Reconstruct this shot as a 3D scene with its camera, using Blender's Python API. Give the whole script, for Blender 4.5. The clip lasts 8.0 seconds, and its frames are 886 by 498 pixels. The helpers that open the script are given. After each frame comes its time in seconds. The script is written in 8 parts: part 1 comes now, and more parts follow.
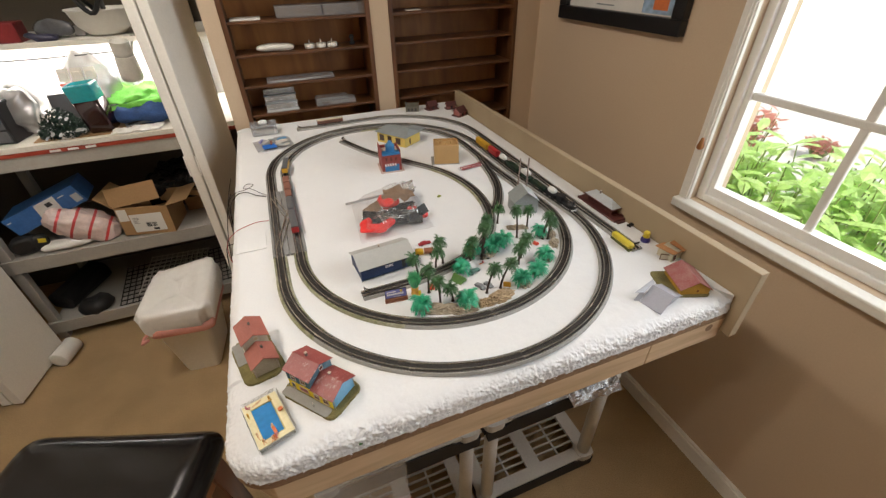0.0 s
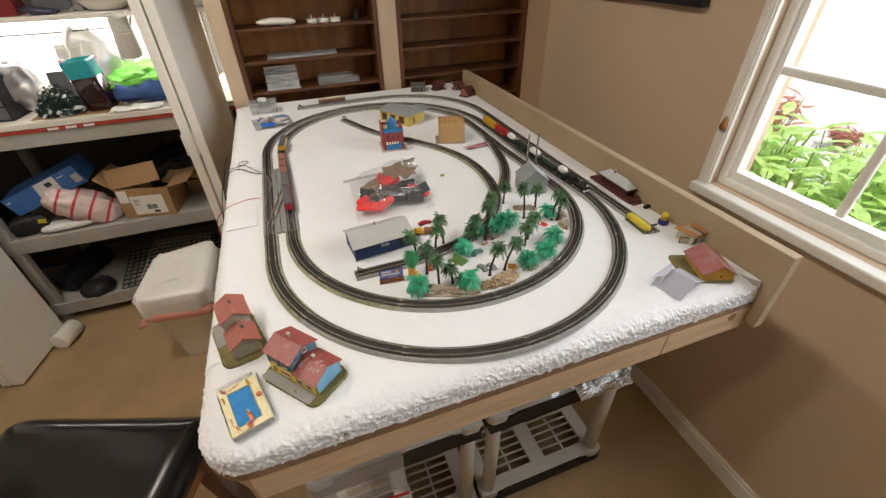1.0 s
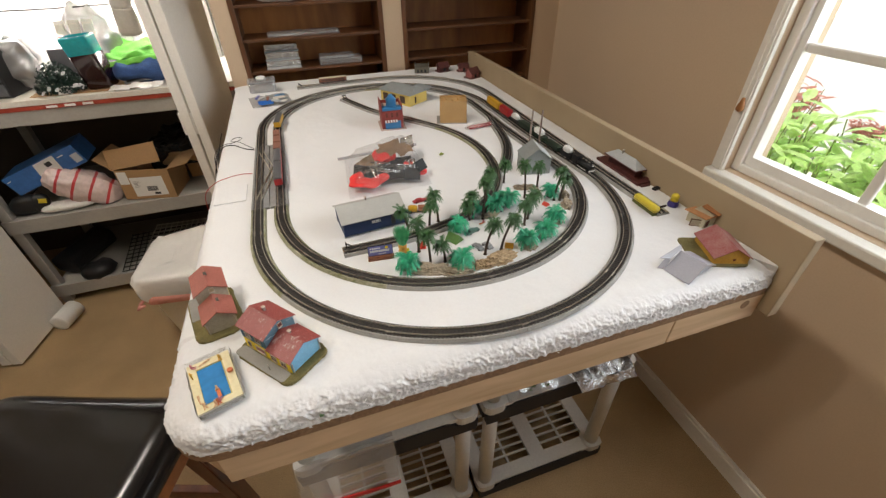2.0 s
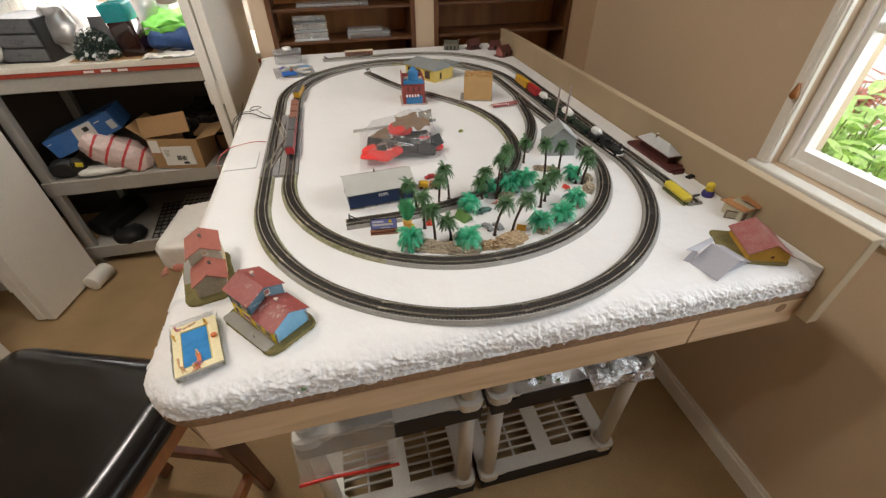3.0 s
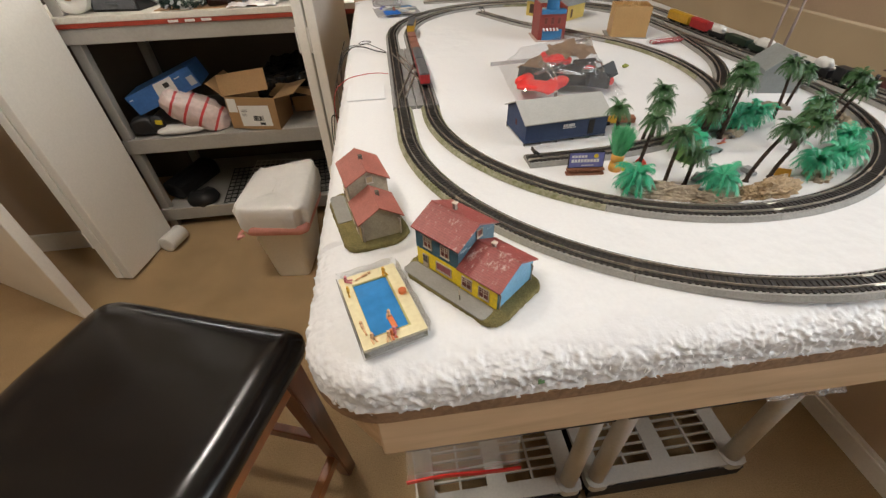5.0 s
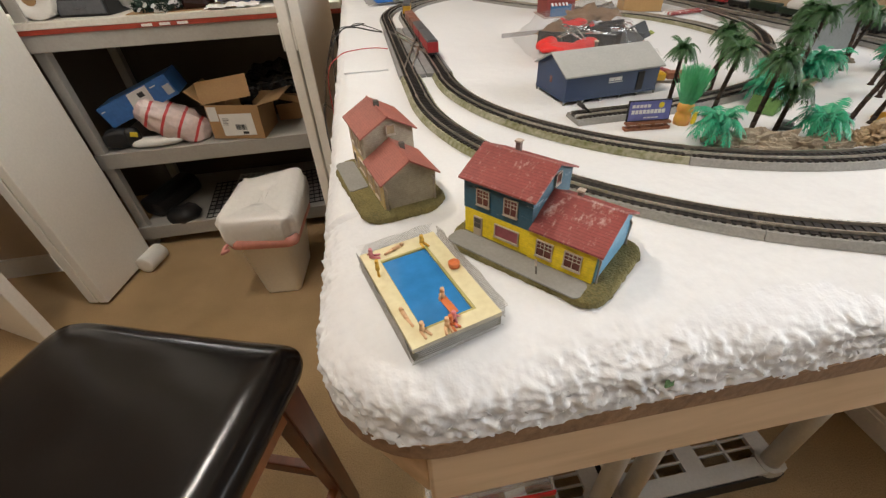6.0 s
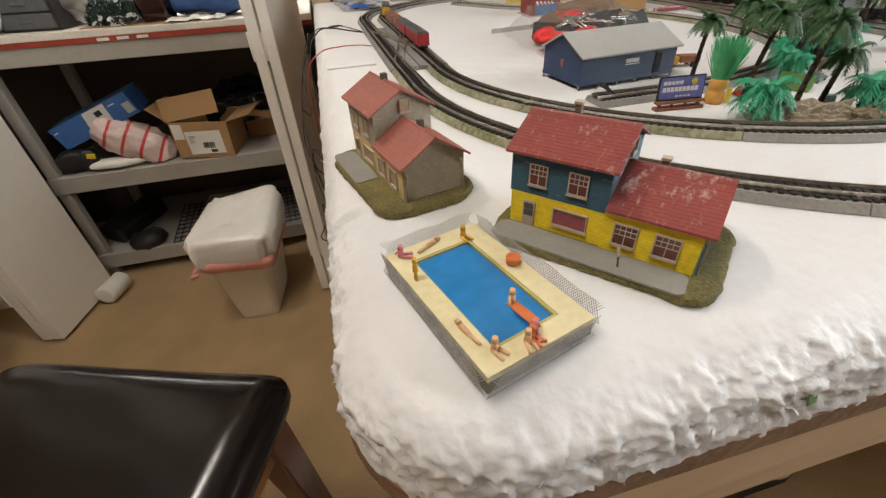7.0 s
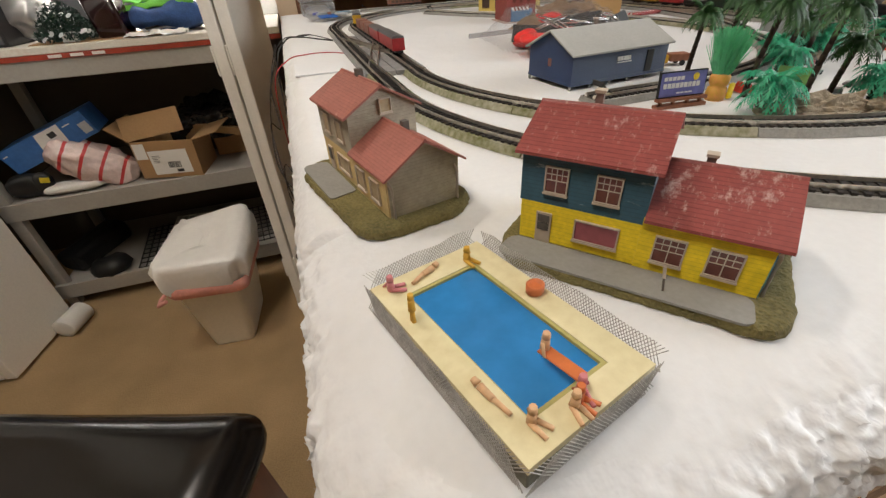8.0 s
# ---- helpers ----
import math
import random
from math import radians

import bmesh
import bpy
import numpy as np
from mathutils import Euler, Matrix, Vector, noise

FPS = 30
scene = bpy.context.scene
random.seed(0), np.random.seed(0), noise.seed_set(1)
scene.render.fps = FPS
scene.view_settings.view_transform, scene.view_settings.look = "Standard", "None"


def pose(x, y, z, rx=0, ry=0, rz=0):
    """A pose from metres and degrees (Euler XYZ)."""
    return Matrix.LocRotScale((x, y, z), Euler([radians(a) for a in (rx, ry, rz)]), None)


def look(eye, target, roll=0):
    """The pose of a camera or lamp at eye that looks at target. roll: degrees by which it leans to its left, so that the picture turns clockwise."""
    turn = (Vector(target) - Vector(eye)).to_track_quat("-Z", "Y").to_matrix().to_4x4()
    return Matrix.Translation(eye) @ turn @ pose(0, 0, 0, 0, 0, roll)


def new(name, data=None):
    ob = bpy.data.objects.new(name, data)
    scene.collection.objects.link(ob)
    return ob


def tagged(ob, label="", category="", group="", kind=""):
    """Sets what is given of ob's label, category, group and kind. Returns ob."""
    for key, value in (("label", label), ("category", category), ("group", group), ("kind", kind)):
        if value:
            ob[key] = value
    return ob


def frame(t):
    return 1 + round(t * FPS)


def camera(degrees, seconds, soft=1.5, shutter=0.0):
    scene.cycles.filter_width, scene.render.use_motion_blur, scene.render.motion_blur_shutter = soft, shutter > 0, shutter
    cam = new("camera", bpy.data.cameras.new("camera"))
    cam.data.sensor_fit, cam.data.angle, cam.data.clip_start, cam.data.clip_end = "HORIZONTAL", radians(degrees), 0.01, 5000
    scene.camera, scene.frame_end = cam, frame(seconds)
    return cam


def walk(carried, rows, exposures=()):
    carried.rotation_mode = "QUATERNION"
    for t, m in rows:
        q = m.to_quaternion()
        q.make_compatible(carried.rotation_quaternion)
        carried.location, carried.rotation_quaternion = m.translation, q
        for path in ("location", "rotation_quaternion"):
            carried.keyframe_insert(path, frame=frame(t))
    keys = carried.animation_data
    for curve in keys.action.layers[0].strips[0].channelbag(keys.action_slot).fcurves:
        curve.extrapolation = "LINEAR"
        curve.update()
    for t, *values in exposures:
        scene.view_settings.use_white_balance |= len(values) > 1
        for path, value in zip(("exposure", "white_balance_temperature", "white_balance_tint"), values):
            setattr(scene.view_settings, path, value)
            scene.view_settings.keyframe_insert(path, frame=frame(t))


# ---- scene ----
cam = camera(94.4, 8.0, soft=1.35, shutter=0.12)
PATH = [
    (0, (0.114, 0.496, 1.412), (0.698, 2.021, 0.258), -1.3),
    (0.5, (0.129, 0.511, 1.383), (0.689, 2.037, 0.217), -1.3),
    (1, (0.137, 0.519, 1.362), (0.675, 2.039, 0.179), -1.3),
    (1.5, (0.142, 0.522, 1.339), (0.661, 2.04, 0.144), -1.2),
    (2.8, (0.195, 0.533, 1.291), (0.6, 2.053, 0.054), -0.5),
    (3, (0.196, 0.535, 1.285), (0.559, 2.055, 0.036), -0.4),
    (3.5, (0.172, 0.548, 1.272), (0.438, 2.06, -0.01), -0.2),
    (4, (0.124, 0.578, 1.25), (0.301, 2.068, -0.073), -0.3),
    (4.5, (0.07, 0.625, 1.204), (0.22, 2.113, -0.123), -0.8),
    (5, (0.035, 0.657, 1.16), (0.206, 2.171, -0.136), -1.9),
    (5.2, (0.028, 0.671, 1.139), (0.197, 2.196, -0.144), -2.5),
    (6.5, (-0.016, 0.727, 1.063), (0.284, 2.289, -0.15), -2.9),
    (7, (-0.025, 0.748, 1.047), (0.337, 2.319, -0.137), -3.0),
    (7.5, (-0.026, 0.765, 1.038), (0.397, 2.336, -0.125), -3.2),
    (8, (-0.024, 0.78, 1.031), (0.446, 2.354, -0.11), -3.3),
]
walk(cam, [(t, look(eye, target, roll)) for t, eye, target, roll in PATH], ((0.0, 0.03), (3.0, 0.0), (4.5, 0.08), (5.2, 0.06), (6.5, 0.0), (8.0, -0.10)))

# ---------- light ----------
world = bpy.data.worlds.new("world")
scene.world = world
world.use_nodes = True
wn = world.node_tree.nodes
sky = wn.new("ShaderNodeTexSky")
sky.sky_type, sky.sun_disc = "NISHITA", False
sky.sun_elevation, sky.sun_rotation = radians(69), radians(180)
world.node_tree.links.new(sky.outputs["Color"], wn["Background"].inputs["Color"])
wn["Background"].inputs["Strength"].default_value = 0.15
sun_data = bpy.data.lights.new("sun", "SUN")
sun_data.energy, sun_data.angle, sun_data.color = 5.0, radians(3), (1, 0.95, 0.88)
sun = new("sun", sun_data)
sun.matrix_basis = look((2.5, -0.7, 5.0), (2.5, 1.2, 0.0))


def area_lamp(name, where, target, sx, sy, watts, colour, shape="RECTANGLE"):
    data = bpy.data.lights.new(name, "AREA")
    data.shape, data.size, data.size_y, data.energy, data.color = shape, sx, sy, watts, colour
    ob = new(name, data)
    ob.matrix_basis = look(where, target)
    return ob


WARM = (1.0, 0.92, 0.82)
# First two placed from wall shadows; third is an added fill, no known source.
LAMPS = ((-0.60, 0.84, 8.0), (-0.60, 0.45, 6.6), (-0.55, 1.65, 11.0))
for lx, ly, watts in LAMPS:
    area_lamp("ceiling_and_fill_light", (lx, ly, 2.455), (lx, ly + 0.001, 0.0), 0.14, 0.14, watts, WARM, "DISK")
area_lamp("window_light", (1.30, 0.54, 1.46), (0.0, 0.54, 1.1), 1.15, 1.05, 13, (0.97, 0.98, 1.0))
area_lamp("closet_strip_light", (-0.60, 2.66, 1.165), (-0.60, 2.70, 0.0), 0.9, 0.06, 4.5, (1.0, 0.97, 0.93))

# ---------- materials ----------


def mat(name, colour, rough=0.6, metal=0.0, vary=0.12, scale=8.0, fine=60.0, bump=0.15, dist=0.002, spec=0.5, dirt=None, coat=0.0):
    """A surface with variation at two scales: broad tone and fine grain with relief."""
    m = bpy.data.materials.new(name)
    m.use_nodes = True
    nt = m.node_tree
    b = nt.nodes["Principled BSDF"]
    b.inputs["Roughness"].default_value, b.inputs["Metallic"].default_value = rough, metal
    b.inputs["Specular IOR Level"].default_value = spec
    b.inputs["Coat Weight"].default_value = coat
    co = nt.nodes.new("ShaderNodeTexCoord")
    big = nt.nodes.new("ShaderNodeTexNoise")
    big.inputs["Scale"].default_value, big.inputs["Detail"].default_value = scale, 4
    small = nt.nodes.new("ShaderNodeTexNoise")
    small.inputs["Scale"].default_value, small.inputs["Detail"].default_value = fine, 3
    for n in (big, small):
        nt.links.new(co.outputs["Object"], n.inputs["Vector"])
    add = nt.nodes.new("ShaderNodeMath")
    add.operation = "ADD"
    nt.links.new(big.outputs["Fac"], add.inputs[0])
    nt.links.new(small.outputs["Fac"], add.inputs[1])
    ramp = nt.nodes.new("ShaderNodeValToRGB")
    c = Vector(colour[:3])
    d = Vector(dirt) if dirt else c * (1 - vary * 1.6)
    ramp.color_ramp.elements[0].position, ramp.color_ramp.elements[1].position = 0.32, 0.68
    ramp.color_ramp.elements[0].color = (*d, 1)
    ramp.color_ramp.elements[1].color = (*(min(1, v * (1 + vary)) for v in c), 1)
    half = nt.nodes.new("ShaderNodeMath")
    half.operation = "MULTIPLY"
    half.inputs[1].default_value = 0.5
    nt.links.new(add.outputs[0], half.inputs[0])
    nt.links.new(half.outputs[0], ramp.inputs["Fac"])
    nt.links.new(ramp.outputs["Color"], b.inputs["Base Color"])
    if bump:
        bp = nt.nodes.new("ShaderNodeBump")
        bp.inputs["Strength"].default_value, bp.inputs["Distance"].default_value = bump, dist
        nt.links.new(small.outputs["Fac"], bp.inputs["Height"])
        nt.links.new(bp.outputs["Normal"], b.inputs["Normal"])
    return m


def wood(name, dark, light, rough=0.4, stretch=(1, 1, 12), scale=6.0, coat=0.0):
    m = bpy.data.materials.new(name)
    m.use_nodes = True
    nt = m.node_tree
    b = nt.nodes["Principled BSDF"]
    b.inputs["Roughness"].default_value = rough
    b.inputs["Coat Weight"].default_value = coat
    co = nt.nodes.new("ShaderNodeTexCoord")
    mp = nt.nodes.new("ShaderNodeMapping")
    mp.inputs["Scale"].default_value = stretch
    nt.links.new(co.outputs["Object"], mp.inputs["Vector"])
    n1 = nt.nodes.new("ShaderNodeTexNoise")
    n1.inputs["Scale"].default_value, n1.inputs["Detail"].default_value, n1.inputs["Distortion"].default_value = scale, 6, 0.6
    nt.links.new(mp.outputs["Vector"], n1.inputs["Vector"])
    ramp = nt.nodes.new("ShaderNodeValToRGB")
    ramp.color_ramp.elements[0].position, ramp.color_ramp.elements[1].position = 0.3, 0.7
    ramp.color_ramp.elements[0].color, ramp.color_ramp.elements[1].color = (*dark, 1), (*light, 1)
    nt.links.new(n1.outputs["Fac"], ramp.inputs["Fac"])
    nt.links.new(ramp.outputs["Color"], b.inputs["Base Color"])
    bp = nt.nodes.new("ShaderNodeBump")
    bp.inputs["Strength"].default_value, bp.inputs["Distance"].default_value = 0.12, 0.001
    nt.links.new(n1.outputs["Fac"], bp.inputs["Height"])
    nt.links.new(bp.outputs["Normal"], b.inputs["Normal"])
    return m


def glassy(name, colour=(1, 1, 1), rough=0.05, alpha=0.25):
    """Thin clear film: mostly see-through with a glossy skin."""
    m = bpy.data.materials.new(name)
    m.use_nodes = True
    nt = m.node_tree
    out = nt.nodes["Material Output"]
    nt.nodes.remove(nt.nodes["Principled BSDF"])
    tr = nt.nodes.new("ShaderNodeBsdfTransparent")
    tr.inputs["Color"].default_value = (*colour, 1)
    gl = nt.nodes.new("ShaderNodeBsdfGlossy")
    gl.inputs["Roughness"].default_value = rough
    df = nt.nodes.new("ShaderNodeBsdfDiffuse")
    df.inputs["Color"].default_value = (*(0.6 * v for v in colour), 1)
    m1 = nt.nodes.new("ShaderNodeMixShader")
    m1.inputs["Fac"].default_value = 0.5
    nt.links.new(gl.outputs[0], m1.inputs[1])
    nt.links.new(df.outputs[0], m1.inputs[2])
    m2 = nt.nodes.new("ShaderNodeMixShader")
    m2.inputs["Fac"].default_value = alpha
    nt.links.new(tr.outputs[0], m2.inputs[1])
    nt.links.new(m1.outputs[0], m2.inputs[2])
    nt.links.new(m2.outputs[0], out.inputs["Surface"])
    return m


def glow(name, colour, strength):
    m = bpy.data.materials.new(name)
    m.use_nodes = True
    b = m.node_tree.nodes["Principled BSDF"]
    b.inputs["Base Color"].default_value = (*colour, 1)
    b.inputs["Emission Color"].default_value = (*colour, 1)
    b.inputs["Emission Strength"].default_value = strength
    return m


M_WALL = mat("wall_paint", (0.565, 0.435, 0.308), 0.85, vary=0.03, scale=3, fine=220, bump=0.08, dist=0.0015, spec=0.3)
M_CARPET = mat("carpet", (0.42, 0.29, 0.155), 0.95, vary=0.16, scale=5, fine=260, bump=0.8, dist=0.006, spec=0.1)
M_CEIL = mat("ceiling_paint", (0.75, 0.72, 0.66), 0.9, vary=0.03, scale=4, fine=120, bump=0.2)
M_WHITE = mat("white_paint", (0.80, 0.77, 0.71), 0.45, vary=0.04, scale=5, fine=120, bump=0.04)
M_DOOR = mat("door_paint", (0.84, 0.81, 0.75), 0.5, vary=0.04, scale=4, fine=140, bump=0.05)
M_VINYL = mat("window_vinyl", (0.80, 0.78, 0.74), 0.35, vary=0.03, scale=6, fine=100, bump=0.03)
M_FOAM = mat("white_foam", (0.735, 0.735, 0.74), 0.75, vary=0.025, scale=9, fine=300, bump=0.12, dist=0.0008, spec=0.3)
def dented(m, scale, dist):
    """Adds broad shallow dents to a surface's relief."""
    nt = m.node_tree
    co, n1, bp = nt.nodes.new("ShaderNodeTexCoord"), nt.nodes.new("ShaderNodeTexNoise"), nt.nodes.new("ShaderNodeBump")
    n1.inputs["Scale"].default_value, n1.inputs["Detail"].default_value = scale, 2
    bp.inputs["Strength"].default_value, bp.inputs["Distance"].default_value = 0.5, dist
    nt.links.new(co.outputs["Object"], n1.inputs["Vector"])
    nt.links.new(n1.outputs["Fac"], bp.inputs["Height"])
    b = nt.nodes["Principled BSDF"]
    old = b.inputs["Normal"].links[0].from_node
    nt.links.new(bp.outputs["Normal"], old.inputs["Normal"])


dented(M_FOAM, 30, 0.004)
M_FOAMCUT = mat("torn_white_foam", (0.735, 0.735, 0.745), 0.42, vary=0.03, scale=45, fine=120, bump=0.35, dist=0.0022)
for m in (M_FOAMCUT, M_FOAM):
    b = m.node_tree.nodes["Principled BSDF"]
    b.inputs["Subsurface Weight"].default_value, b.inputs["Subsurface Scale"].default_value = 0.6, 0.004
    b.inputs["Subsurface Radius"].default_value = (1.0, 0.95, 0.9)
M_PLY = mat("plywood_edge", (0.26, 0.155, 0.085), 0.8, vary=0.25, scale=30, fine=200, bump=0.4)
M_PINE = wood("pine_board", (0.46, 0.31, 0.175), (0.65, 0.47, 0.30), 0.6, (2, 14, 14), 3.0)
M_BOARD = wood("painted_board", (0.33, 0.25, 0.155), (0.39, 0.30, 0.19), 0.7, (2, 2, 2), 3.0)
M_SHELFWOOD = wood("brown_stained_wood", (0.19, 0.068, 0.015), (0.40, 0.160, 0.040), 0.5, (6, 6, 1.2), 3.0, 0.0)
M_SHELFSIDE = wood("dark_stained_wood", (0.066, 0.025, 0.007), (0.14, 0.052, 0.015), 0.5, (6, 6, 1.2), 3.0, 0.0)
M_STOOLWOOD = wood("red_brown_wood", (0.085, 0.022, 0.010), (0.19, 0.055, 0.022), 0.3, (6, 6, 1), 5.0, 0.3)
M_STOOLRAIL = wood("orange_brown_wood", (0.22, 0.075, 0.022), (0.36, 0.13, 0.04), 0.35, (4, 4, 4), 5.0, 0.3)
M_LEATHER = mat("black_leather", (0.009, 0.0075, 0.007), 0.20, vary=0.2, scale=14, fine=420, bump=0.06, dist=0.0004, spec=0.42)
M_BLACKPL = mat("black_plastic", (0.010, 0.010, 0.011), 0.55, vary=0.1, scale=20, fine=200, bump=0.05)
M_GREYPL = mat("pale_grey_plastic", (0.62, 0.59, 0.53), 0.5, vary=0.06, scale=10, fine=160, bump=0.05)
# Closet paint darkened in its colour to stand for the shade in there.
M_CLOSETSHADE = mat("closet_paint_in_shade", (0.10, 0.082, 0.062), 0.85, vary=0.05, scale=4, fine=120)
M_STEEL = mat("grey_steel_shelf", (0.37, 0.35, 0.315), 0.45, vary=0.06, scale=10, fine=120, bump=0.05)
M_BIN = mat("beige_bin_plastic", (0.84, 0.80, 0.71), 0.45, vary=0.04, scale=6, fine=120, bump=0.03)
M_BAG = mat("white_bin_bag", (0.86, 0.84, 0.81), 0.30, vary=0.03, scale=12, fine=34, bump=0.55, dist=0.006)
M_PINKBAND = mat("pink_drawstring", (0.72, 0.32, 0.27), 0.5, vary=0.1, scale=30, fine=90)
M_CARD = mat("brown_cardboard", (0.36, 0.215, 0.10), 0.85, vary=0.08, scale=10, fine=200, bump=0.1)
M_PAPER = mat("white_paper", (0.72, 0.70, 0.66), 0.8, vary=0.03, scale=20, fine=150)
M_INK = mat("black_ink", (0.03, 0.03, 0.03), 0.7, bump=0)
M_BED = mat("grey_roadbed", (0.30, 0.29, 0.27), 0.7, vary=0.15, scale=60, fine=500, bump=0.4, dist=0.001)
M_BEDGREEN = mat("mossy_roadbed", (0.34, 0.32, 0.25), 0.9, vary=0.25, scale=32, fine=260, bump=0.6, dist=0.001, dirt=(0.12, 0.125, 0.035))
M_BALLAST = mat("dark_track_bed", (0.060, 0.052, 0.045), 0.75, vary=0.3, scale=90, fine=600, bump=0.4, dist=0.0006)
M_TIE = mat("black_sleeper", (0.022, 0.018, 0.016), 0.65, vary=0.2, scale=200, fine=600)
M_RAIL = mat("nickel_rail", (0.80, 0.75, 0.67), 0.30, 0.9, vary=0.2, scale=80, fine=400, bump=0)
M_GLASS = glassy("window_glass", (0.98, 1.0, 0.99), 0.02, 0.06)
M_LAMP = glow("lamp_diffuser", (1.0, 0.88, 0.72), 9.0)

# ---------- mesh helpers ----------


def bx(bm, lo, hi, m=None):
    """A box from corner lo to corner hi, moved by m."""
    vs = []
    for x, y, z in ((0, 0, 0), (1, 0, 0), (1, 1, 0), (0, 1, 0), (0, 0, 1), (1, 0, 1), (1, 1, 1), (0, 1, 1)):
        v = Vector(((lo, hi)[x][0], (lo, hi)[y][1], (lo, hi)[z][2]))
        vs.append(bm.verts.new(m @ v if m else v))
    for f in ((0, 3, 2, 1), (4, 5, 6, 7), (0, 1, 5, 4), (1, 2, 6, 5), (2, 3, 7, 6), (3, 0, 4, 7)):
        bm.faces.new([vs[i] for i in f])
    return bm


def B(lo, hi, bevel=0.0, m=None, seg=2):
    bm = bmesh.new()
    bx(bm, lo, hi, m)
    if bevel:
        bmesh.ops.bevel(bm, geom=bm.edges[:], offset=bevel, segments=seg, affect="EDGES", profile=0.5)
    return bm


def rod(bm, p, q, r0, r1=None, n=8, caps=True):
    """A round bar from p to q that tapers from r0 to r1."""
    p, q = Vector(p), Vector(q)
    r1 = r0 if r1 is None else r1
    t = (q - p).to_track_quat("Z", "Y")
    rings = []
    for c, r in ((p, r0), (q, r1)):
        rings.append([bm.verts.new(c + t @ Vector((r * math.cos(2 * math.pi * k / n), r * math.sin(2 * math.pi * k / n), 0))) for k in range(n)])
    for k in range(n):
        f = bm.faces.new((rings[0][k], rings[0][(k + 1) % n], rings[1][(k + 1) % n], rings[1][k]))
        f.smooth = n > 6
    if caps:
        bm.faces.new(rings[0][::-1])
        bm.faces.new(rings[1])
    return bm


def tube(bm, pts, r, n=6):
    """A wire or hose along pts."""
    pts = [Vector(q) for q in pts]
    rings = []
    for i, c in enumerate(pts):
        d = (pts[min(i + 1, len(pts) - 1)] - pts[max(i - 1, 0)]).normalized()
        t = d.to_track_quat("Z", "Y")
        rings.append([bm.verts.new(c + t @ Vector((r * math.cos(2 * math.pi * k / n), r * math.sin(2 * math.pi * k / n), 0))) for k in range(n)])
    for a, b in zip(rings, rings[1:]):
        for k in range(n):
            bm.faces.new((a[k], a[(k + 1) % n], b[(k + 1) % n], b[k])).smooth = True
    bm.faces.new(rings[0][::-1])
    bm.faces.new(rings[-1])
    return bm


def prism(bm, outline, z0, z1, m=None):
    """A plate whose outline lies in x, y, from z0 to z1."""
    lo = [bm.verts.new(m @ Vector((x, y, z0)) if m else (x, y, z0)) for x, y in outline]
    hi = [bm.verts.new(m @ Vector((x, y, z1)) if m else (x, y, z1)) for x, y in outline]
    bm.faces.new(lo[::-1])
    bm.faces.new(hi)
    n = len(lo)
    for i in range(n):
        bm.faces.new((lo[i], lo[(i + 1) % n], hi[(i + 1) % n], hi[i]))
    return bm


def rounded(x0, y0, x1, y1, r, n=5):
    out = []
    for cx, cy, a in ((x1 - r, y0 + r, -90), (x1 - r, y1 - r, 0), (x0 + r, y1 - r, 90), (x0 + r, y0 + r, 180)):
        for k in range(n + 1):
            t = radians(a + 90 * k / n)
            out.append((cx + r * math.cos(t), cy + r * math.sin(t)))
    return out


def lathe(bm, profile, n=16, m=None, smooth=True):
    """A turned body from (radius, height) pairs."""
    rings = []
    for r, z in profile:
        ring = [Vector((r * math.cos(2 * math.pi * k / n), r * math.sin(2 * math.pi * k / n), z)) for k in range(n)]
        rings.append([bm.verts.new(m @ v if m else v) for v in ring])
    for a, b in zip(rings, rings[1:]):
        for k in range(n):
            bm.faces.new((a[k], a[(k + 1) % n], b[(k + 1) % n], b[k])).smooth = smooth
    bm.faces.new(rings[0][::-1])
    bm.faces.new(rings[-1])
    return bm


def crumple(bm, amount, scale, seed=0.0):
    """Push the vertices about by smooth noise."""
    for v in bm.verts:
        v.co += noise.noise_vector(v.co * scale + Vector((seed, seed * 1.7, 0))) * amount
    return bm


def ring_slab(bm, outer, inner, z0, z1):
    """A flat frame between two rectangles."""
    def quad(r, z):
        (x0, y0), (x1, y1) = r
        return [bm.verts.new(p) for p in ((x0, y0, z), (x1, y0, z), (x1, y1, z), (x0, y1, z))]
    a, b, c, d = quad(outer, z1), quad(inner, z1), quad(inner, z0), quad(outer, z0)
    for p, q in ((a, b), (b, c), (c, d), (d, a)):
        for i in range(4):
            bm.faces.new((p[i], p[(i + 1) % 4], q[(i + 1) % 4], q[i]))
    bmesh.ops.recalc_face_normals(bm, faces=bm.faces[:])
    return bm


def mesh_of(name, bm, material):
    bmesh.ops.recalc_face_normals(bm, faces=bm.faces[:])
    me = bpy.data.meshes.new(name)
    bm.to_mesh(me)
    bm.free()
    me.materials.append(material)
    return me


def part(name, bm, material, parent, label=""):
    ob = new(name, mesh_of(name, bm, material))
    ob.parent = parent
    return tagged(ob, label)


def solid(name, bm, material, label="", category="", kind="", group=""):
    """A thing that is one mesh."""
    return tagged(new(name, mesh_of(name, bm, material)), label, category, group, kind)


def thing(name, label, category, m=None, group="", kind=""):
    ob = new(name)
    ob.empty_display_size = 0.02
    if m is not None:
        ob.matrix_basis = m
    return tagged(ob, label, category, group, kind)


# ---------- the room ----------
H = 0.94            # top of the layout
XW = 1.155          # face of the window wall
YB = 2.09           # face of the bookcase wall
YC = 2.30           # face of the closet wall
X0, Y0, ZC = -2.2, -2.2, 2.50

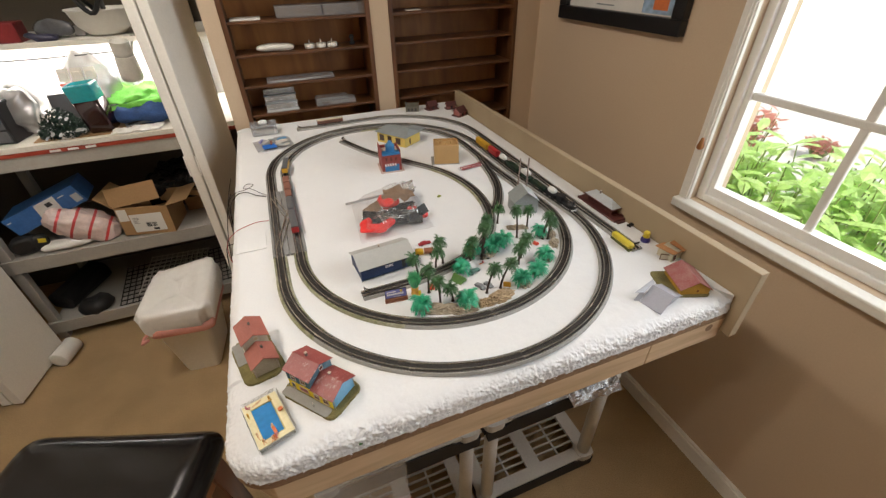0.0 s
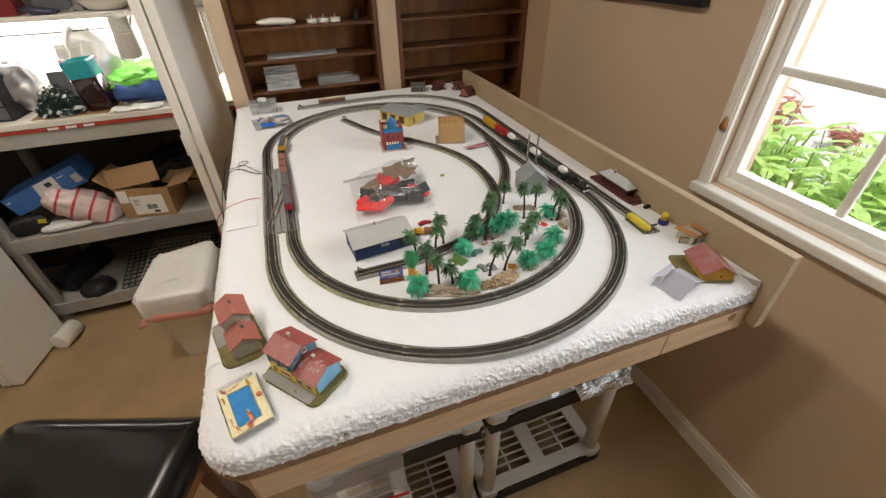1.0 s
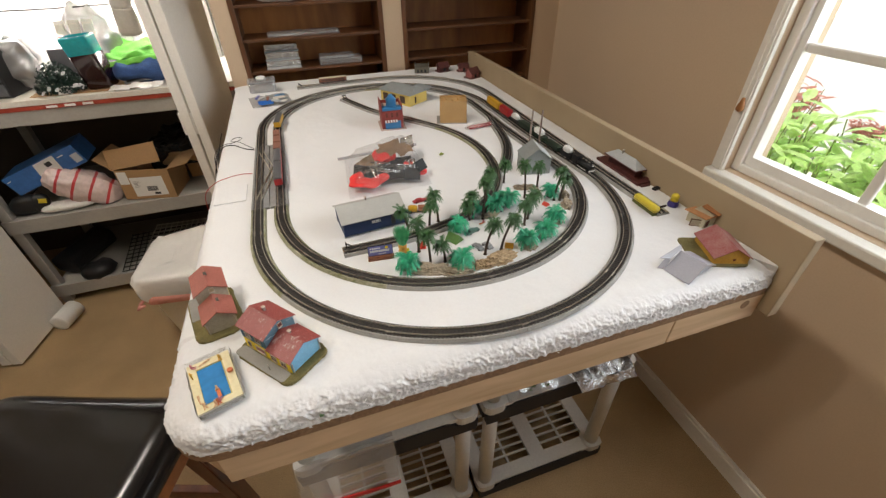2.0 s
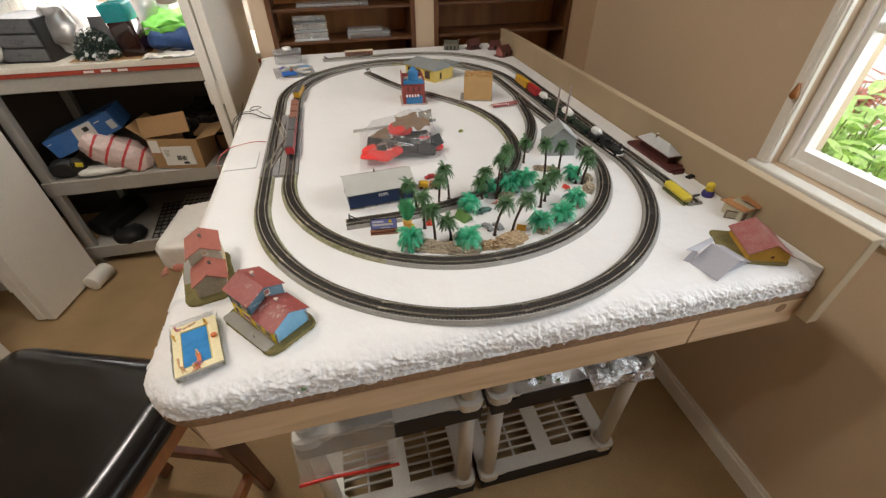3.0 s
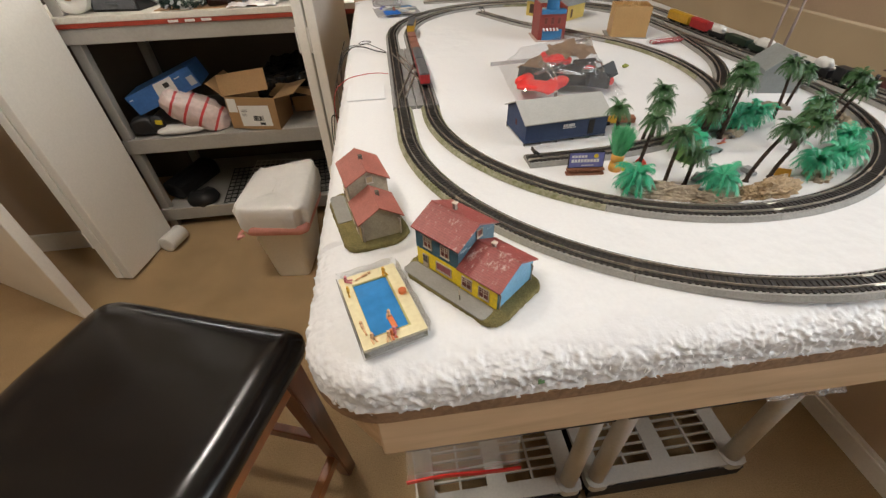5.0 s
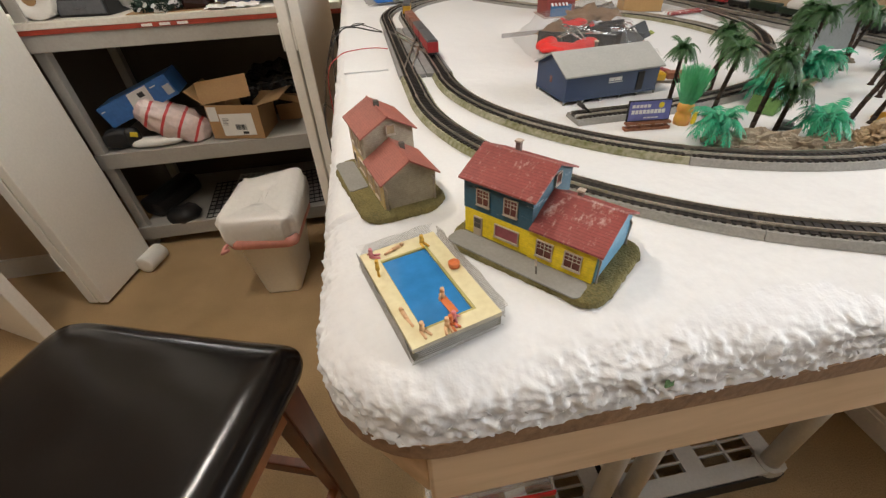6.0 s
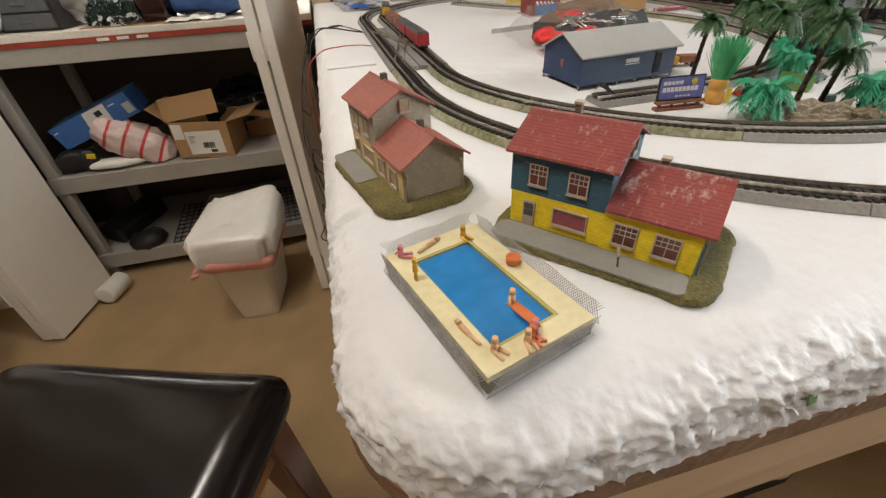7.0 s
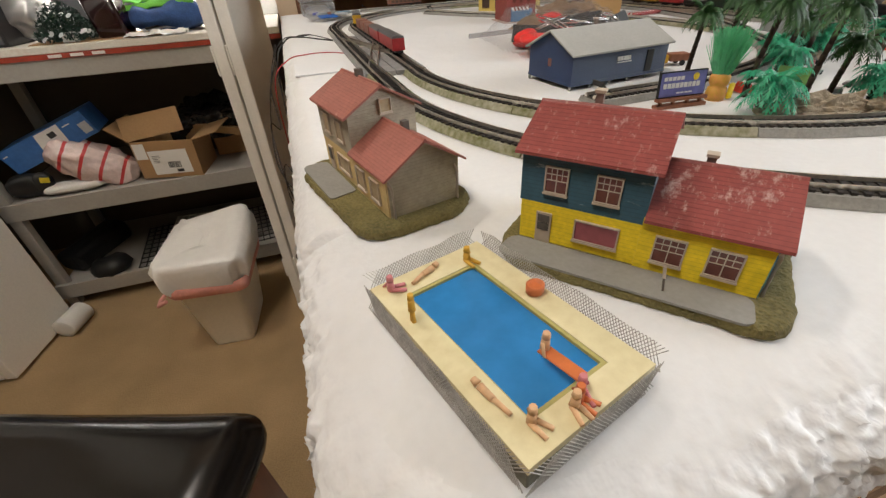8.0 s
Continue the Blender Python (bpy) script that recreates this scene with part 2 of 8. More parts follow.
solid("floor", B((X0, Y0, -0.05), (XW, 3.3, 0)), M_CARPET, "tan cut-pile carpet across the whole room", "floor", "structure")
solid("ceiling", B((X0, Y0, ZC), (XW + 0.15, 3.3, ZC + 0.1)), M_CEIL, "off-white painted ceiling", "ceiling", "structure")

# window wall with its opening
WY0, WY1, WZ0, WZ1 = -0.10, 1.214, 0.835, 2.05
bm = bmesh.new()
bx(bm, (XW, Y0, 0), (XW + 0.14, 3.3, WZ0))
bx(bm, (XW, Y0, WZ1), (XW + 0.14, 3.3, ZC))
bx(bm, (XW, Y0, WZ0), (XW + 0.14, WY0, WZ1))
bx(bm, (XW, WY1, WZ0), (XW + 0.14, 3.3, WZ1))
solid("wall_east", bm, M_WALL, "tan painted plaster wall around the window", "wall", "structure")
solid("wall_south", B((X0, Y0 - 0.1, 0), (XW + 0.14, Y0, ZC)), M_WALL, "tan painted plaster wall", "wall", "structure")
solid("wall_west", B((X0 - 0.1, Y0 - 0.1, 0), (X0, 3.3, ZC)), M_WALL, "tan painted plaster wall", "wall", "structure")

# bookcase wall: strips of plaster round two built-in bookcases
BKL, BKR = (0.004, 0.476), (0.541, 1.054)
bm = bmesh.new()
bx(bm, (-0.045, YB, 0), (BKL[0], YC + 0.02, ZC))
bx(bm, (BKL[1], YB, 0), (BKR[0], YC + 0.02, ZC))
bx(bm, (BKR[1], YB, 0), (XW, YC + 0.02, ZC))
bx(bm, (BKL[0], YB, 2.2), (BKL[1], YC + 0.02, ZC))
bx(bm, (BKR[0], YB, 2.2), (BKR[1], YC + 0.02, ZC))
solid("wall_north", bm, M_WALL, "tan plaster wall strips around the built-in bookcases", "wall", "structure")
solid("wall_north_back", B((-0.045, YC + 0.022, 0), (XW, YC + 0.1, ZC)), M_WALL, "plaster wall behind the bookcases", "wall", "structure")

# closet
CX0, CX1 = -1.22, -0.045
bm = bmesh.new()
bx(bm, (X0, YC, 0), (CX0, YC + 0.1, ZC))
bx(bm, (CX0, YC, 2.05), (CX1, YC + 0.1, ZC))
solid("wall_closet", bm, M_WALL, "tan plaster wall round the closet opening", "wall", "structure")
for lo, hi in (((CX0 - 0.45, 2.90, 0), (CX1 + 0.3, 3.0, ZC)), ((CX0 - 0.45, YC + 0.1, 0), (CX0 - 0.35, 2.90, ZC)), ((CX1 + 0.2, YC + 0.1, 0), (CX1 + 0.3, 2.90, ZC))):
    solid("wall_closet_inside", B(lo, hi), M_CLOSETSHADE, "inside wall of the closet, paint colour darkened for its shade", "wall", "structure")

# baseboards
bm = bmesh.new()
bx(bm, (XW - 0.014, Y0, 0), (XW, YB, 0.058))
bx(bm, (XW - 0.009, Y0, 0.058), (XW, YB, 0.068))
solid("baseboard", bm, M_WHITE, "white painted baseboard along the window wall", "baseboard", "structure")
bm = bmesh.new()
bx(bm, (X0, YC - 0.014, 0), (CX0 - 0.02, YC, 0.085))
solid("baseboard", bm, M_WHITE, "white painted baseboard beside the closet", "baseboard", "structure")


def window():
    w = thing("window_1", "white vinyl sash window with grilles, seen against daylight", "window", kind="structure")
    # casing on the wall face and the deep sill
    bm = bmesh.new()
    bx(bm, (XW - 0.018, WY1 - 0.005, WZ0 - 0.001), (XW, WY1 + 0.026, WZ1 + 0.040))
    bx(bm, (XW - 0.018, WY0 - 0.040, WZ0 - 0.001), (XW, WY0 + 0.005, WZ1 + 0.040))
    bx(bm, (XW - 0.018, WY0 + 0.005, WZ1 - 0.005), (XW, WY1 - 0.005, WZ1 + 0.040))
    bmesh.ops.bevel(bm, geom=bm.edges[:], offset=0.004, segments=2, affect="EDGES")
    part("casing", bm, M_WHITE, w, "cream painted casing")
    part("window_sill", B((XW - 0.032, WY0 - 0.09, 0.808), (XW + 0.060, WY1 + 0.032, 0.8345), 0.005), M_WHITE, w, "white painted sill")
    fr = bmesh.new()
    f0, f1 = XW + 0.022, XW + 0.085
    fw, sw, fb, sb = 0.022, 0.014, 0.020, 0.022
    bx(fr, (f0, WY1 - fw, WZ0), (f1, WY1, WZ1))
    bx(fr, (f0, WY0, WZ0), (f1, WY0 + fw, WZ1))
    bx(fr, (f0, WY0 + fw, WZ0), (f1, WY1 - fw, WZ0 + fb))
    bx(fr, (f0, WY0 + fw, WZ1 - 0.011), (f1, WY1 - fw, WZ1))
    bmesh.ops.bevel(fr, geom=fr.edges[:], offset=0.002, segments=1, affect="EDGES")
    part("window_frame", fr, M_VINYL, w)
    sa = bmesh.new()
    s0, s1 = XW + 0.032, XW + 0.062
    ya, yb, za, zb = WY0 + fw, WY1 - fw, WZ0 + fb, WZ1 - 0.011
    bx(sa, (s0, yb - sw, za), (s1, yb, zb))
    bx(sa, (s0, ya, za), (s1, ya + sw, zb))
    bx(sa, (s0, ya + sw, za), (s1, yb - sw, za + sb))
    bx(sa, (s0, ya + sw, zb - sw), (s1, yb - sw, zb))
    sash = part("sash", sa, M_VINYL, w)
    for k in range(1, 5):
        z = 0.875 + 0.250 * k
        part("grille_bar", B((s0 + 0.006, ya + sw, z - 0.0095), (s1 - 0.008, yb - sw, z + 0.0095), 0.004), M_VINYL, sash)
    for k in range(1, 5):
        y = 1.169 - 0.232 * k
        part("grille_bar", B((s0 + 0.0075, y - 0.0095, za + sw), (s1 - 0.0095, y + 0.0095, zb - sw), 0.004), M_VINYL, sash)
    g = part("pane", B((XW + 0.0455, ya + 0.008, za + 0.008), (XW + 0.0485, yb - 0.008, zb - 0.008)), M_GLASS, sash)
    g.visible_shadow = False


window()


def bookcase(x0, x1):
    b = thing("bookcase", "brown stained wooden built-in bookcase with shallow shelves", "bookcase", group="built-in bookcases")
    t, d = 0.016, 0.125
    for xa, xb in ((x0, x0 + t), (x1 - t, x1)):
        part("side_panel", B((xa, YB - 0.004, 0.0), (xb, YB + d, 2.2), 0.002), M_SHELFSIDE, b)
    part("back_panel", B((x0 + t, YB + d, 0.0), (x1 - t, YB + d + 0.012, 2.2)), M_SHELFWOOD, b)
    for k in range(-5, 12):
        z = 0.974 + 0.0965 * k
        part("shelf", B((x0 + t, YB + 0.002, z - 0.009), (x1 - t, YB + d, z), 0.0015), M_SHELFSIDE, b)
    part("top_panel", B((x0, YB - 0.004, 2.2), (x1, YB + d, 2.22)), M_SHELFSIDE, b)
    return b


bookcase(*BKL)
bookcase(*BKR)


def folding_door(front, back, thick, label, flip):
    """A pair of folded closet leaves: two panels from the fold at the front to the track at the back."""
    d = thing("folding_door", label, "door", group="closet folding doors")
    (fx, fy), (ex, ey) = front, back
    ang = math.degrees(math.atan2(ey - fy, ex - fx))
    ln = math.hypot(ex - fx, ey - fy)
    for k, off in enumerate((0.0, -(thick + 0.006) * flip)):
        m = pose(fx, fy, 0.012, 0, 0, ang) @ pose(0, off, 0)
        lo, hi = (0, -thick / 2, 0), (ln, thick / 2, 2.02)
        leaf = part("door_leaf", B(lo, hi, 0.003, m), M_DOOR, d)
        for z in (0.16, 0.81, 1.5):
            part("hinge", B((-0.002, -thick / 2 - 0.004 if k == 0 and flip > 0 else thick / 2 - 0.001, z), (0.03, -thick / 2 + 0.001 if k == 0 and flip > 0 else thick / 2 + 0.004, z + 0.07), 0.001, m), M_WHITE, leaf)
    return d


folding_door((-0.168, 2.005), (-0.105, 2.30), 0.030, "white painted folding closet door, folded open, hinge edge out", -1)
folding_door((-1.106, 2.022), (-1.046, 2.312), 0.034, "white painted folding closet door, folded open beside a paper roll", -1)

# the open room door past the closet
dr = thing("door_2", "white painted flush door standing open", "door", kind="structure")
part("door_leaf", B((0, -0.018, 0.012), (0.75, 0.018, 2.03), 0.003, pose(-1.16, 1.83, 0, 0, 0, 150)), M_DOOR, dr)

# ---------- layout table ----------
TX0, TX1, TY0, TY1 = -0.044, 0.757, 0.798, 2.075
FOAM = 0.035


def table():
    t = thing("layout_table", "train layout table of pine boards topped with plywood", "table")
    z1 = H - FOAM
    part("tabletop", prism(bmesh.new(), table_outline(0.0018), z1 - 0.013, z1 - 0.0005), M_PLY, t, "rough plywood top")
    za, zb = z1 - 0.063, z1 - 0.0135
    part("front_rail", B((TX0 + 0.045, TY0 - 0.0005, za), (TX0 + 0.634, TY0 + 0.020, zb), 0.002), M_PINE, t)
    part("front_rail", B((TX0 + 0.635, TY0 - 0.0005, za), (TX1, TY0 + 0.020, zb), 0.002), M_PINE, t)
    m = pose(TX0 + 0.002, TY0 + 0.050, 0, 0, 0, -47)
    part("corner_block", B((0, 0, za), (0.062, 0.018, zb), 0.002, m), M_PINE, t)
    part("side_rail", B((TX0 + 0.001, TY0 + 0.058, za), (TX0 + 0.021, TY1, zb), 0.002), M_PINE, t)
    part("side_rail", B((TX1 - 0.022, TY0 + 0.022, za), (TX1, TY1, zb), 0.002), M_PINE, t)
    part("back_rail", B((TX0 + 0.022, TY1 - 0.022, za), (TX1 - 0.023, TY1, zb), 0.002), M_PINE, t)
    part("side_board", B((TX1 + 0.002, TY0 - 0.018, 0.856), (TX1 + 0.020, TY1 - 0.06, H + 0.057), 0.0015), M_BOARD, t, "tan painted board along the wall side")
    bm = bmesh.new()
    rod(bm, (TX1 - 0.034, TY0 - 0.0008, za + 0.036), (TX1 - 0.034, TY0 + 0.002, za + 0.036), 0.008, n=14)
    part("knot", bm, M_PLY, t, "dark knot in the pine")


def table_outline(out):
    """Plan of the top: one well-rounded front corner, the others square."""
    pts = []
    for cx, cy, a, r in ((TX1 - 0.006, TY0 + 0.006, -90, 0.006), (TX1 - 0.006, TY1 - 0.006, 0, 0.006), (TX0 + 0.04, TY1 - 0.04, 90, 0.04), (TX0 + 0.056, TY0 + 0.056, 180, 0.056)):
        n = 10 if r > 0.01 else 2
        for k in range(n + 1):
            t = radians(a + 90 * k / n)
            pts.append((cx + (r + out) * math.cos(t), cy + (r + out) * math.sin(t)))
    return pts


table()


def foam():
    """White insulation board with a torn, rolled edge on the open sides."""
    base = [Vector(p).to_3d() for p in table_outline(0)]
    pts = []
    for i, a in enumerate(base):
        b = base[(i + 1) % len(base)]
        steps = max(1, int((b - a).length / (0.0013 if min(a.y, b.y) < TY0 + 0.4 else 0.0035)))
        pts += [a.lerp(b, k / steps) for k in range(steps)]
    m = len(pts)
    nrm = []
    for i in range(m):
        d = (pts[(i + 4) % m] - pts[i - 4]).normalized()
        nrm.append(Vector((d.y, -d.x, 0)))
    prof = [(0.046, 0.0), (0.042, 0.0)]
    for k in range(1, 46):
        f = k / 45
        prof.append((0.040 * (1 - min(1.0, f * 1.45)) ** 1.6, -FOAM * f ** 1.6))
    bm = bmesh.new()
    rings = []
    for lv, (inset, dz) in enumerate(prof):
        ring = []
        f = lv / (len(prof) - 1)
        for q, n in zip(pts, nrm):
            torn = 0.0
            if q.x < TX1 - 0.004 and q.y < TY1 - 0.03:
                torn = 1.0 if q.y < TY0 + 0.14 else 0.7
            p = q - n * inset * (1.0 if torn == 1.0 else 0.5 if torn else 0.03) + Vector((0, 0, H + dz))
            if torn == 0.0:
                ring.append(bm.verts.new(p))
                continue
            # how far the tearing reaches onto the top wanders along the edge
            reach = 0.16 + 0.22 * noise.noise(Vector((p.x * 14, p.y * 14, 2)))
            amt = torn * max(0.0, min(1.0, (f - 0.16 - reach * 0.7) / 0.30))
            s = p + noise.noise_vector(p * 55) * 0.006
            vd, vp = noise.voronoi(s * 160)
            # soft torn flakes, each at its own height and lifted along one rim
            step = noise.noise(vp[0] * 7.3)
            tilt = max(-0.6, min(0.6, (s * 160 - vp[0]).dot(n * 0.3 + Vector((0.5, -0.2, 0.8)))))
            vd, vq = noise.voronoi(s * 290 + Vector((3, 1, 0)))
            tilt2 = max(-0.6, min(0.6, (s * 290 + Vector((3, 1, 0)) - vq[0]).dot(Vector((-0.4, 0.3, 0.8)))))
            crease = abs(noise.noise(s * 75)) * 0.0026 + abs(noise.noise(s * 210 + Vector((5, 2, 1)))) * 0.0014 - 0.0016
            lump = step * 0.0013 + tilt * 0.0013 + noise.noise(vq[0] * 5.1) * 0.0009 + tilt2 * 0.0010 + noise.noise(s * 22) * 0.0012 + crease * 0.8
            out = n * (lump * amt * (1.0 if f < 0.94 else 0.5) + torn * 0.0022 * max(0.0, f - 0.7) / 0.3)
            up = lump * 0.6 * amt * (1 - f)
            # ragged flaps hang over the plywood
            fl = max(0.0, (f - 0.80) / 0.20)
            along_edge = Vector((p.x * 95, p.y * 95, 4))
            _, vf = noise.voronoi(along_edge)
            flap = max(0.0, 0.25 + noise.noise(vf[0] * 3.7)) * 0.0042 + 0.0016 * noise.noise(along_edge * 3.1) - 0.0006
            ring.append(bm.verts.new(p + out + n * 0.0010 * fl * noise.noise(along_edge * 1.7) + Vector((0, 0, up - torn * fl * fl * flap))))
        rings.append(ring)
    for a, b in zip(rings, rings[1:]):
        for i in range(m):
            bm.faces.new((a[i], b[i], b[(i + 1) % m], a[(i + 1) % m])).smooth = True
    bm.faces.new(rings[0])
    # thin torn flakes that stand away from the broken edge
    r = random.Random(17)
    for k in range(1100):
        i, lv = r.randrange(m), r.randrange(32, len(prof) - 1)
        q, n = pts[i], nrm[i]
        if q.x > TX1 - 0.004 or q.y > TY1 - 0.03:
            continue
        if q.y > TY0 + 0.14 and r.random() < 0.5:
            continue
        c = rings[lv][i].co
        side = Vector((-n.y, n.x, 0))
        d = (n * r.uniform(0.25, 0.9) + side * r.uniform(-0.9, 0.9) + Vector((0, 0, r.uniform(-0.5, 0.9)))).normalized()
        w = d.cross(n + Vector((0, 0, 0.4))).normalized() * r.uniform(0.0006, 0.0018)
        ln = r.uniform(0.0014, 0.0036)
        c = c - n * 0.0008
        v = [bm.verts.new(x) for x in (c - w, c + w, c + d * ln * 0.6 + w * 1.1 - n * 0.0002, c + d * ln + Vector((0, 0, -0.0005)), c + d * ln * 0.55 - w * 1.0)]
        bm.faces.new(v).smooth = True
    ob = solid("foam_board", bm, M_FOAM, "white rigid foam board with a roughly torn front edge", "foam board", "")
    ob.data.materials.append(M_FOAMCUT)
    for p in ob.data.polygons:
        c = p.center
        if len(p.vertices) in (4, 5) and c.z < H - 0.004 - 0.006 * noise.noise(Vector((c.x * 30, c.y * 30, 1))):
            p.material_index = 1
    return ob


foam()
fk = bmesh.new()
prism(fk, [(-0.006, -0.004), (0.005, -0.005), (0.0065, 0.003), (0.001, 0.0065), (-0.005, 0.004)], 0, 0.0016)
solid("green_scrap", fk, mat("green_scrap_paint", (0.10, 0.19, 0.08), 0.8, vary=0.3, scale=200, fine=700), "small green scrap caught in the torn foam edge", "scrap").matrix_basis = pose(0.113, 0.7975, 0.917, 70, 0, 10) @ Matrix.Scale(0.42, 4)

# ---------- track ----------


def arc(cx, cy, r, a0, a1, step=3.0):
    n = max(2, int(abs(a1 - a0) / step))
    return [(cx + r * math.cos(radians(a0 + (a1 - a0) * k / n)), cy + r * math.sin(radians(a0 + (a1 - a0) * k / n))) for k in range(n + 1)]


def line(x0, y0, x1, y1, n=6):
    return [(x0 + (x1 - x0) * k / n, y0 + (y1 - y0) * k / n) for k in range(n + 1)]


def smooth(pts, n=8):
    """Catmull-Rom through pts."""
    q = [Vector(p) for p in pts]
    q = [2 * q[0] - q[1]] + q + [2 * q[-1] - q[-2]]
    out = []
    for i in range(1, len(q) - 2):
        for k in range(n):
            t = k / n
            out.append(0.5 * (2 * q[i] + (q[i + 1] - q[i - 1]) * t + (2 * q[i - 1] - 5 * q[i] + 4 * q[i + 1] - q[i + 2]) * t * t + (3 * q[i] - q[i - 1] - 3 * q[i + 1] + q[i + 2]) * t ** 3))
    out.append(q[-2])
    return [tuple(v) for v in out]


def sweep(bm, pts, section):
    """Pull a closed cross-section (offset to the right, height) along pts, flat on the layout."""
    rings = []
    for i, p in enumerate(pts):
        a, b = Vector(pts[max(i - 1, 0)]), Vector(pts[min(i + 1, len(pts) - 1)])
        d = (b - a).normalized()
        nx = Vector((d.y, -d.x))
        rings.append([bm.verts.new((p[0] + nx.x * o, p[1] + nx.y * o, z)) for o, z in section])
    m = len(section)
    for a, b in zip(rings, rings[1:]):
        for k in range(m):
            bm.faces.new((a[k], a[(k + 1) % m], b[(k + 1) % m], b[k]))
    bm.faces.new(rings[0])
    bm.faces.new(rings[-1][::-1])
    return bm


def along(pts, step):
    """Points and headings every step metres along pts."""
    out, left = [], step / 2
    for a, b in zip(pts, pts[1:]):
        a, b = Vector(a), Vector(b)
        ln = (b - a).length
        while left < ln:
            p = a.lerp(b, left / ln)
            out.append((p.x, p.y, math.atan2(b.y - a.y, b.x - a.x)))
            left += step
        left -= ln
    return out


TRACK_Z = H + 0.0065


SLEEPER = mesh_of("sleeper", B((-0.0011, -0.0085, 0), (0.0011, 0.0085, 0.0014)), M_TIE)
SLEEPER_LOW = mesh_of("sleeper", B((-0.0011, -0.0085, 0), (0.0011, 0.0085, 0.0009)), M_TIE)


def lay_sleepers(parent, pts, mesh, dz):
    """Black sleepers at even steps along a line, each one a piece of its own."""
    for x, y, a in along(pts, 0.0047):
        ob = new("sleeper", mesh)
        ob.parent = parent
        ob.matrix_basis = Matrix.Translation((x, y, H + dz)) @ Matrix.Rotation(a, 4, "Z")


def track(pts, bed, label, bed_w=0.0128):
    """One sectional piece of track: roadbed, sleepers and two rails."""
    t = thing("track_section", label, "model track", group="train track")
    part("roadbed", sweep(bmesh.new(), pts, ((-bed_w, H + 0.0003), (-bed_w + 0.0026, H + 0.0048), (bed_w - 0.0026, H + 0.0048), (bed_w, H + 0.0003))), bed, t)
    part("bed_top", sweep(bmesh.new(), pts, ((-0.0076, H + 0.0046), (-0.0074, H + 0.0052), (0.0074, H + 0.0052), (0.0076, H + 0.0046))), M_BALLAST, t, "dark strip between the rails")
    lay_sleepers(t, pts, SLEEPER, 0.0046)
    for o in (-0.0047, 0.0047):
        part("rail", sweep(bmesh.new(), pts, ((o - 0.00045, H + 0.0058), (o - 0.00045, H + 0.0078), (o + 0.00045, H + 0.0078), (o + 0.00045, H + 0.0058))), M_RAIL, t)
    for e in (0, -1):
        p0, p1 = Vector(pts[e]), Vector(pts[1 if e == 0 else -2])
        d = (p1 - p0).normalized()
        for o in (-0.0047, 0.0047):
            part("joiner", B((0, o - 0.0011, 0.0050), (0.0042, o + 0.0011, 0.0070), 0, Matrix.Translation((p0.x, p0.y, H)) @ Matrix.Rotation(math.atan2(d.y, d.x), 4, "Z")), M_RAIL, t)
    return t


GREY, MOSS = "grey roadbed track with black sleepers on the foam", "weathered mossy-edged track with black sleepers on the foam"
OC, OR, OYF = (0.361, 1.134), 0.311, 1.605
IC, IR, IYF = (0.360, 1.190), 0.2735, 1.611


def pick(k, moss):
    return (M_BEDGREEN, MOSS) if k in moss else (M_BED, GREY)


for k in range(6):
    track(arc(*OC, OR, 180 + 30 * k, 210 + 30 * k), *pick(k, (0,)))
    track(arc(0.352, OYF, 0.303, 30 * k, 30 + 30 * k), *pick(k, ()))
    track(arc(*IC, IR, 180 + 30 * k, 210 + 30 * k), *pick(k, (0, 1)))
    track(arc(0.3535, IYF, 0.2665, 30 * k, 30 + 30 * k), *pick(k, (2,)))
track(line(0.049, 1.51, 0.049, 1.605), M_BED, GREY)
track(line(0.050, 1.134, 0.049, 1.215), M_BEDGREEN, MOSS)
track(line(0.672, 1.134, 0.657, 1.36), M_BED, GREY)
track(line(0.657, 1.36, 0.655, 1.605), M_BED, GREY)
track(line(0.087, 1.51, 0.087, 1.611), M_BED, GREY)
track(line(0.0865, 1.190, 0.087, 1.215), M_BEDGREEN, MOSS)
track(line(0.6335, 1.190, 0.621, 1.42), M_BED, GREY)
track(line(0.621, 1.50, 0.620, 1.611), M_BED, GREY)
# siding round the back and along the wall
track(line(0.153, 1.972, 0.42, 1.980), M_BED, GREY)
track(arc(0.42, 1.70, 0.280, 90, 45), M_BED, GREY)
track(arc(0.42, 1.70, 0.280, 45, 0), M_BED, GREY)
track(line(0.700, 1.70, 0.700, 1.46), M_BED, GREY)
track(line(0.700, 1.46, 0.700, 1.22), M_BED, GREY)
track(line(0.700, 1.22, 0.700, 0.965), M_BED, GREY)
# yard spur through the trees, and the branch that meets it
spur = smooth([(0.276, 1.80), (0.343, 1.655), (0.417, 1.558), (0.482, 1.462), (0.511, 1.376), (0.516, 1.288), (0.500, 1.205), (0.462, 1.135), (0.405, 1.086), (0.343, 1.060), (0.265, 1.045), (0.173, 1.042)])
for a, b in ((0, 22), (22, 44), (44, 66), (66, 89)):
    track(spur[a:b + 1], *((M_BEDGREEN, MOSS) if a == 22 else (M_BED, GREY)))
track(smooth([(0.619, 1.500), (0.606, 1.43), (0.592, 1.36), (0.574, 1.305), (0.545, 1.25), (0.512, 1.205)]), M_BED, GREY)
track(line(0.621, 1.42, 0.621, 1.50, 3), M_BED, "grey turnout track where the branch leaves the loop")


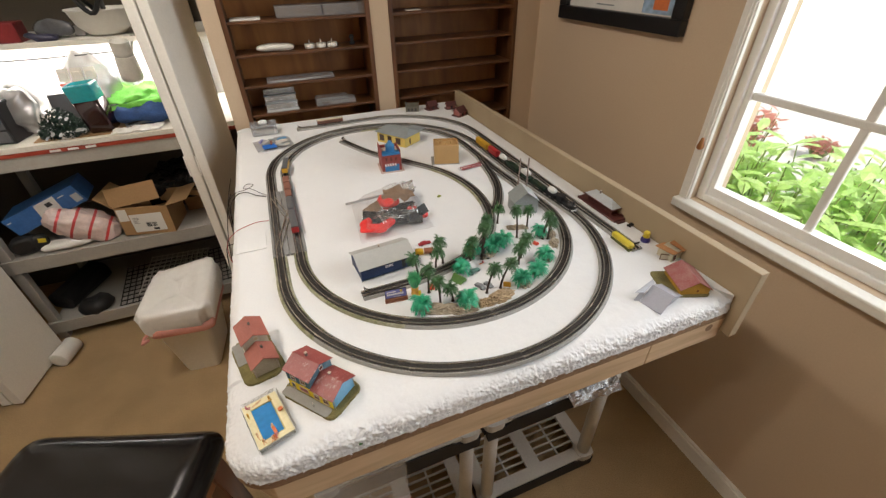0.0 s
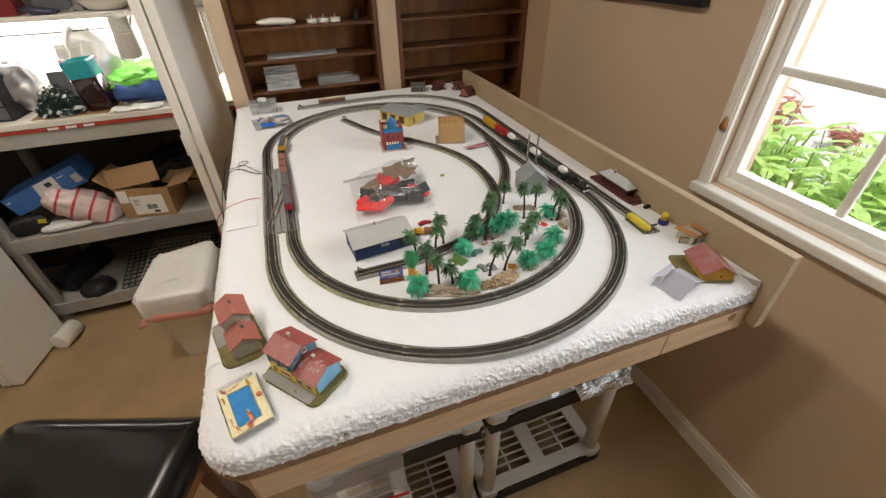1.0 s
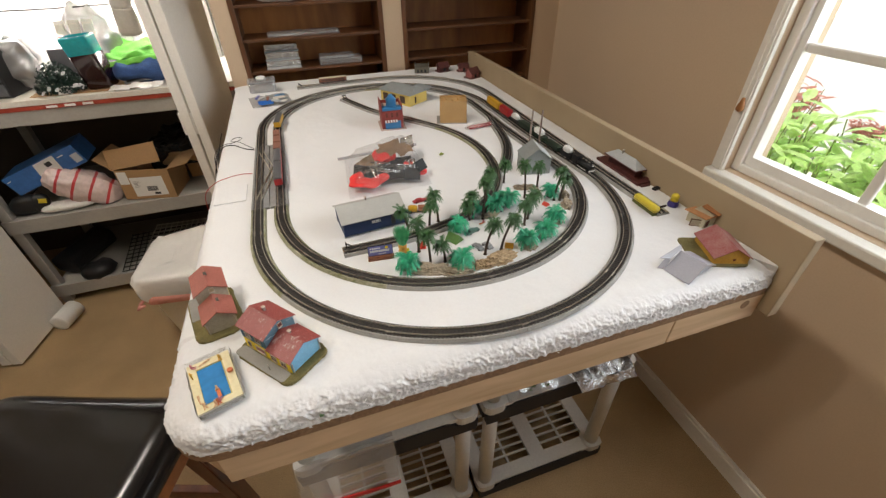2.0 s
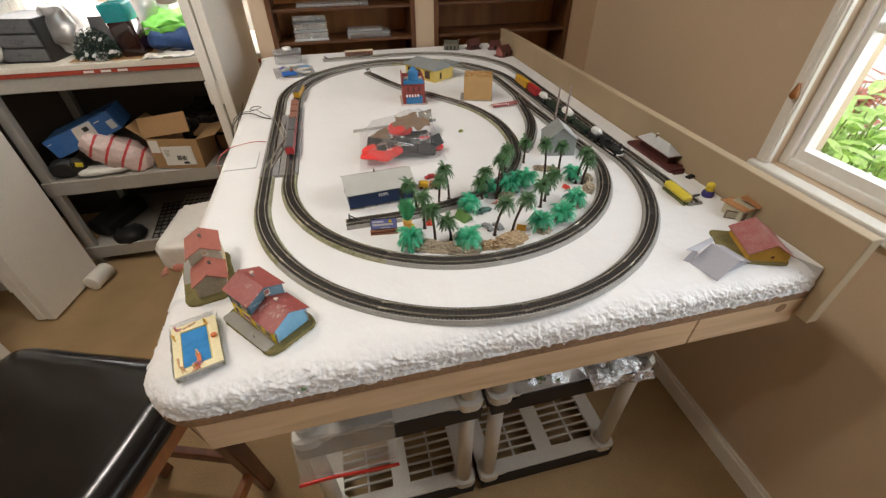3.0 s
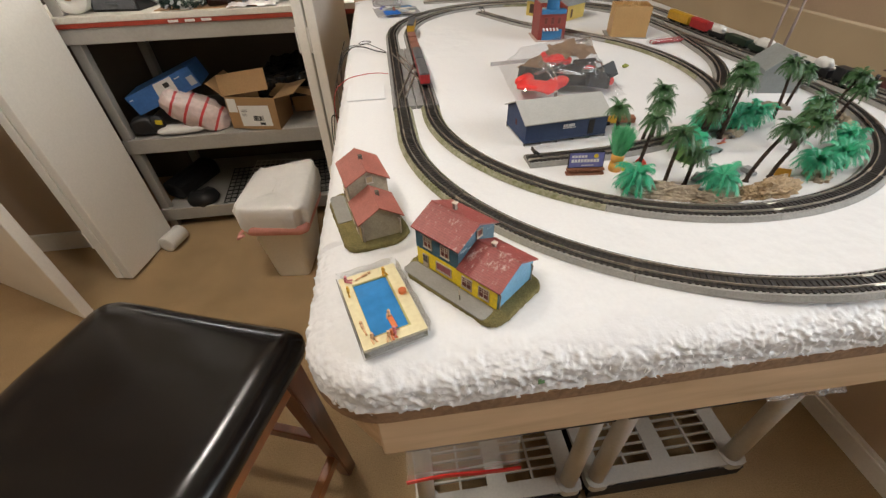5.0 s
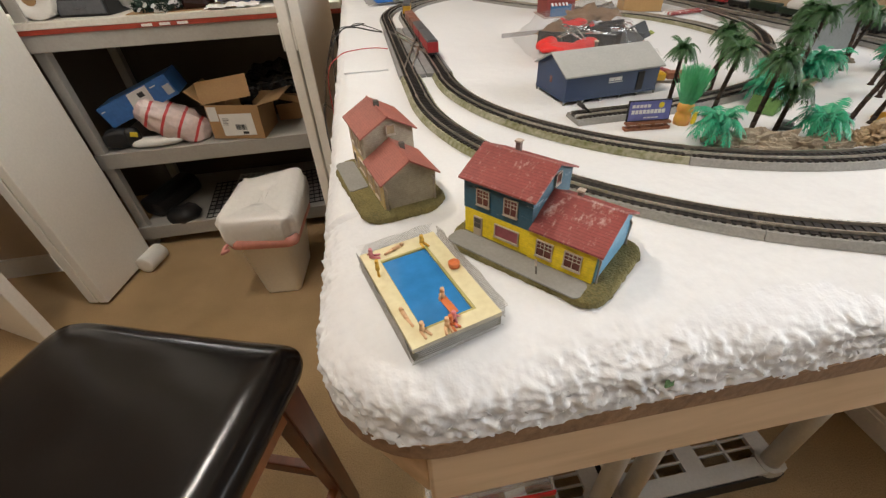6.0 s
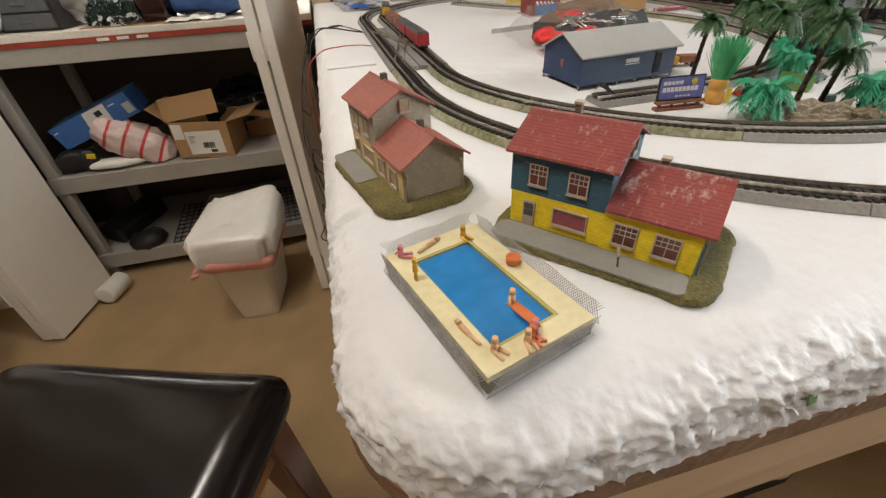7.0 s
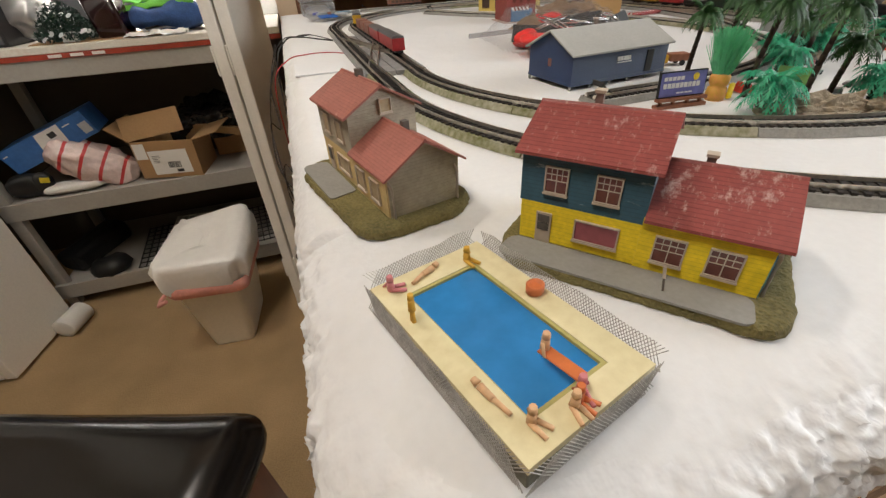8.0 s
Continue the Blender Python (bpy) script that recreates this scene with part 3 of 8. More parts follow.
def crossover():
    """Two turnouts and the diagonal between the loops, on wide grey bases."""
    t = thing("crossover_track", "grey double turnout crossover joining the two loops", "model track")
    for x, y0, y1 in ((0.049, 1.217, 1.508), (0.087, 1.217, 1.508)):
        pts = line(x, y0, x, y1)
        part("roadbed", sweep(bmesh.new(), pts, ((-0.0135, H + 0.0003), (-0.0120, H + 0.0046), (0.0183, H + 0.0046), (0.0183, H + 0.0003)) if x < 0.06 else ((-0.0183, H + 0.0003), (-0.0183, H + 0.0046), (0.0120, H + 0.0046), (0.0135, H + 0.0003))), M_TURN, t)
        for o in (-0.0047, 0.0047):
            part("rail", sweep(bmesh.new(), pts, ((o - 0.0006, H + 0.0046), (o - 0.0006, H + 0.0078), (o + 0.0006, H + 0.0078), (o + 0.0006, H + 0.0046))), M_RAIL, t)
        lay_sleepers(t, pts, SLEEPER_LOW, 0.0044)
    for ya, yb in ((1.26, 1.40), (1.46, 1.33)):
        d = smooth([(0.049, ya - 0.02 if yb > ya else ya + 0.02), (0.053, ya), (0.083, yb), (0.087, yb + 0.02 if yb > ya else yb - 0.02)])
        for o in (-0.0047, 0.0047):
            part("rail", sweep(bmesh.new(), d, ((o - 0.0006, H + 0.0046), (o - 0.0006, H + 0.0077), (o + 0.0006, H + 0.0077), (o + 0.0006, H + 0.0046))), M_RAIL, t)


M_TURN = mat("turnout_grey", (0.25, 0.245, 0.24), 0.6, vary=0.15, scale=60, fine=300)
crossover()
# buffer stops
for x, y, a in ((0.279, 1.793, 115), (0.180, 1.042, 180), (0.160, 1.972, 180), (0.700, 0.972, -90)):
    b = thing("buffer_stop", "small black buffer stop at the end of the track", "buffer stop", pose(x, y, TRACK_Z + 0.001, 0, 0, a), group="buffer stops")
    part("beam", B((0.0, -0.006, 0.005), (0.002, 0.006, 0.0085), 0.0004), M_TIE, b)
    for yy in (-0.0045, 0.0035):
        bm = bmesh.new()
        rod(bm, (-0.008, yy + 0.0005, 0), (0.001, yy + 0.0005, 0.007), 0.0008, n=5)
        part("strut", bm, M_TIE, b)

# ---------- model houses ----------
M_SKYBLUE = mat("light_blue_wall", (0.16, 0.36, 0.52), 0.5, vary=0.1, scale=60, fine=500)
M_BUFF = mat("pale_yellow_wall", (0.64, 0.49, 0.24), 0.6, vary=0.1, scale=60, fine=500)
M_TRIM = mat("cream_trim", (0.52, 0.44, 0.36), 0.5, vary=0.06, scale=90, fine=500, bump=0)
M_DARKWIN = mat("dark_window", (0.16, 0.055, 0.045), 0.2, vary=0.2, scale=90, fine=300, bump=0)
M_PINKWIN = mat("pink_shop_window", (0.36, 0.10, 0.12), 0.3, vary=0.15, scale=90, fine=300, bump=0)
M_TURF = mat("olive_turf", (0.19, 0.155, 0.058), 0.95, vary=0.25, scale=60, fine=800, bump=0.9, dist=0.0016, dirt=(0.10, 0.088, 0.030))
M_PATH = mat("grey_path", (0.26, 0.25, 0.23), 0.8, vary=0.08, scale=60, fine=500)
M_CHIM = mat("grey_chimney", (0.22, 0.17, 0.15), 0.8, vary=0.15, scale=90, fine=600)


def siding(name, colour, rows=210, depth=0.0006, lap_shadow=0.62):
    """Painted boards: level ridges as relief, lap shadows put into the colour."""
    m = mat(name, colour, 0.45, vary=0.14, scale=60, fine=500, bump=0)
    nt = m.node_tree
    co = nt.nodes.new("ShaderNodeTexCoord")
    w = nt.nodes.new("ShaderNodeTexWave")
    w.wave_type, w.bands_direction, w.wave_profile = "BANDS", "Z", "SAW"
    w.inputs["Scale"].default_value = rows
    bp = nt.nodes.new("ShaderNodeBump")
    bp.inputs["Strength"].default_value, bp.inputs["Distance"].default_value = 1.0, depth
    bp.invert = True
    nt.links.new(co.outputs["Object"], w.inputs["Vector"])
    nt.links.new(w.outputs["Fac"], bp.inputs["Height"])
    b = nt.nodes["Principled BSDF"]
    nt.links.new(bp.outputs["Normal"], b.inputs["Normal"])
    # Multiplies a dark line into the colour where each board shades the next.
    rp = nt.nodes.new("ShaderNodeValToRGB")
    rp.color_ramp.elements[0].position, rp.color_ramp.elements[1].position = 0.78, 0.96
    rp.color_ramp.elements[0].color, rp.color_ramp.elements[1].color = (1, 1, 1, 1), (lap_shadow, lap_shadow, lap_shadow, 1)
    nt.links.new(w.outputs["Fac"], rp.inputs["Fac"])
    mx = nt.nodes.new("ShaderNodeMixRGB")
    mx.blend_type = "MULTIPLY"
    mx.inputs["Fac"].default_value = 1.0
    nt.links.new(b.inputs["Base Color"].links[0].from_socket, mx.inputs["Color1"])
    nt.links.new(rp.outputs["Color"], mx.inputs["Color2"])
    nt.links.new(mx.outputs[0], b.inputs["Base Color"])
    return m


M_YELLOW, M_TEAL, M_TAUPE = siding("yellow_boards", (0.82, 0.62, 0.025), 210, 0.0004, 0.80), siding("dark_blue_boards", (0.035, 0.105, 0.155)), siding("taupe_boards", (0.40, 0.35, 0.265), 210, 0.0004, 0.80)
M_REDROOF, M_SALMON = siding("red_shingle_rows", (0.30, 0.070, 0.062), 400, 0.00035, 0.72), siding("salmon_shingle_rows", (0.37, 0.125, 0.095), 400, 0.00025, 0.82)
M_STUB = mat("dark_grey_stub", (0.12, 0.105, 0.09), 0.8, vary=0.15, scale=90, fine=600)
M_HOLLOW = mat("shaded_cream_room", (0.42, 0.33, 0.21), 0.7, vary=0.2, scale=90, fine=300)


def scuffed(m, colour, amount, scale, stretch=(1, 1, 1)):
    """Rubbed patches of bare plastic over a painted surface."""
    nt = m.node_tree
    co = nt.nodes.new("ShaderNodeTexCoord")
    n1 = nt.nodes.new("ShaderNodeTexNoise")
    n1.inputs["Scale"].default_value, n1.inputs["Detail"].default_value, n1.inputs["Roughness"].default_value = scale, 8, 0.75
    mp = nt.nodes.new("ShaderNodeMapping")
    mp.inputs["Scale"].default_value = stretch
    nt.links.new(co.outputs["Object"], mp.inputs["Vector"])
    nt.links.new(mp.outputs["Vector"], n1.inputs["Vector"])
    rp = nt.nodes.new("ShaderNodeValToRGB")
    rp.color_ramp.elements[0].position, rp.color_ramp.elements[1].position = 1 - amount, 1 - amount + 0.09
    nt.links.new(n1.outputs["Fac"], rp.inputs["Fac"])
    mx = nt.nodes.new("ShaderNodeMixRGB")
    mx.inputs["Color2"].default_value = (*colour, 1)
    b = nt.nodes["Principled BSDF"]
    nt.links.new(b.inputs["Base Color"].links[0].from_socket, mx.inputs["Color1"])
    nt.links.new(rp.outputs["Color"], mx.inputs["Fac"])
    nt.links.new(mx.outputs[0], b.inputs["Base Color"])


scuffed(M_REDROOF, (0.60, 0.44, 0.41), 0.425, 48, (1.5, 0.9, 1.0))
scuffed(M_REDROOF, (0.46, 0.26, 0.24), 0.42, 240, (2.0, 0.7, 1.0))
scuffed(M_SALMON, (0.52, 0.30, 0.25), 0.36, 160)
scuffed(M_TEAL, (0.34, 0.43, 0.47), 0.40, 70, (0.9, 1.0, 4.0))
scuffed(M_YELLOW, (0.50, 0.36, 0.03), 0.30, 80)


def gable(bm, x0, x1, d, z0, ze, zr):
    """A gabled block from x0 to x1: eaves at ze, ridge along x at zr."""
    a = [bm.verts.new((x0, y, z)) for y, z in ((0, z0), (d, z0), (d, ze), (d / 2, zr), (0, ze))]
    b = [bm.verts.new((x1, y, z)) for y, z in ((0, z0), (d, z0), (d, ze), (d / 2, zr), (0, ze))]
    bm.faces.new(a)
    bm.faces.new(b[::-1])
    for i in range(5):
        bm.faces.new((a[i], b[i], b[(i + 1) % 5], a[(i + 1) % 5]))
    return bm


def roof_slabs(parent, x0, x1, d, ze, zr, over, thick, material, name="roof"):
    """Two pitched slabs that overhang the walls."""
    k = (zr - ze) / (d / 2)
    for s in (0, 1):
        bm = bmesh.new()
        ya, za = (-over, ze - over * k) if s == 0 else (d + over, ze - over * k)
        vs = []
        for x in (x0 - over, x1 + over):
            for y, z in ((ya, za), (d / 2, zr), (d / 2, zr + thick), (ya, za + thick)):
                vs.append(bm.verts.new((x, y, z)))
        for f in ((0, 1, 2, 3), (7, 6, 5, 4), (0, 4, 5, 1), (1, 5, 6, 2), (2, 6, 7, 3), (3, 7, 4, 0)):
            bm.faces.new([vs[i] for i in f])
        part(name, bm, material, parent)


def model_window(parent, x, z, w, h, glass, face=0.0, bars=True, axis="y", trim=None):
    """A framed window on the front (axis y) or the end wall (axis x)."""
    m = Matrix.Translation((x, face, z)) if axis == "y" else Matrix.Translation((face, x, z)) @ Matrix.Rotation(radians(90), 4, "Z")
    t = 0.00048
    up = m @ Matrix.Rotation(radians(90), 4, "X")
    bm = ring_slab(bmesh.new(), ((-w / 2 - t, -t), (w / 2 + t, h + t)), ((-w / 2, 0), (w / 2, h)), -0.0002, 0.0010)
    bmesh.ops.transform(bm, matrix=up, verts=bm.verts[:])
    fr = part("window", bm, trim or M_TRIM, parent)
    bars = [((-t / 3, -0.0007, 0), (t / 3, 0.0002, h))] + [((-w / 2, -0.0006, h * f - t / 3), (w / 2, 0.0002, h * f + t / 3)) for f in (0.50, 0.75)] + [((w * f - t / 4, -0.0005, h * 0.5), (w * f + t / 4, 0.0002, h)) for f in (-0.25, 0.25)] if bars else []
    for lo, hi in bars:
        part("glazing_bar", B(lo, hi, 0, m), trim or M_TRIM, fr)
    part("sill", B((-w / 2 - t * 1.6, -0.0012, -t * 2.2), (w / 2 + t * 1.6, 0.0002, -t), 0, m), trim or M_TRIM, fr)
    part("pane", B((-w / 2, -0.0004, 0), (w / 2, 0.0001, h), 0, m), glass, fr)


def chimney(parent, x, y, z0, z1, s=0.0022, stub=False):
    c = part("chimney", B((x - s, y - s, z0), (x + s, y + s, z1)), M_STUB if stub else M_CHIM, parent)
    if not stub:
        part("cap", B((x - s * 1.4, y - s * 1.4, z1), (x + s * 1.4, y + s * 1.4, z1 + 0.0010)), M_TRIM, c)


def blob_outline(x0, y0, x1, y1, r, amp, seed):
    out = []
    for i, (x, y) in enumerate(rounded(x0, y0, x1, y1, r, 7)):
        n = noise.noise(Vector((x * 70 + seed, y * 70, 0))) * amp
        cx, cy = (x0 + x1) / 2, (y0 + y1) / 2
        d = Vector((x - cx, y - cy)).normalized()
        out.append((x + d.x * n, y + d.y * n))
    return out


def cottage(m, upper, lower, end, roof, label, shop, D, path_x, plain):
    """A two-block station cottage on its turf mat; x along the front, y into depth."""
    h = thing("model_house", label, "model house", m, group="cottages")
    L, T = 0.077, 0.041
    bm = bmesh.new()
    rim = blob_outline(-0.0065, -0.0164, L + 0.0100, D + 0.0065, 0.017, 0.0050, L * 100 + len(label))
    fine = []
    for (xa, ya), (xb, yb) in zip(rim, rim[1:] + rim[:1]):
        k = max(1, int(math.hypot(xb - xa, yb - ya) / 0.0016))
        fine += [(xa + (xb - xa) * i / k, ya + (yb - ya) * i / k) for i in range(k)]
    rows = []
    for z, inset in ((-0.0018, 0.0), (-0.0002, 0.0003), (0.0010, 0.0009), (0.0016, 0.0022)):
        row = []
        for x, y in fine:
            d = Vector((L / 2 - x, D / 2 - y)).normalized() * (inset + 0.0007 * noise.noise(Vector((x * 420, y * 420, z * 300))))
            row.append(bm.verts.new((x + d.x, y + d.y, z)))
        rows.append(row)
    for a, b in zip(rows, rows[1:]):
        for i in range(len(a)):
            bm.faces.new((a[i], a[(i + 1) % len(a)], b[(i + 1) % len(a)], b[i]))
    bm.faces.new(rows[-1])
    bm.faces.new(rows[0][::-1])
    part("turf_mat", bm, M_TURF, h, "olive turf mat")
    part("path", prism(bmesh.new(), blob_outline(path_x[0], -0.0150, path_x[1], -0.0016, 0.0035, 0.0030, 3), 0.0012, 0.0021), M_PATH, h, "grey path")
    z0, zl, ze, zr = 0.001, 0.0172, 0.0364, 0.0460
    ae, ar = 0.0208, 0.0315
    part("lower_wall", B((0, 0, z0), (T, D, zl)), lower, h)
    part("upper_wall", gable(bmesh.new(), -0.0006, T + 0.0004, D, zl, ze, zr), upper, h)
    part("annex_wall", B((T + 0.0001, -0.0008, z0), (L - 0.0006, D - 0.002, ae - 0.0005)), lower, h)
    part("end_wall", gable(bmesh.new(), L - 0.0006, L, D, z0, ae - 0.0002, ar - 0.0002), end, h)
    roof_slabs(h, 0, T, D, ze, zr, 0.0026, 0.0011, roof)
    roof_slabs(h, T + 0.0030, L, D, ae, ar, 0.0026, 0.0011, roof)
    for x0, x1, z in ((-0.0026, T + 0.0026, zr), (T + 0.0006, L + 0.0026, ar)):
        bm = bmesh.new()
        rod(bm, (x0, D / 2, z + 0.0007), (x1, D / 2, z + 0.0007), 0.0008, n=6)
        part("ridge", bm, roof, h)
    if plain:
        chimney(h, T * 0.45, D * 0.52, 0.044, 0.0500, 0.0016, True)
        chimney(h, T + 0.014, D * 0.62, 0.026, 0.0335, 0.0015, True)
    else:
        chimney(h, T * 0.40, D * 0.62, 0.040, 0.0500, 0.0013)
        chimney(h, T + 0.0135, D * 0.58, 0.024, 0.0340, 0.0013)
    pane = M_HOLLOW if plain else M_DARKWIN
    for x in (0.012, 0.029):
        model_window(h, x, 0.0224, 0.0072, 0.0088, pane, bars=not plain)
    door = part("door", B((0.0062, -0.0007, z0 + 0.0006), (0.0118, 0.0003, z0 + 0.0128)), M_TRIM, h, "cream door with dark panes")
    for z in (0.0058, 0.0091):
        part("pane", B((0.0069, -0.0010, z0 + z), (0.0111, -0.0006, z0 + z + 0.0029)), M_STUB, door)
    model_window(h, 0.0275, 0.0062, 0.0140, 0.0072, shop, bars=False)
    for x in (0.0503, 0.0655):
        model_window(h, x, 0.0062, 0.0082, 0.0088, pane, face=-0.0008, bars=not plain)
    model_window(h, D * 0.55, 0.0350, 0.0050, 0.0055, pane, face=T + 0.0006, axis="x", bars=False)
    for y in (0.0012, D - 0.0012):
        bm = bmesh.new()
        tube(bm, [(L + 0.0008, y, 0.001), (L + 0.0008, y, 0.0150), (L + 0.0002, y - 0.0012, 0.0178)], 0.0007, 6)
        part("downpipe", bm, M_TRIM, h)
    return h


cottage(pose(0.0425, 0.8985, H + 0.0022, 0, 0, -50.0), M_TEAL, M_YELLOW, M_SKYBLUE, M_REDROOF, "blue and yellow model cottage with worn red roofs", M_PINKWIN, 0.041, (-0.002, 0.0755), False)
cottage(pose(-0.0195, 1.0043, H + 0.0022, 0, 0, -76.0), M_TAUPE, M_BUFF, M_TAUPE, M_SALMON, "taupe model cottage with salmon roofs and pale yellow front", M_HOLLOW, 0.034, (-0.001, 0.0450), True)
sg = thing("signpost", "tiny leaning signpost, white above and dark below, on the grey path", "signpost", pose(0.0425, 0.8985, H + 0.0043, 0, 0, -50.0) @ pose(0.0520, -0.0105, 0, -4, -9, 0) @ Matrix.Scale(0.8, 4))
part("post", B((-0.0004, -0.0003, 0), (0.0004, 0.0003, 0.0062)), M_STUB, sg)
part("board", B((-0.0006, -0.0005, 0.0058), (0.0006, 0.0001, 0.0108)), M_TRIM, sg, "white upper part")

# ---------- swimming pool ----------
M_DECK = mat("cream_pool_deck", (0.73, 0.66, 0.42), 0.55, vary=0.06, scale=45, fine=300, bump=0.05, dirt=(0.64, 0.55, 0.31))
M_POOLBASE = mat("olive_grey_base", (0.20, 0.195, 0.15), 0.85, vary=0.25, scale=90, fine=600)
M_WATER = mat("blue_pool_water", (0.035, 0.22, 0.52), 0.12, vary=0.12, scale=50, fine=150, bump=0.05, coat=0.3)
M_COPING = mat("yellow_green_coping", (0.45, 0.40, 0.14), 0.6, vary=0.1, scale=90, fine=400)
M_WIRE = mat("grey_wire_mesh", (0.46, 0.45, 0.43), 0.5, 0.2, vary=0.2, scale=200, fine=600, bump=0)
M_SKIN = mat("tan_figure_plastic", (0.68, 0.42, 0.23), 0.6, vary=0.15, scale=200, fine=600, bump=0)
M_ORANGE = mat("orange_plastic", (0.62, 0.17, 0.05), 0.5, vary=0.1, scale=100, fine=500, bump=0)
M_STONEBASE = mat("grey_base", (0.27, 0.265, 0.25), 0.8, vary=0.15, scale=90, fine=600)
POOL = pose(0.0122, 0.8545, H + 0.0004, 0, 0, 16.5)
PSX, PSY, PSZ = 1.14, 1.06, 0.88
PW, PL = 0.0188, 0.0327


def fence_panel(parent, a, b, z, h, lean):
    """Diamond wire mesh between two corners, leaning and slightly crushed at its rim."""
    a, b = Vector(a).to_3d(), Vector(b).to_3d()
    ln = (b - a).length
    u = (b - a) / ln
    side = Vector((u.y, -u.x, 0))
    bm = bmesh.new()
    step = 0.00095
    n = int(ln / step)

    def at(s, k):
        q = a + u * s
        w = noise.noise(Vector((q.x * 120, q.y * 120, k))) * 0.0007 * k
        return q + side * (w + lean * k) + Vector((0, 0, z + h * k + w * 0.7 * k))

    for i in range(-6, n + 6):
        for sgn in (1, -1):
            s0 = i * step
            s1 = s0 + sgn * h * 0.62
            if min(s0, s1) < 0 or max(s0, s1) > ln:
                continue
            mid = at((s0 + s1) / 2, 0.5)
            rod(bm, at(s0, 0.0), mid, 0.00013, n=3, caps=False)
            rod(bm, mid, at(s1, 1.04), 0.00013, n=3, caps=False)
    for k in range(int(ln / 0.004)):
        rod(bm, at(k * 0.004, 0.0), at(min(ln, (k + 1) * 0.004), 0.0), 0.0002, n=3, caps=False)
    part("wire_fence", bm, M_WIRE, parent, "grey wire mesh fence")


def pool():
    p = thing("model_swimming_pool", "cream-decked model swimming pool with blue water and wire fence", "model pool", POOL @ Matrix.Diagonal((PSX, PSY, PSZ, 1)))
    part("base", B((-PW, -PL, 0), (PW, PL, 0.0062), 0.0004), M_POOLBASE, p)
    wx0, wx1, wy0, wy1 = -0.0119, 0.0112, -0.0258, 0.0238
    part("deck", ring_slab(bmesh.new(), ((-PW, -PL), (PW, PL)), ((wx0, wy0), (wx1, wy1)), 0.0064, 0.0092), M_DECK, p)
    e = 0.0011
    part("coping", ring_slab(bmesh.new(), ((wx0 + 0.0001, wy0 + 0.0001), (wx1 - 0.0001, wy1 - 0.0001)), ((wx0 + 0.0003, wy0 + e), (wx1 - e, wy1 - e)), 0.0065, 0.0090), M_COPING, p)
    part("water", B((wx0 + 0.0004, wy0 + e + 0.0001, 0.0064), (wx1 - e - 0.0001, wy1 - e - 0.0001, 0.0080)), M_WATER, p, "still blue water")
    c = ((-PW - 0.001, -PL - 0.001), (PW + 0.001, -PL - 0.001), (PW + 0.001, PL + 0.001), (-PW - 0.001, PL + 0.001))
    for i, (z, h, lean) in enumerate(((0.0002, 0.0100, 0.0), (0.0060, 0.0068, 0.0014), (0.0060, 0.0078, 0.0012), (0.0002, 0.0104, 0.0))):
        fence_panel(p, c[i], c[(i + 1) % 4], z, h, lean)
    part("slide", B((-0.0016, -0.0115, 0.0), (0.0016, 0.0, 0.0007), 0.0002, pose(0.0012, -0.0150, 0.0120, -4, 0, 2)), M_ORANGE, p, "orange diving board")
    part("tub", lathe(bmesh.new(), ((0.0017, 0), (0.0025, 0.0008), (0.0026, 0.0038), (0.0020, 0.0040), (0.0017, 0.0028)), 12, pose(0.0152, 0.0020, 0.0092)), M_ORANGE, p, "small orange tub")


pool()


def figure(name, label, m, parts, material):
    """A plain moulded figurine: a few rounded limbs in one mesh."""
    bm = bmesh.new()
    for p, q, r in parts:
        rod(bm, p, q, r * 1.12, r * 0.9, 8)
    bmesh.ops.scale(bm, vec=(1.15, 1.15, 1.0), verts=bm.verts[:])
    ob = solid(name, bm, material, label, "figurine", group="pool figurines")
    ob.matrix_basis = m
    return ob


M_PINKFIG = mat("pink_figure_plastic", (0.62, 0.22, 0.24), 0.6, vary=0.1, scale=200, fine=600, bump=0)
M_YELFIG = mat("ochre_figure_plastic", (0.70, 0.40, 0.05), 0.6, vary=0.1, scale=200, fine=600, bump=0)
LIE = (((0, 0, 0.0008), (0.0040, 0, 0.0009), 0.0009), ((0.004, 0, 0.001), (0.0085, 0.0004, 0.0007), 0.0006), ((-0.0008, 0, 0.0009), (-0.0022, 0, 0.0012), 0.0009))
SIT = (((0, 0, 0.0005), (0, 0, 0.0038), 0.0010), ((0, 0.0006, 0.0008), (0.0040, 0.0012, 0.0006), 0.0006), ((0, -0.0006, 0.0008), (0.0040, -0.0014, 0.0006), 0.0006), ((0, 0, 0.0040), (0, 0, 0.0058), 0.0009), ((0, 0.001, 0.003), (-0.0018, 0.002, 0.0004), 0.0004))
STAND = (((0, -0.0004, 0), (0, -0.0003, 0.0045), 0.0005), ((0, 0.0004, 0), (0, 0.0003, 0.0045), 0.0005), ((0, 0, 0.0042), (0, 0, 0.0080), 0.0009), ((0, 0, 0.0082), (0, 0, 0.0100), 0.0008), ((0, 0.001, 0.0075), (0.0012, 0.0018, 0.0045), 0.0004))


def on_pool(x, y, a):
    return POOL @ pose(x * PSX, y * PSY, 0.0093 * PSZ, 0, 0, a)


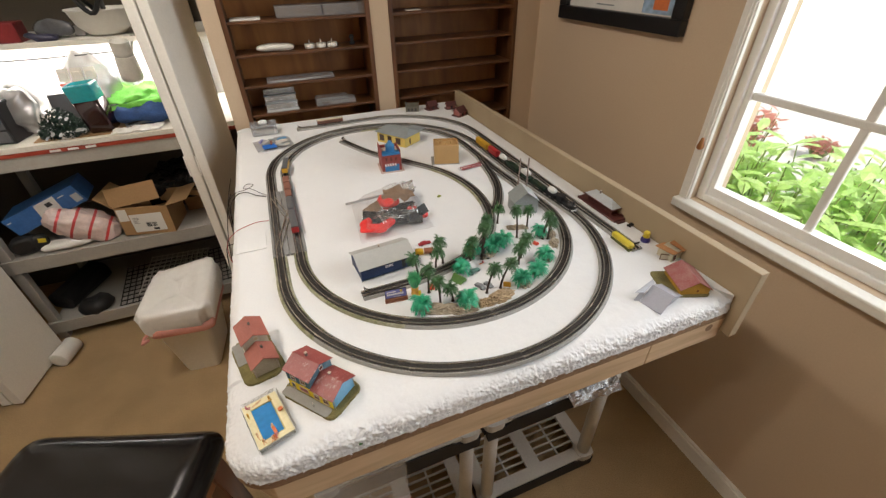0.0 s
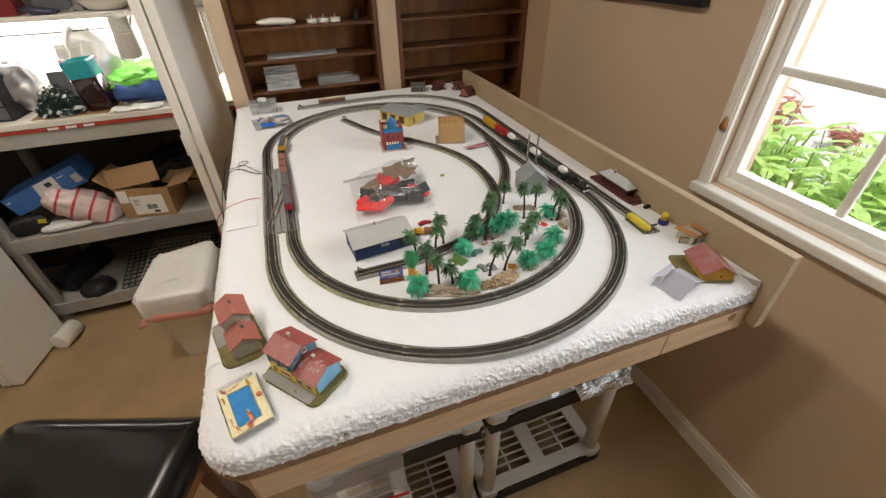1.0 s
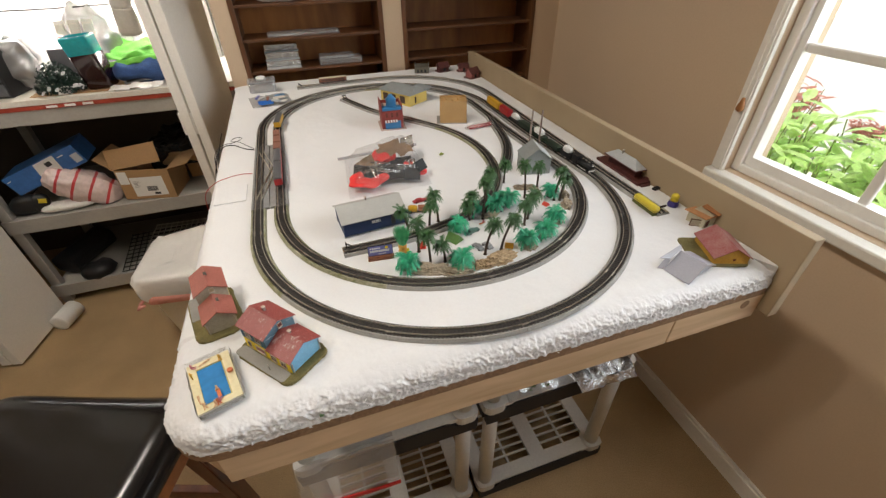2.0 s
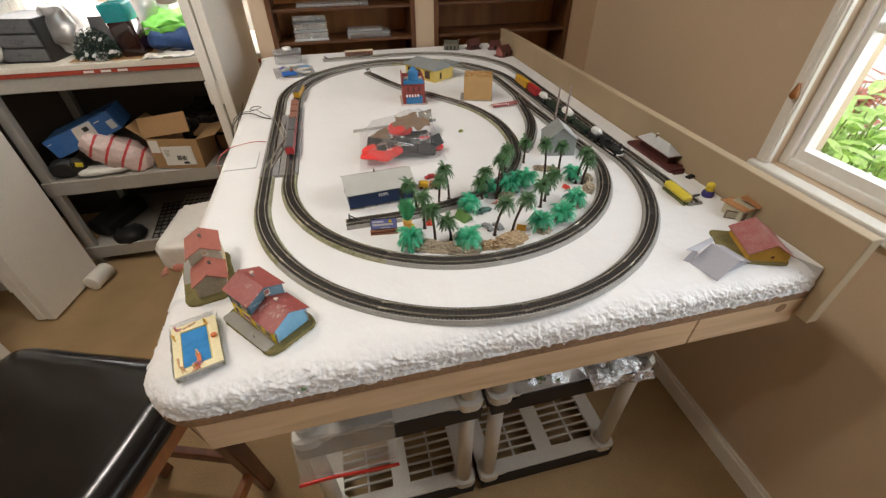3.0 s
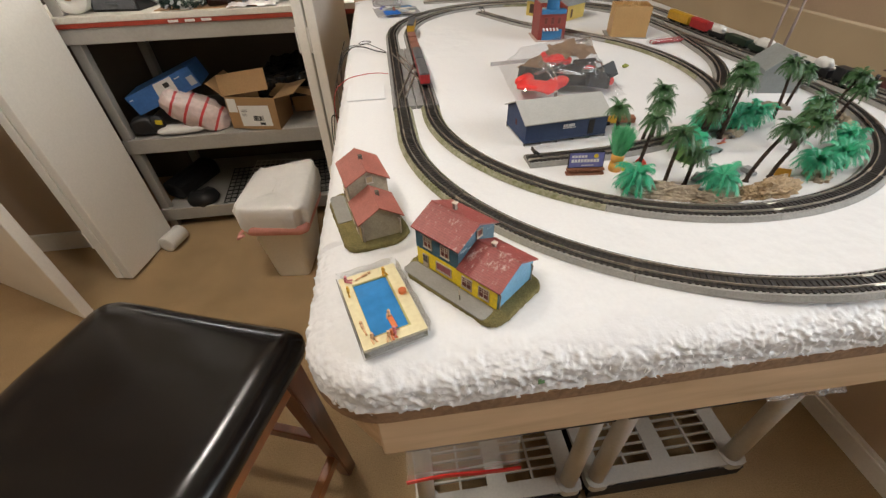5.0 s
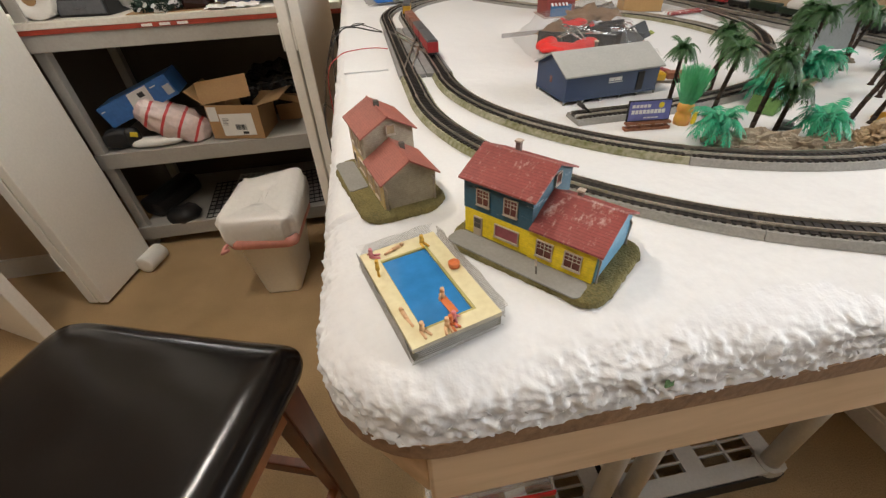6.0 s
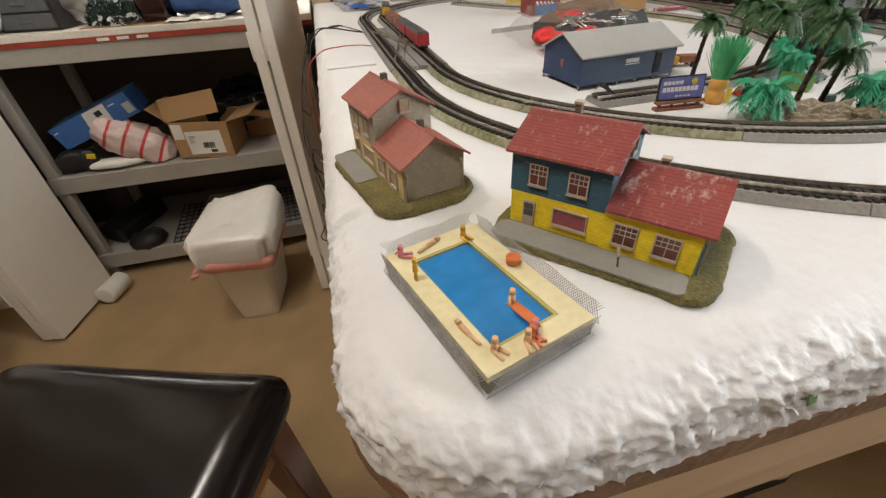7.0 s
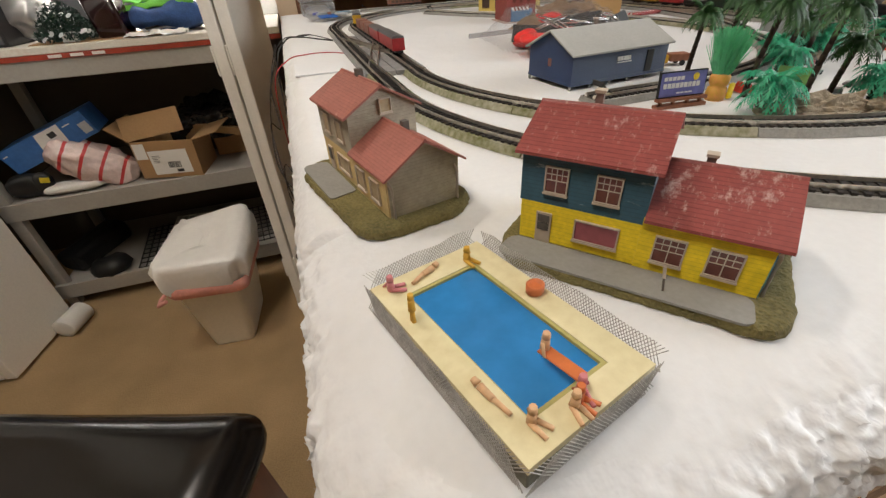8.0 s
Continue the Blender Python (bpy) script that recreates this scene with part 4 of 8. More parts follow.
figure("bather_figure", "tiny plain tan figurine lying on the pool deck", on_pool(-0.0151, -0.0135, -88), LIE, M_SKIN)
figure("bather_figure", "tiny plain tan figurine lying on the pool deck", on_pool(-0.0005, 0.0290, -165), LIE, M_SKIN)
figure("bather_figure", "tiny plain tan figurine seated on the pool deck", on_pool(-0.0122, -0.0262, -75), SIT, M_SKIN)
figure("bather_figure", "tiny plain orange figurine seated by the diving board", on_pool(-0.0015, -0.0285, -70), SIT, M_ORANGE)
figure("bather_figure", "tiny plain pink figurine seated by the diving board", on_pool(0.0006, -0.0272, -120), SIT, M_PINKFIG)
figure("bather_figure", "tiny plain tan figurine seated by the diving board", on_pool(-0.0032, -0.0290, -100), SIT, M_SKIN)
figure("bather_figure", "tiny plain pink figurine sitting on the pool deck", on_pool(-0.0145, 0.0280, -20), SIT, M_PINKFIG)
figure("bather_figure", "tiny plain ochre figurine standing on the pool deck", on_pool(-0.0158, 0.0135, 0), STAND, M_YELFIG)
figure("bather_figure", "tiny plain ochre figurine seated on the pool deck", on_pool(0.0098, 0.0258, -80), SIT, M_YELFIG)
figure("bather_figure", "tiny plain tan figurine on the tip of the diving board", POOL @ pose(0.0012 * PSX, -0.0158 * PSY, 0.0127 * PSZ, 0, 0, 90), SIT[:1] + SIT[3:], M_SKIN)

# ---------- navy freight house ----------
M_NAVY = siding("navy_boards", (0.014, 0.035, 0.105))
M_GREYROOF = mat("pale_grey_roof", (0.42, 0.42, 0.40), 0.6, vary=0.06, scale=50, fine=500, bump=0.2, dist=0.0005)
M_LETTER = mat("white_print", (0.75, 0.75, 0.75), 0.6, vary=0.03, bump=0)


def freight_house():
    h = thing("freight_house", "navy blue model freight house with pale grey roof on short piers", "model building", pose(0.1815, 1.080, H + 0.0002, 0, 0, 5.5) @ Matrix.Diagonal((1.0, 1.0, 1.07, 1.0)))
    L, D = 0.101, 0.060
    part("wall", gable(bmesh.new(), 0, L, D, 0.0030, 0.0255, 0.0385), M_NAVY, h)
    part("floor_sill", B((-0.0004, -0.0005, 0.0030), (L + 0.0004, D + 0.0004, 0.0050)), M_NAVY, h)
    roof_slabs(h, 0, L, D, 0.0255, 0.0385, 0.0032, 0.0012, M_GREYROOF)
    for i in range(6):
        for y in (0.001, D - 0.002):
            part("pier", B((L * i / 5 - 0.0008, y - 0.0008, 0), (L * i / 5 + 0.0008, y + 0.0008, 0.0032)), M_STONEBASE, h)
    part("door", B((0.0775, -0.0007, 0.0055), (0.0845, 0.0004, 0.0215)), M_BLACKPL, h, "dark open doorway")
    bm = bmesh.new()
    for k, w in enumerate((0.0026, 0.0024, 0.0030, 0.0026, 0.0012)):
        x = 0.0455 + k * 0.0032
        bx(bm, (x, -0.0005, 0.0165), (x + w, 0.0001, 0.0195))
    bx(bm, (0.0455, -0.0005, 0.0150), (0.0610, 0.0001, 0.0156))
    part("sign", bm, M_LETTER, h, "white sign bars")
    model_window(h, D * 0.5, 0.0135, 0.005, 0.006, M_DARKWIN, face=0.0, axis="x", bars=False, trim=M_NAVY)
    chimney(h, L * 0.47, D * 0.56, 0.034, 0.0430, 0.0012)


freight_house()


# ---------- billboard and planter ----------
M_BILL = mat("violet_blue_poster", (0.16, 0.17, 0.46), 0.35, vary=0.2, scale=60, fine=200, bump=0)
M_BROWNBASE = wood("red_brown_base", (0.22, 0.08, 0.04), (0.33, 0.14, 0.08), 0.6, (3, 3, 3), 60)
b = thing("billboard", "small blue poster billboard on a red-brown base", "billboard", pose(0.2065, 1.0125, H, 0, 0, -6))
part("base", B((-0.001, -0.004, 0), (0.0375, 0.002, 0.0022)), M_BROWNBASE, b)
for x in (0.002, 0.012, 0.023, 0.033):
    part("leg", B((x, -0.002, 0.0022), (x + 0.0015, 0.0, 0.0065)), M_BROWNBASE, b)
part("beam", B((-0.001, -0.0035, 0.0048), (0.0375, 0.0008, 0.0066)), M_BROWNBASE, b)
bd = part("panel", B((0, -0.0012, 0.0066), (0.0365, 0.0008, 0.0235), 0.0003, pose(0, 0, 0, -6)), M_BLACKPL, b)
part("poster", B((0.0008, -0.0014, 0.0074), (0.0357, -0.0011, 0.0227), 0, pose(0, 0, 0, -6)), M_BILL, bd, "violet-blue poster")
bm = bmesh.new()
for x, z, w, hh in ((0.003, 0.0178, 0.019, 0.0024), (0.003, 0.0128, 0.029, 0.0032), (0.014, 0.0090, 0.015, 0.0010)):
    for k in range(int(w / 0.0032)):
        bx(bm, (x + k * 0.0032, -0.0017, z), (x + k * 0.0032 + 0.0025, -0.0013, z + hh), pose(0, 0, 0, -6))
part("lettering", bm, M_LETTER, bd, "pale bars of lettering")
part("emblem", lathe(bmesh.new(), ((0.0022, 0), (0.0024, 0.0003)), 14, pose(0, 0, 0, -6) @ pose(0.0275, -0.0013, 0.0192, 90)), M_YELLOW, bd, "round yellow spot")

M_TERRA = mat("orange_terracotta", (0.62, 0.27, 0.09), 0.6, vary=0.25, scale=60, fine=400, dirt=(0.60, 0.36, 0.04))
M_TUFT = mat("bright_green_plastic", (0.15, 0.62, 0.32), 0.45, vary=0.2, scale=60, fine=300, bump=0)
pl = thing("toy_planter", "orange toy planter with a tall bright green tuft", "toy planter", pose(0.2585, 1.012, H))
part("pot", lathe(bmesh.new(), ((0.0062, 0), (0.0068, 0.004), (0.0062, 0.0085), (0.0050, 0.0095), (0.0064, 0.0115), (0.0066, 0.016), (0.0052, 0.0185)), 14), M_TERRA, pl)
part("handle", B((0.0045, -0.0070, 0.001), (0.0085, -0.0045, 0.012), 0.001), M_YELLOW, pl, "yellow moulded piece")
bm = bmesh.new()
rnd = random.Random(4)
for k in range(900):
    a, r = rnd.uniform(0, 6.28), 0.0050 * math.sqrt(rnd.random())
    x, y = r * math.cos(a), r * math.sin(a)
    f = rnd.uniform(1.5, 2.4)
    rod(bm, (x, y, 0.017), (x * f + rnd.gauss(0, 0.0022), y * f + rnd.gauss(0, 0.0022), 0.017 + rnd.uniform(0.016, 0.031)), 0.0005, 0.00015, 3, False)
part("tuft", bm, M_TUFT, pl, "bright green bristly tuft")

# ---------- the wooded island ----------
M_FROND = mat("dark_green_frond", (0.032, 0.108, 0.026), 0.5, vary=0.35, scale=40, fine=300, bump=0)
M_FERN = mat("bright_green_fern", (0.03, 0.40, 0.21), 0.42, vary=0.25, scale=40, fine=300, bump=0)
M_BARK = mat("dark_brown_bark", (0.050, 0.030, 0.020), 0.85, vary=0.3, scale=100, fine=700, bump=0.6, dist=0.0006)
M_ROCK = mat("tan_grey_rock", (0.42, 0.35, 0.26), 0.9, vary=0.3, scale=45, fine=300, bump=0.9, dist=0.0015, dirt=(0.22, 0.18, 0.13))
M_ROCKTAN = mat("tan_rock", (0.40, 0.29, 0.17), 0.9, vary=0.25, scale=45, fine=300, bump=0.9, dist=0.0015, dirt=(0.24, 0.17, 0.10))
M_BARK2 = mat("brown_bark_chips", (0.17, 0.11, 0.075), 0.9, vary=0.3, scale=60, fine=500, bump=0.9, dist=0.001)


def frond(bm, base, ang, ln, droop, width, lift, n=11):
    """A feathered leaf: a curved rib with narrow leaflets on both sides."""
    d = Vector((math.cos(ang), math.sin(ang), 0))
    sd = Vector((-d.y, d.x, 0))
    pts = []
    for k in range(n + 1):
        t = k / n
        pts.append(base + d * (ln * (t - 0.22 * t * t)) + Vector((0, 0, lift * ln * t - droop * ln * t * t)))
    for k in range(n):
        a, b = pts[k], pts[k + 1]
        w = width * (0.45 + 0.75 * math.sin(math.pi * min(1, (k + 0.9) / n)))
        for sgn in (1, -1):
            tip = b + (b - a) * 0.9 + sd * sgn * w + Vector((0, 0, -w * 0.5))
            bm.faces.new([bm.verts.new(q) for q in (a, b, tip)])
    v = [bm.verts.new(pts[-2] + sd * width * 0.25), bm.verts.new(pts[-1] + (pts[-1] - pts[-2]) * 0.8), bm.verts.new(pts[-2] - sd * width * 0.25)]
    bm.faces.new(v)


def crown(bm, c, size, tiers, width, rnd):
    for tier, (cnt, lift, droop, sc) in enumerate(tiers):
        for k in range(cnt):
            frond(bm, c, 2 * math.pi * (k + rnd.uniform(-0.35, 0.35)) / cnt + tier * 0.7, size * sc * rnd.uniform(0.82, 1.12), droop * rnd.uniform(0.8, 1.2), size * width, lift * rnd.uniform(0.75, 1.2))


PALM_TIERS = ((16, 0.22, 0.80, 1.0), (15, 0.60, 0.95, 1.0), (12, 1.20, 0.95, 0.85))
FERN_TIERS = ((16, 0.55, 0.80, 1.0), (15, 1.05, 1.05, 1.0), (12, 1.55, 1.35, 0.85))


def palm(x, y, cx, cy, h, seed):
    """A bent trunk and a drooping crown of dark fronds."""
    t = thing("palm_tree", "slim dark-trunked model palm with drooping dark green fronds", "palm tree", pose(x, y, H), group="tall palms")
    r = random.Random(seed)
    bm = bmesh.new()
    steps = 9
    pts = [Vector(((cx - x) * (k / steps) ** 1.6, (cy - y) * (k / steps) ** 1.6, h * k / steps)) for k in range(steps + 1)]
    for k, (a, b) in enumerate(zip(pts, pts[1:])):
        rod(bm, a, b, 0.00185 - 0.00006 * k, 0.00215 - 0.00006 * k, 7)
    rod(bm, (0, 0, 0), (0, 0, 0.002), 0.0032, 0.0020, 8)
    part("trunk", bm, M_BARK, t)
    bm = bmesh.new()
    crown(bm, pts[-1], 0.0174, PALM_TIERS, 0.17, r)
    part("crown", bm, M_FROND, t)


def fern_palm(x, y, size, seed):
    """A squat scaly stump with bright fronds."""
    t = thing("fern_palm", "squat scaly-stemmed model palm with bright green fronds", "palm tree", pose(x, y, H), group="bright fern palms")
    r = random.Random(seed)
    bm = bmesh.new()
    prof = ((0.0040, 0), (0.0056, 0.003), (0.0062, 0.008), (0.0054, 0.0135), (0.0036, 0.0170))
    lathe(bm, prof, 9)
    for lv in range(8):
        z = 0.0012 + lv * 0.0019
        rad = 0.0044 + 0.0016 * math.sin(math.pi * z / 0.0165)
        for k in range(9):
            a = 2 * math.pi * (k + 0.5 * (lv % 2)) / 9 + r.uniform(-0.1, 0.1)
            d = Vector((math.cos(a), math.sin(a), 0))
            rod(bm, d * (rad * 0.85) + Vector((0, 0, z)), d * (rad + 0.0016) + Vector((0, 0, z + 0.0012)), 0.0009, 0.0001, 4, False)
    part("stump", bm, M_BARK, t)
    bm = bmesh.new()
    crown(bm, Vector((0, 0, 0.0160)), size * 1.36, FERN_TIERS, 0.17, r)
    part("crown", bm, M_FERN, t)


PALMS = ((0.281, 1.063, 0.268, 1.047, 0.052), (0.282, 1.008, 0.279, 0.998, 0.060), (0.317, 1.066, 0.315, 1.046, 0.055), (0.336, 1.078, 0.327, 1.070, 0.058),
         (0.290, 0.973, 0.283, 0.964, 0.060), (0.312, 0.972, 0.304, 0.963, 0.040), (0.394, 1.066, 0.385, 1.052, 0.055), (0.386, 1.064, 0.377, 1.049, 0.040),
         (0.409, 1.059, 0.411, 1.058, 0.068), (0.432, 1.092, 0.434, 1.094, 0.066), (0.421, 1.075, 0.424, 1.082, 0.060), (0.374, 0.968, 0.381, 0.957, 0.060), (0.402, 0.971, 0.413, 0.961, 0.060), (0.498, 1.164, 0.489, 1.146, 0.050),
         (0.508, 1.098, 0.505, 1.104, 0.064), (0.550, 1.128, 0.543, 1.117, 0.050), (0.554, 1.073, 0.557, 1.066, 0.060), (0.563, 1.069, 0.559, 1.056, 0.050),
         (0.466, 1.019, 0.455, 1.004, 0.050), (0.493, 1.050, 0.486, 1.030, 0.050), (0.480, 1.034, 0.474, 1.022, 0.044))
for i, p in enumerate(PALMS):
    palm(*p, 20 + i)
for i, (x, y, sz) in enumerate(((0.256, 0.971, 0.0185), (0.331, 0.953, 0.0185), (0.356, 1.037, 0.018), (0.398, 1.078, 0.017), (0.435, 1.073, 0.018), (0.468, 1.085, 0.019), (0.552, 1.085, 0.017), (0.517, 1.010, 0.018), (0.480, 0.977, 0.018), (0.442, 0.968, 0.018), (0.455, 1.090, 0.016))):
    fern_palm(x, y, sz, 60 + i)


def rock(x, y, sx, sy, sz, a, seed, material, label):
    bm = bmesh.new()
    bmesh.ops.create_icosphere(bm, subdivisions=4, radius=1)
    for v in bm.verts:
        d = noise.noise(v.co * 1.4 + Vector((seed, 0, 0))) * 0.35 + noise.noise(v.co * 4 + Vector((0, seed, 0))) * 0.20 + abs(noise.noise(v.co * 3.2 + Vector((seed, seed, 0)))) * 0.42 - 0.12 + noise.noise(v.co * 10 + Vector((0, 0, seed))) * 0.14
        v.co *= 1 + d
        v.co.z = max(v.co.z, -0.12)
        v.co = Vector((v.co.x * sx, v.co.y * sy, v.co.z * sz))
    ob = solid("rock", bm, material, label, "rock", group="island rocks")
    ob.matrix_basis = pose(x, y, H + sz * 0.10, 0, 0, a)


for i, (x, y, sx, sy, sz, a) in enumerate(((0.284, 0.958, 0.034, 0.0105, 0.012, -20), (0.322, 0.942, 0.024, 0.009, 0.010, -14), (0.344, 0.952, 0.010, 0.009, 0.010, 20),
                                           (0.446, 0.962, 0.012, 0.011, 0.011, 10), (0.487, 0.983, 0.012, 0.010, 0.010, 30), (0.526, 1.010, 0.012, 0.009, 0.010, 40), (0.566, 1.050, 0.018, 0.009, 0.010, 55), (0.579, 1.078, 0.012, 0.009, 0.009, 70),
                                           (0.524, 1.128, 0.022, 0.006, 0.008, -20), (0.427, 1.062, 0.014, 0.006, 0.008, 10))):
    rock(x, y, sx, sy, sz, a, i * 3.1, M_ROCK, "rough grey-brown plaster rock on the foam")
rock(0.384, 0.947, 0.029, 0.0115, 0.0115, 12, 7.7, M_ROCKTAN, "rough sandy tan plaster rock on the foam")
rock(0.357, 0.945, 0.011, 0.009, 0.009, 0, 9.7, M_ROCKTAN, "rough sandy tan plaster rock on the foam")

# ---------- small vehicles and litter on the island ----------


def car(x, y, a, colour, label, ln=0.021):
    m = mat("car_paint", colour, 0.3, vary=0.08, scale=60, fine=300, bump=0, coat=0.3)
    c = thing("toy_car", label, "toy car", pose(x, y, H, 0, 0, a), group="toy cars")
    bm = bmesh.new()
    w = 0.0044
    body = ((-ln / 2, 0.0012), (ln / 2, 0.0012), (ln / 2, 0.0030), (ln * 0.28, 0.0038), (-ln * 0.45, 0.0038), (-ln / 2, 0.0030))
    prism(bm, body, -w, w, pose(0, 0, 0, 90))
    bmesh.ops.bevel(bm, geom=bm.edges[:], offset=0.0005, segments=2, affect="EDGES")
    part("body", bm, m, c)
    bm = bmesh.new()
    prism(bm, ((-ln * 0.34, 0.0037), (ln * 0.22, 0.0037), (ln * 0.10, 0.0066), (-ln * 0.25, 0.0066)), -w * 0.85, w * 0.85, pose(0, 0, 0, 90))
    bmesh.ops.bevel(bm, geom=bm.edges[:], offset=0.0004, segments=1, affect="EDGES")
    part("cabin", bm, m, c)
    for sx in (-0.3, 0.3):
        for sy in (-1, 1):
            bm = bmesh.new()
            rod(bm, (ln * sx, sy * (w - 0.0008), 0.0017), (ln * sx, sy * (w + 0.0003), 0.0017), 0.0017, n=10)
            part("wheel", bm, M_BLACKPL, c)


car(0.378, 1.028, 20, (0.10, 0.20, 0.17), "sea-green toy car on the foam beside the palms", 0.026)
car(0.370, 0.986, 110, (0.20, 0.21, 0.22), "grey toy car parked on the foam beside the palms", 0.022)
car(0.385, 0.984, 105, (0.24, 0.25, 0.26), "pale grey toy car parked on the foam beside the palms", 0.020)
car(0.325, 1.150, 5, (0.33, 0.02, 0.025), "dark red toy car on the foam behind the truck", 0.027)
car(0.444, 1.074, 150, (0.45, 0.46, 0.46), "silver toy car parked between the palms", 0.019)
car(0.418, 1.062, 140, (0.20, 0.19, 0.18), "dark grey toy car parked between the palms", 0.020)
car(0.331, 0.980, 40, (0.14, 0.17, 0.17), "grey-green toy car half hidden under the palms", 0.019)
tk = thing("toy_truck", "yellow toy truck with a brown load bed", "toy truck", pose(0.309, 1.120, H, 0, 0, -15) @ Matrix.Scale(1.35, 4))
M_CABY = mat("yellow_cab_paint", (0.62, 0.36, 0.02), 0.35, vary=0.1, scale=80, fine=300, bump=0, coat=0.2)
part("cab", B((-0.010, -0.0045, 0.0018), (0.002, 0.0045, 0.0075), 0.0012), M_CABY, tk)
part("windscreen", B((-0.0085, -0.0036, 0.0060), (-0.0002, 0.0036, 0.0082), 0.0006), M_CABY, tk)
part("bed", B((0.003, -0.0045, 0.0030), (0.017, 0.0045, 0.0078), 0.0006), M_BROWNBASE, tk, "brown load bed")
for xx in (-0.0065, 0.012):
    for yy in (-0.0042, 0.0042):
        bm = bmesh.new()
        rod(bm, (xx, yy - 0.0006, 0.0019), (xx, yy + 0.0006, 0.0019), 0.0019, n=10)
        part("wheel", bm, M_BLACKPL, tk)


def tent(x, y, a, colour, label, s=0.012):
    m = mat("tent_cloth", colour, 0.7, vary=0.15, scale=80, fine=400)
    bm = bmesh.new()
    prism(bm, ((-s / 2, 0), (s / 2, 0), (0.0008, s * 0.6), (-0.0008, s * 0.6)), -s * 0.6, s * 0.6, pose(0, 0, 0, 90))
    crumple(bm, 0.0006, 200, x * 10)
    ob = solid("toy_tent", bm, m, label, "toy tent", group="toy tents")
    ob.matrix_basis = pose(x, y, H + 0.0005, 0, 0, a)


tent(0.343, 1.018, 30, (0.10, 0.22, 0.05), "green toy ridge tent pitched on the foam", 0.019)
tent(0.291, 1.017, -10, (0.70, 0.06, 0.03), "red toy tent on the foam under the palms", 0.010)
tent(0.531, 1.062, 20, (0.70, 0.07, 0.04), "red toy tent on the foam between bright palms", 0.009)
tent(0.416, 0.973, 60, (0.60, 0.30, 0.02), "orange toy tent on the foam behind the rocks", 0.011)
for i, (x, y, a) in enumerate(((0.399, 1.045, 10), (0.405, 1.047, 60), (0.449, 1.072, -20))):
    figure("camper_figure", "tiny plain figurine on the foam between the palms", pose(x, y, H + 0.0003, 0, 0, a), LIE if i == 0 else SIT, M_ORANGE if i == 0 else M_PINKFIG)
bm = bmesh.new()
bmesh.ops.create_icosphere(bm, subdivisions=2, radius=0.0045)
crumple(bm, 0.002, 200, 3)
solid("moss_crumb", bm, mat("yellow_green_crumb", (0.30, 0.34, 0.08), 0.9, vary=0.3, scale=300, fine=900), "yellow-green crumb lying on the foam", "crumb").matrix_basis = pose(0.4245, 1.326, H + 0.003) @ Matrix.Diagonal((1.2, 0.8, 0.7, 1))

# ---------- other model buildings ----------
M_GREYPLA = mat("grey_model_plastic", (0.25, 0.27, 0.27), 0.55, vary=0.1, scale=60, fine=400)
M_SILVERPL = mat("pale_grey_model_plastic", (0.47, 0.49, 0.50), 0.5, vary=0.08, scale=60, fine=400)
fa = thing("factory", "grey model factory with a gabled roof and two tall chimneys", "model building", pose(0.547, 1.180, H, 0, 0, -12))
part("wall", B((0, 0, 0), (0.055, 0.044, 0.030)), M_GREYPLA, fa)
part("gable_wall", gable(bmesh.new(), 0, 0.044, 0.055, 0.0302, 0.0305, 0.052), M_GREYPLA, fa).matrix_basis = pose(0.055, 0, 0, 0, 0, 90)
for sgn in (-1, 1):
    bm = bmesh.new()
    bx(bm, (0, -0.003, 0), (0.0365, 0.047, 0.0012))
    m = pose(0.0275, 0, 0.0535) @ Matrix.Scale(sgn, 4, Vector((1, 0, 0))) @ pose(0, 0, 0, 0, 38.5, 0)
    bmesh.ops.transform(bm, matrix=m, verts=bm.verts[:])
    part("roof", bm, M_GREYPLA if sgn < 0 else M_SILVERPL, fa)
for xx in (0.026, 0.046):
    bm = bmesh.new()
    rod(bm, (xx, 0.058, 0.0), (xx, 0.058, 0.108), 0.0022, 0.0017, 10)
    part("chimney", bm, M_CHIM, fa, "tall dark chimney")

st = thing("station_shelter", "dark red platform shelter with pale grey hipped roof", "model building", pose(0.742, 1.068, H, 0, 0, 90))
M_OXBLOOD = mat("oxblood_plastic", (0.10, 0.030, 0.026), 0.5, vary=0.2, scale=80, fine=400)
part("platform", B((-0.004, -0.0155, 0), (0.124, 0.014, 0.0050), 0.0005), M_OXBLOOD, st)
part("step", B((-0.011, -0.010, 0), (-0.0042, 0.010, 0.0028)), M_OXBLOOD, st)
part("hall", B((0.020, -0.013, 0.005), (0.100, 0.003, 0.0195)), M_OXBLOOD, st)
bm = bmesh.new()
lo = [bm.verts.new(v) for v in ((0.014, -0.0155, 0.0215), (0.106, -0.0155, 0.0215), (0.106, 0.010, 0.0215), (0.014, 0.010, 0.0215))]
hi = [bm.verts.new(v) for v in ((0.034, -0.003, 0.0360), (0.086, -0.003, 0.0360))]
for f in ((lo[0], lo[1], hi[1], hi[0]), (lo[1], lo[2], hi[1]), (lo[2], lo[3], hi[0], hi[1]), (lo[3], lo[0], hi[0]), (lo[3], lo[2], lo[1], lo[0])):
    bm.faces.new(f)
part("roof", bm, M_SILVERPL, st)
part("eave_board", B((0.012, -0.0158, 0.0196), (0.108, 0.012, 0.0213), 0.0003), M_OXBLOOD, st, "dark red board under the eaves")
chimney(st, 0.070, -0.002, 0.026, 0.040, 0.0016)
for i in range(4):
    part("bench", B((0.003 + 0.026 * i, -0.0175, 0.005), (0.013 + 0.026 * i, -0.0145, 0.0078), 0.0004), M_OXBLOOD, st)
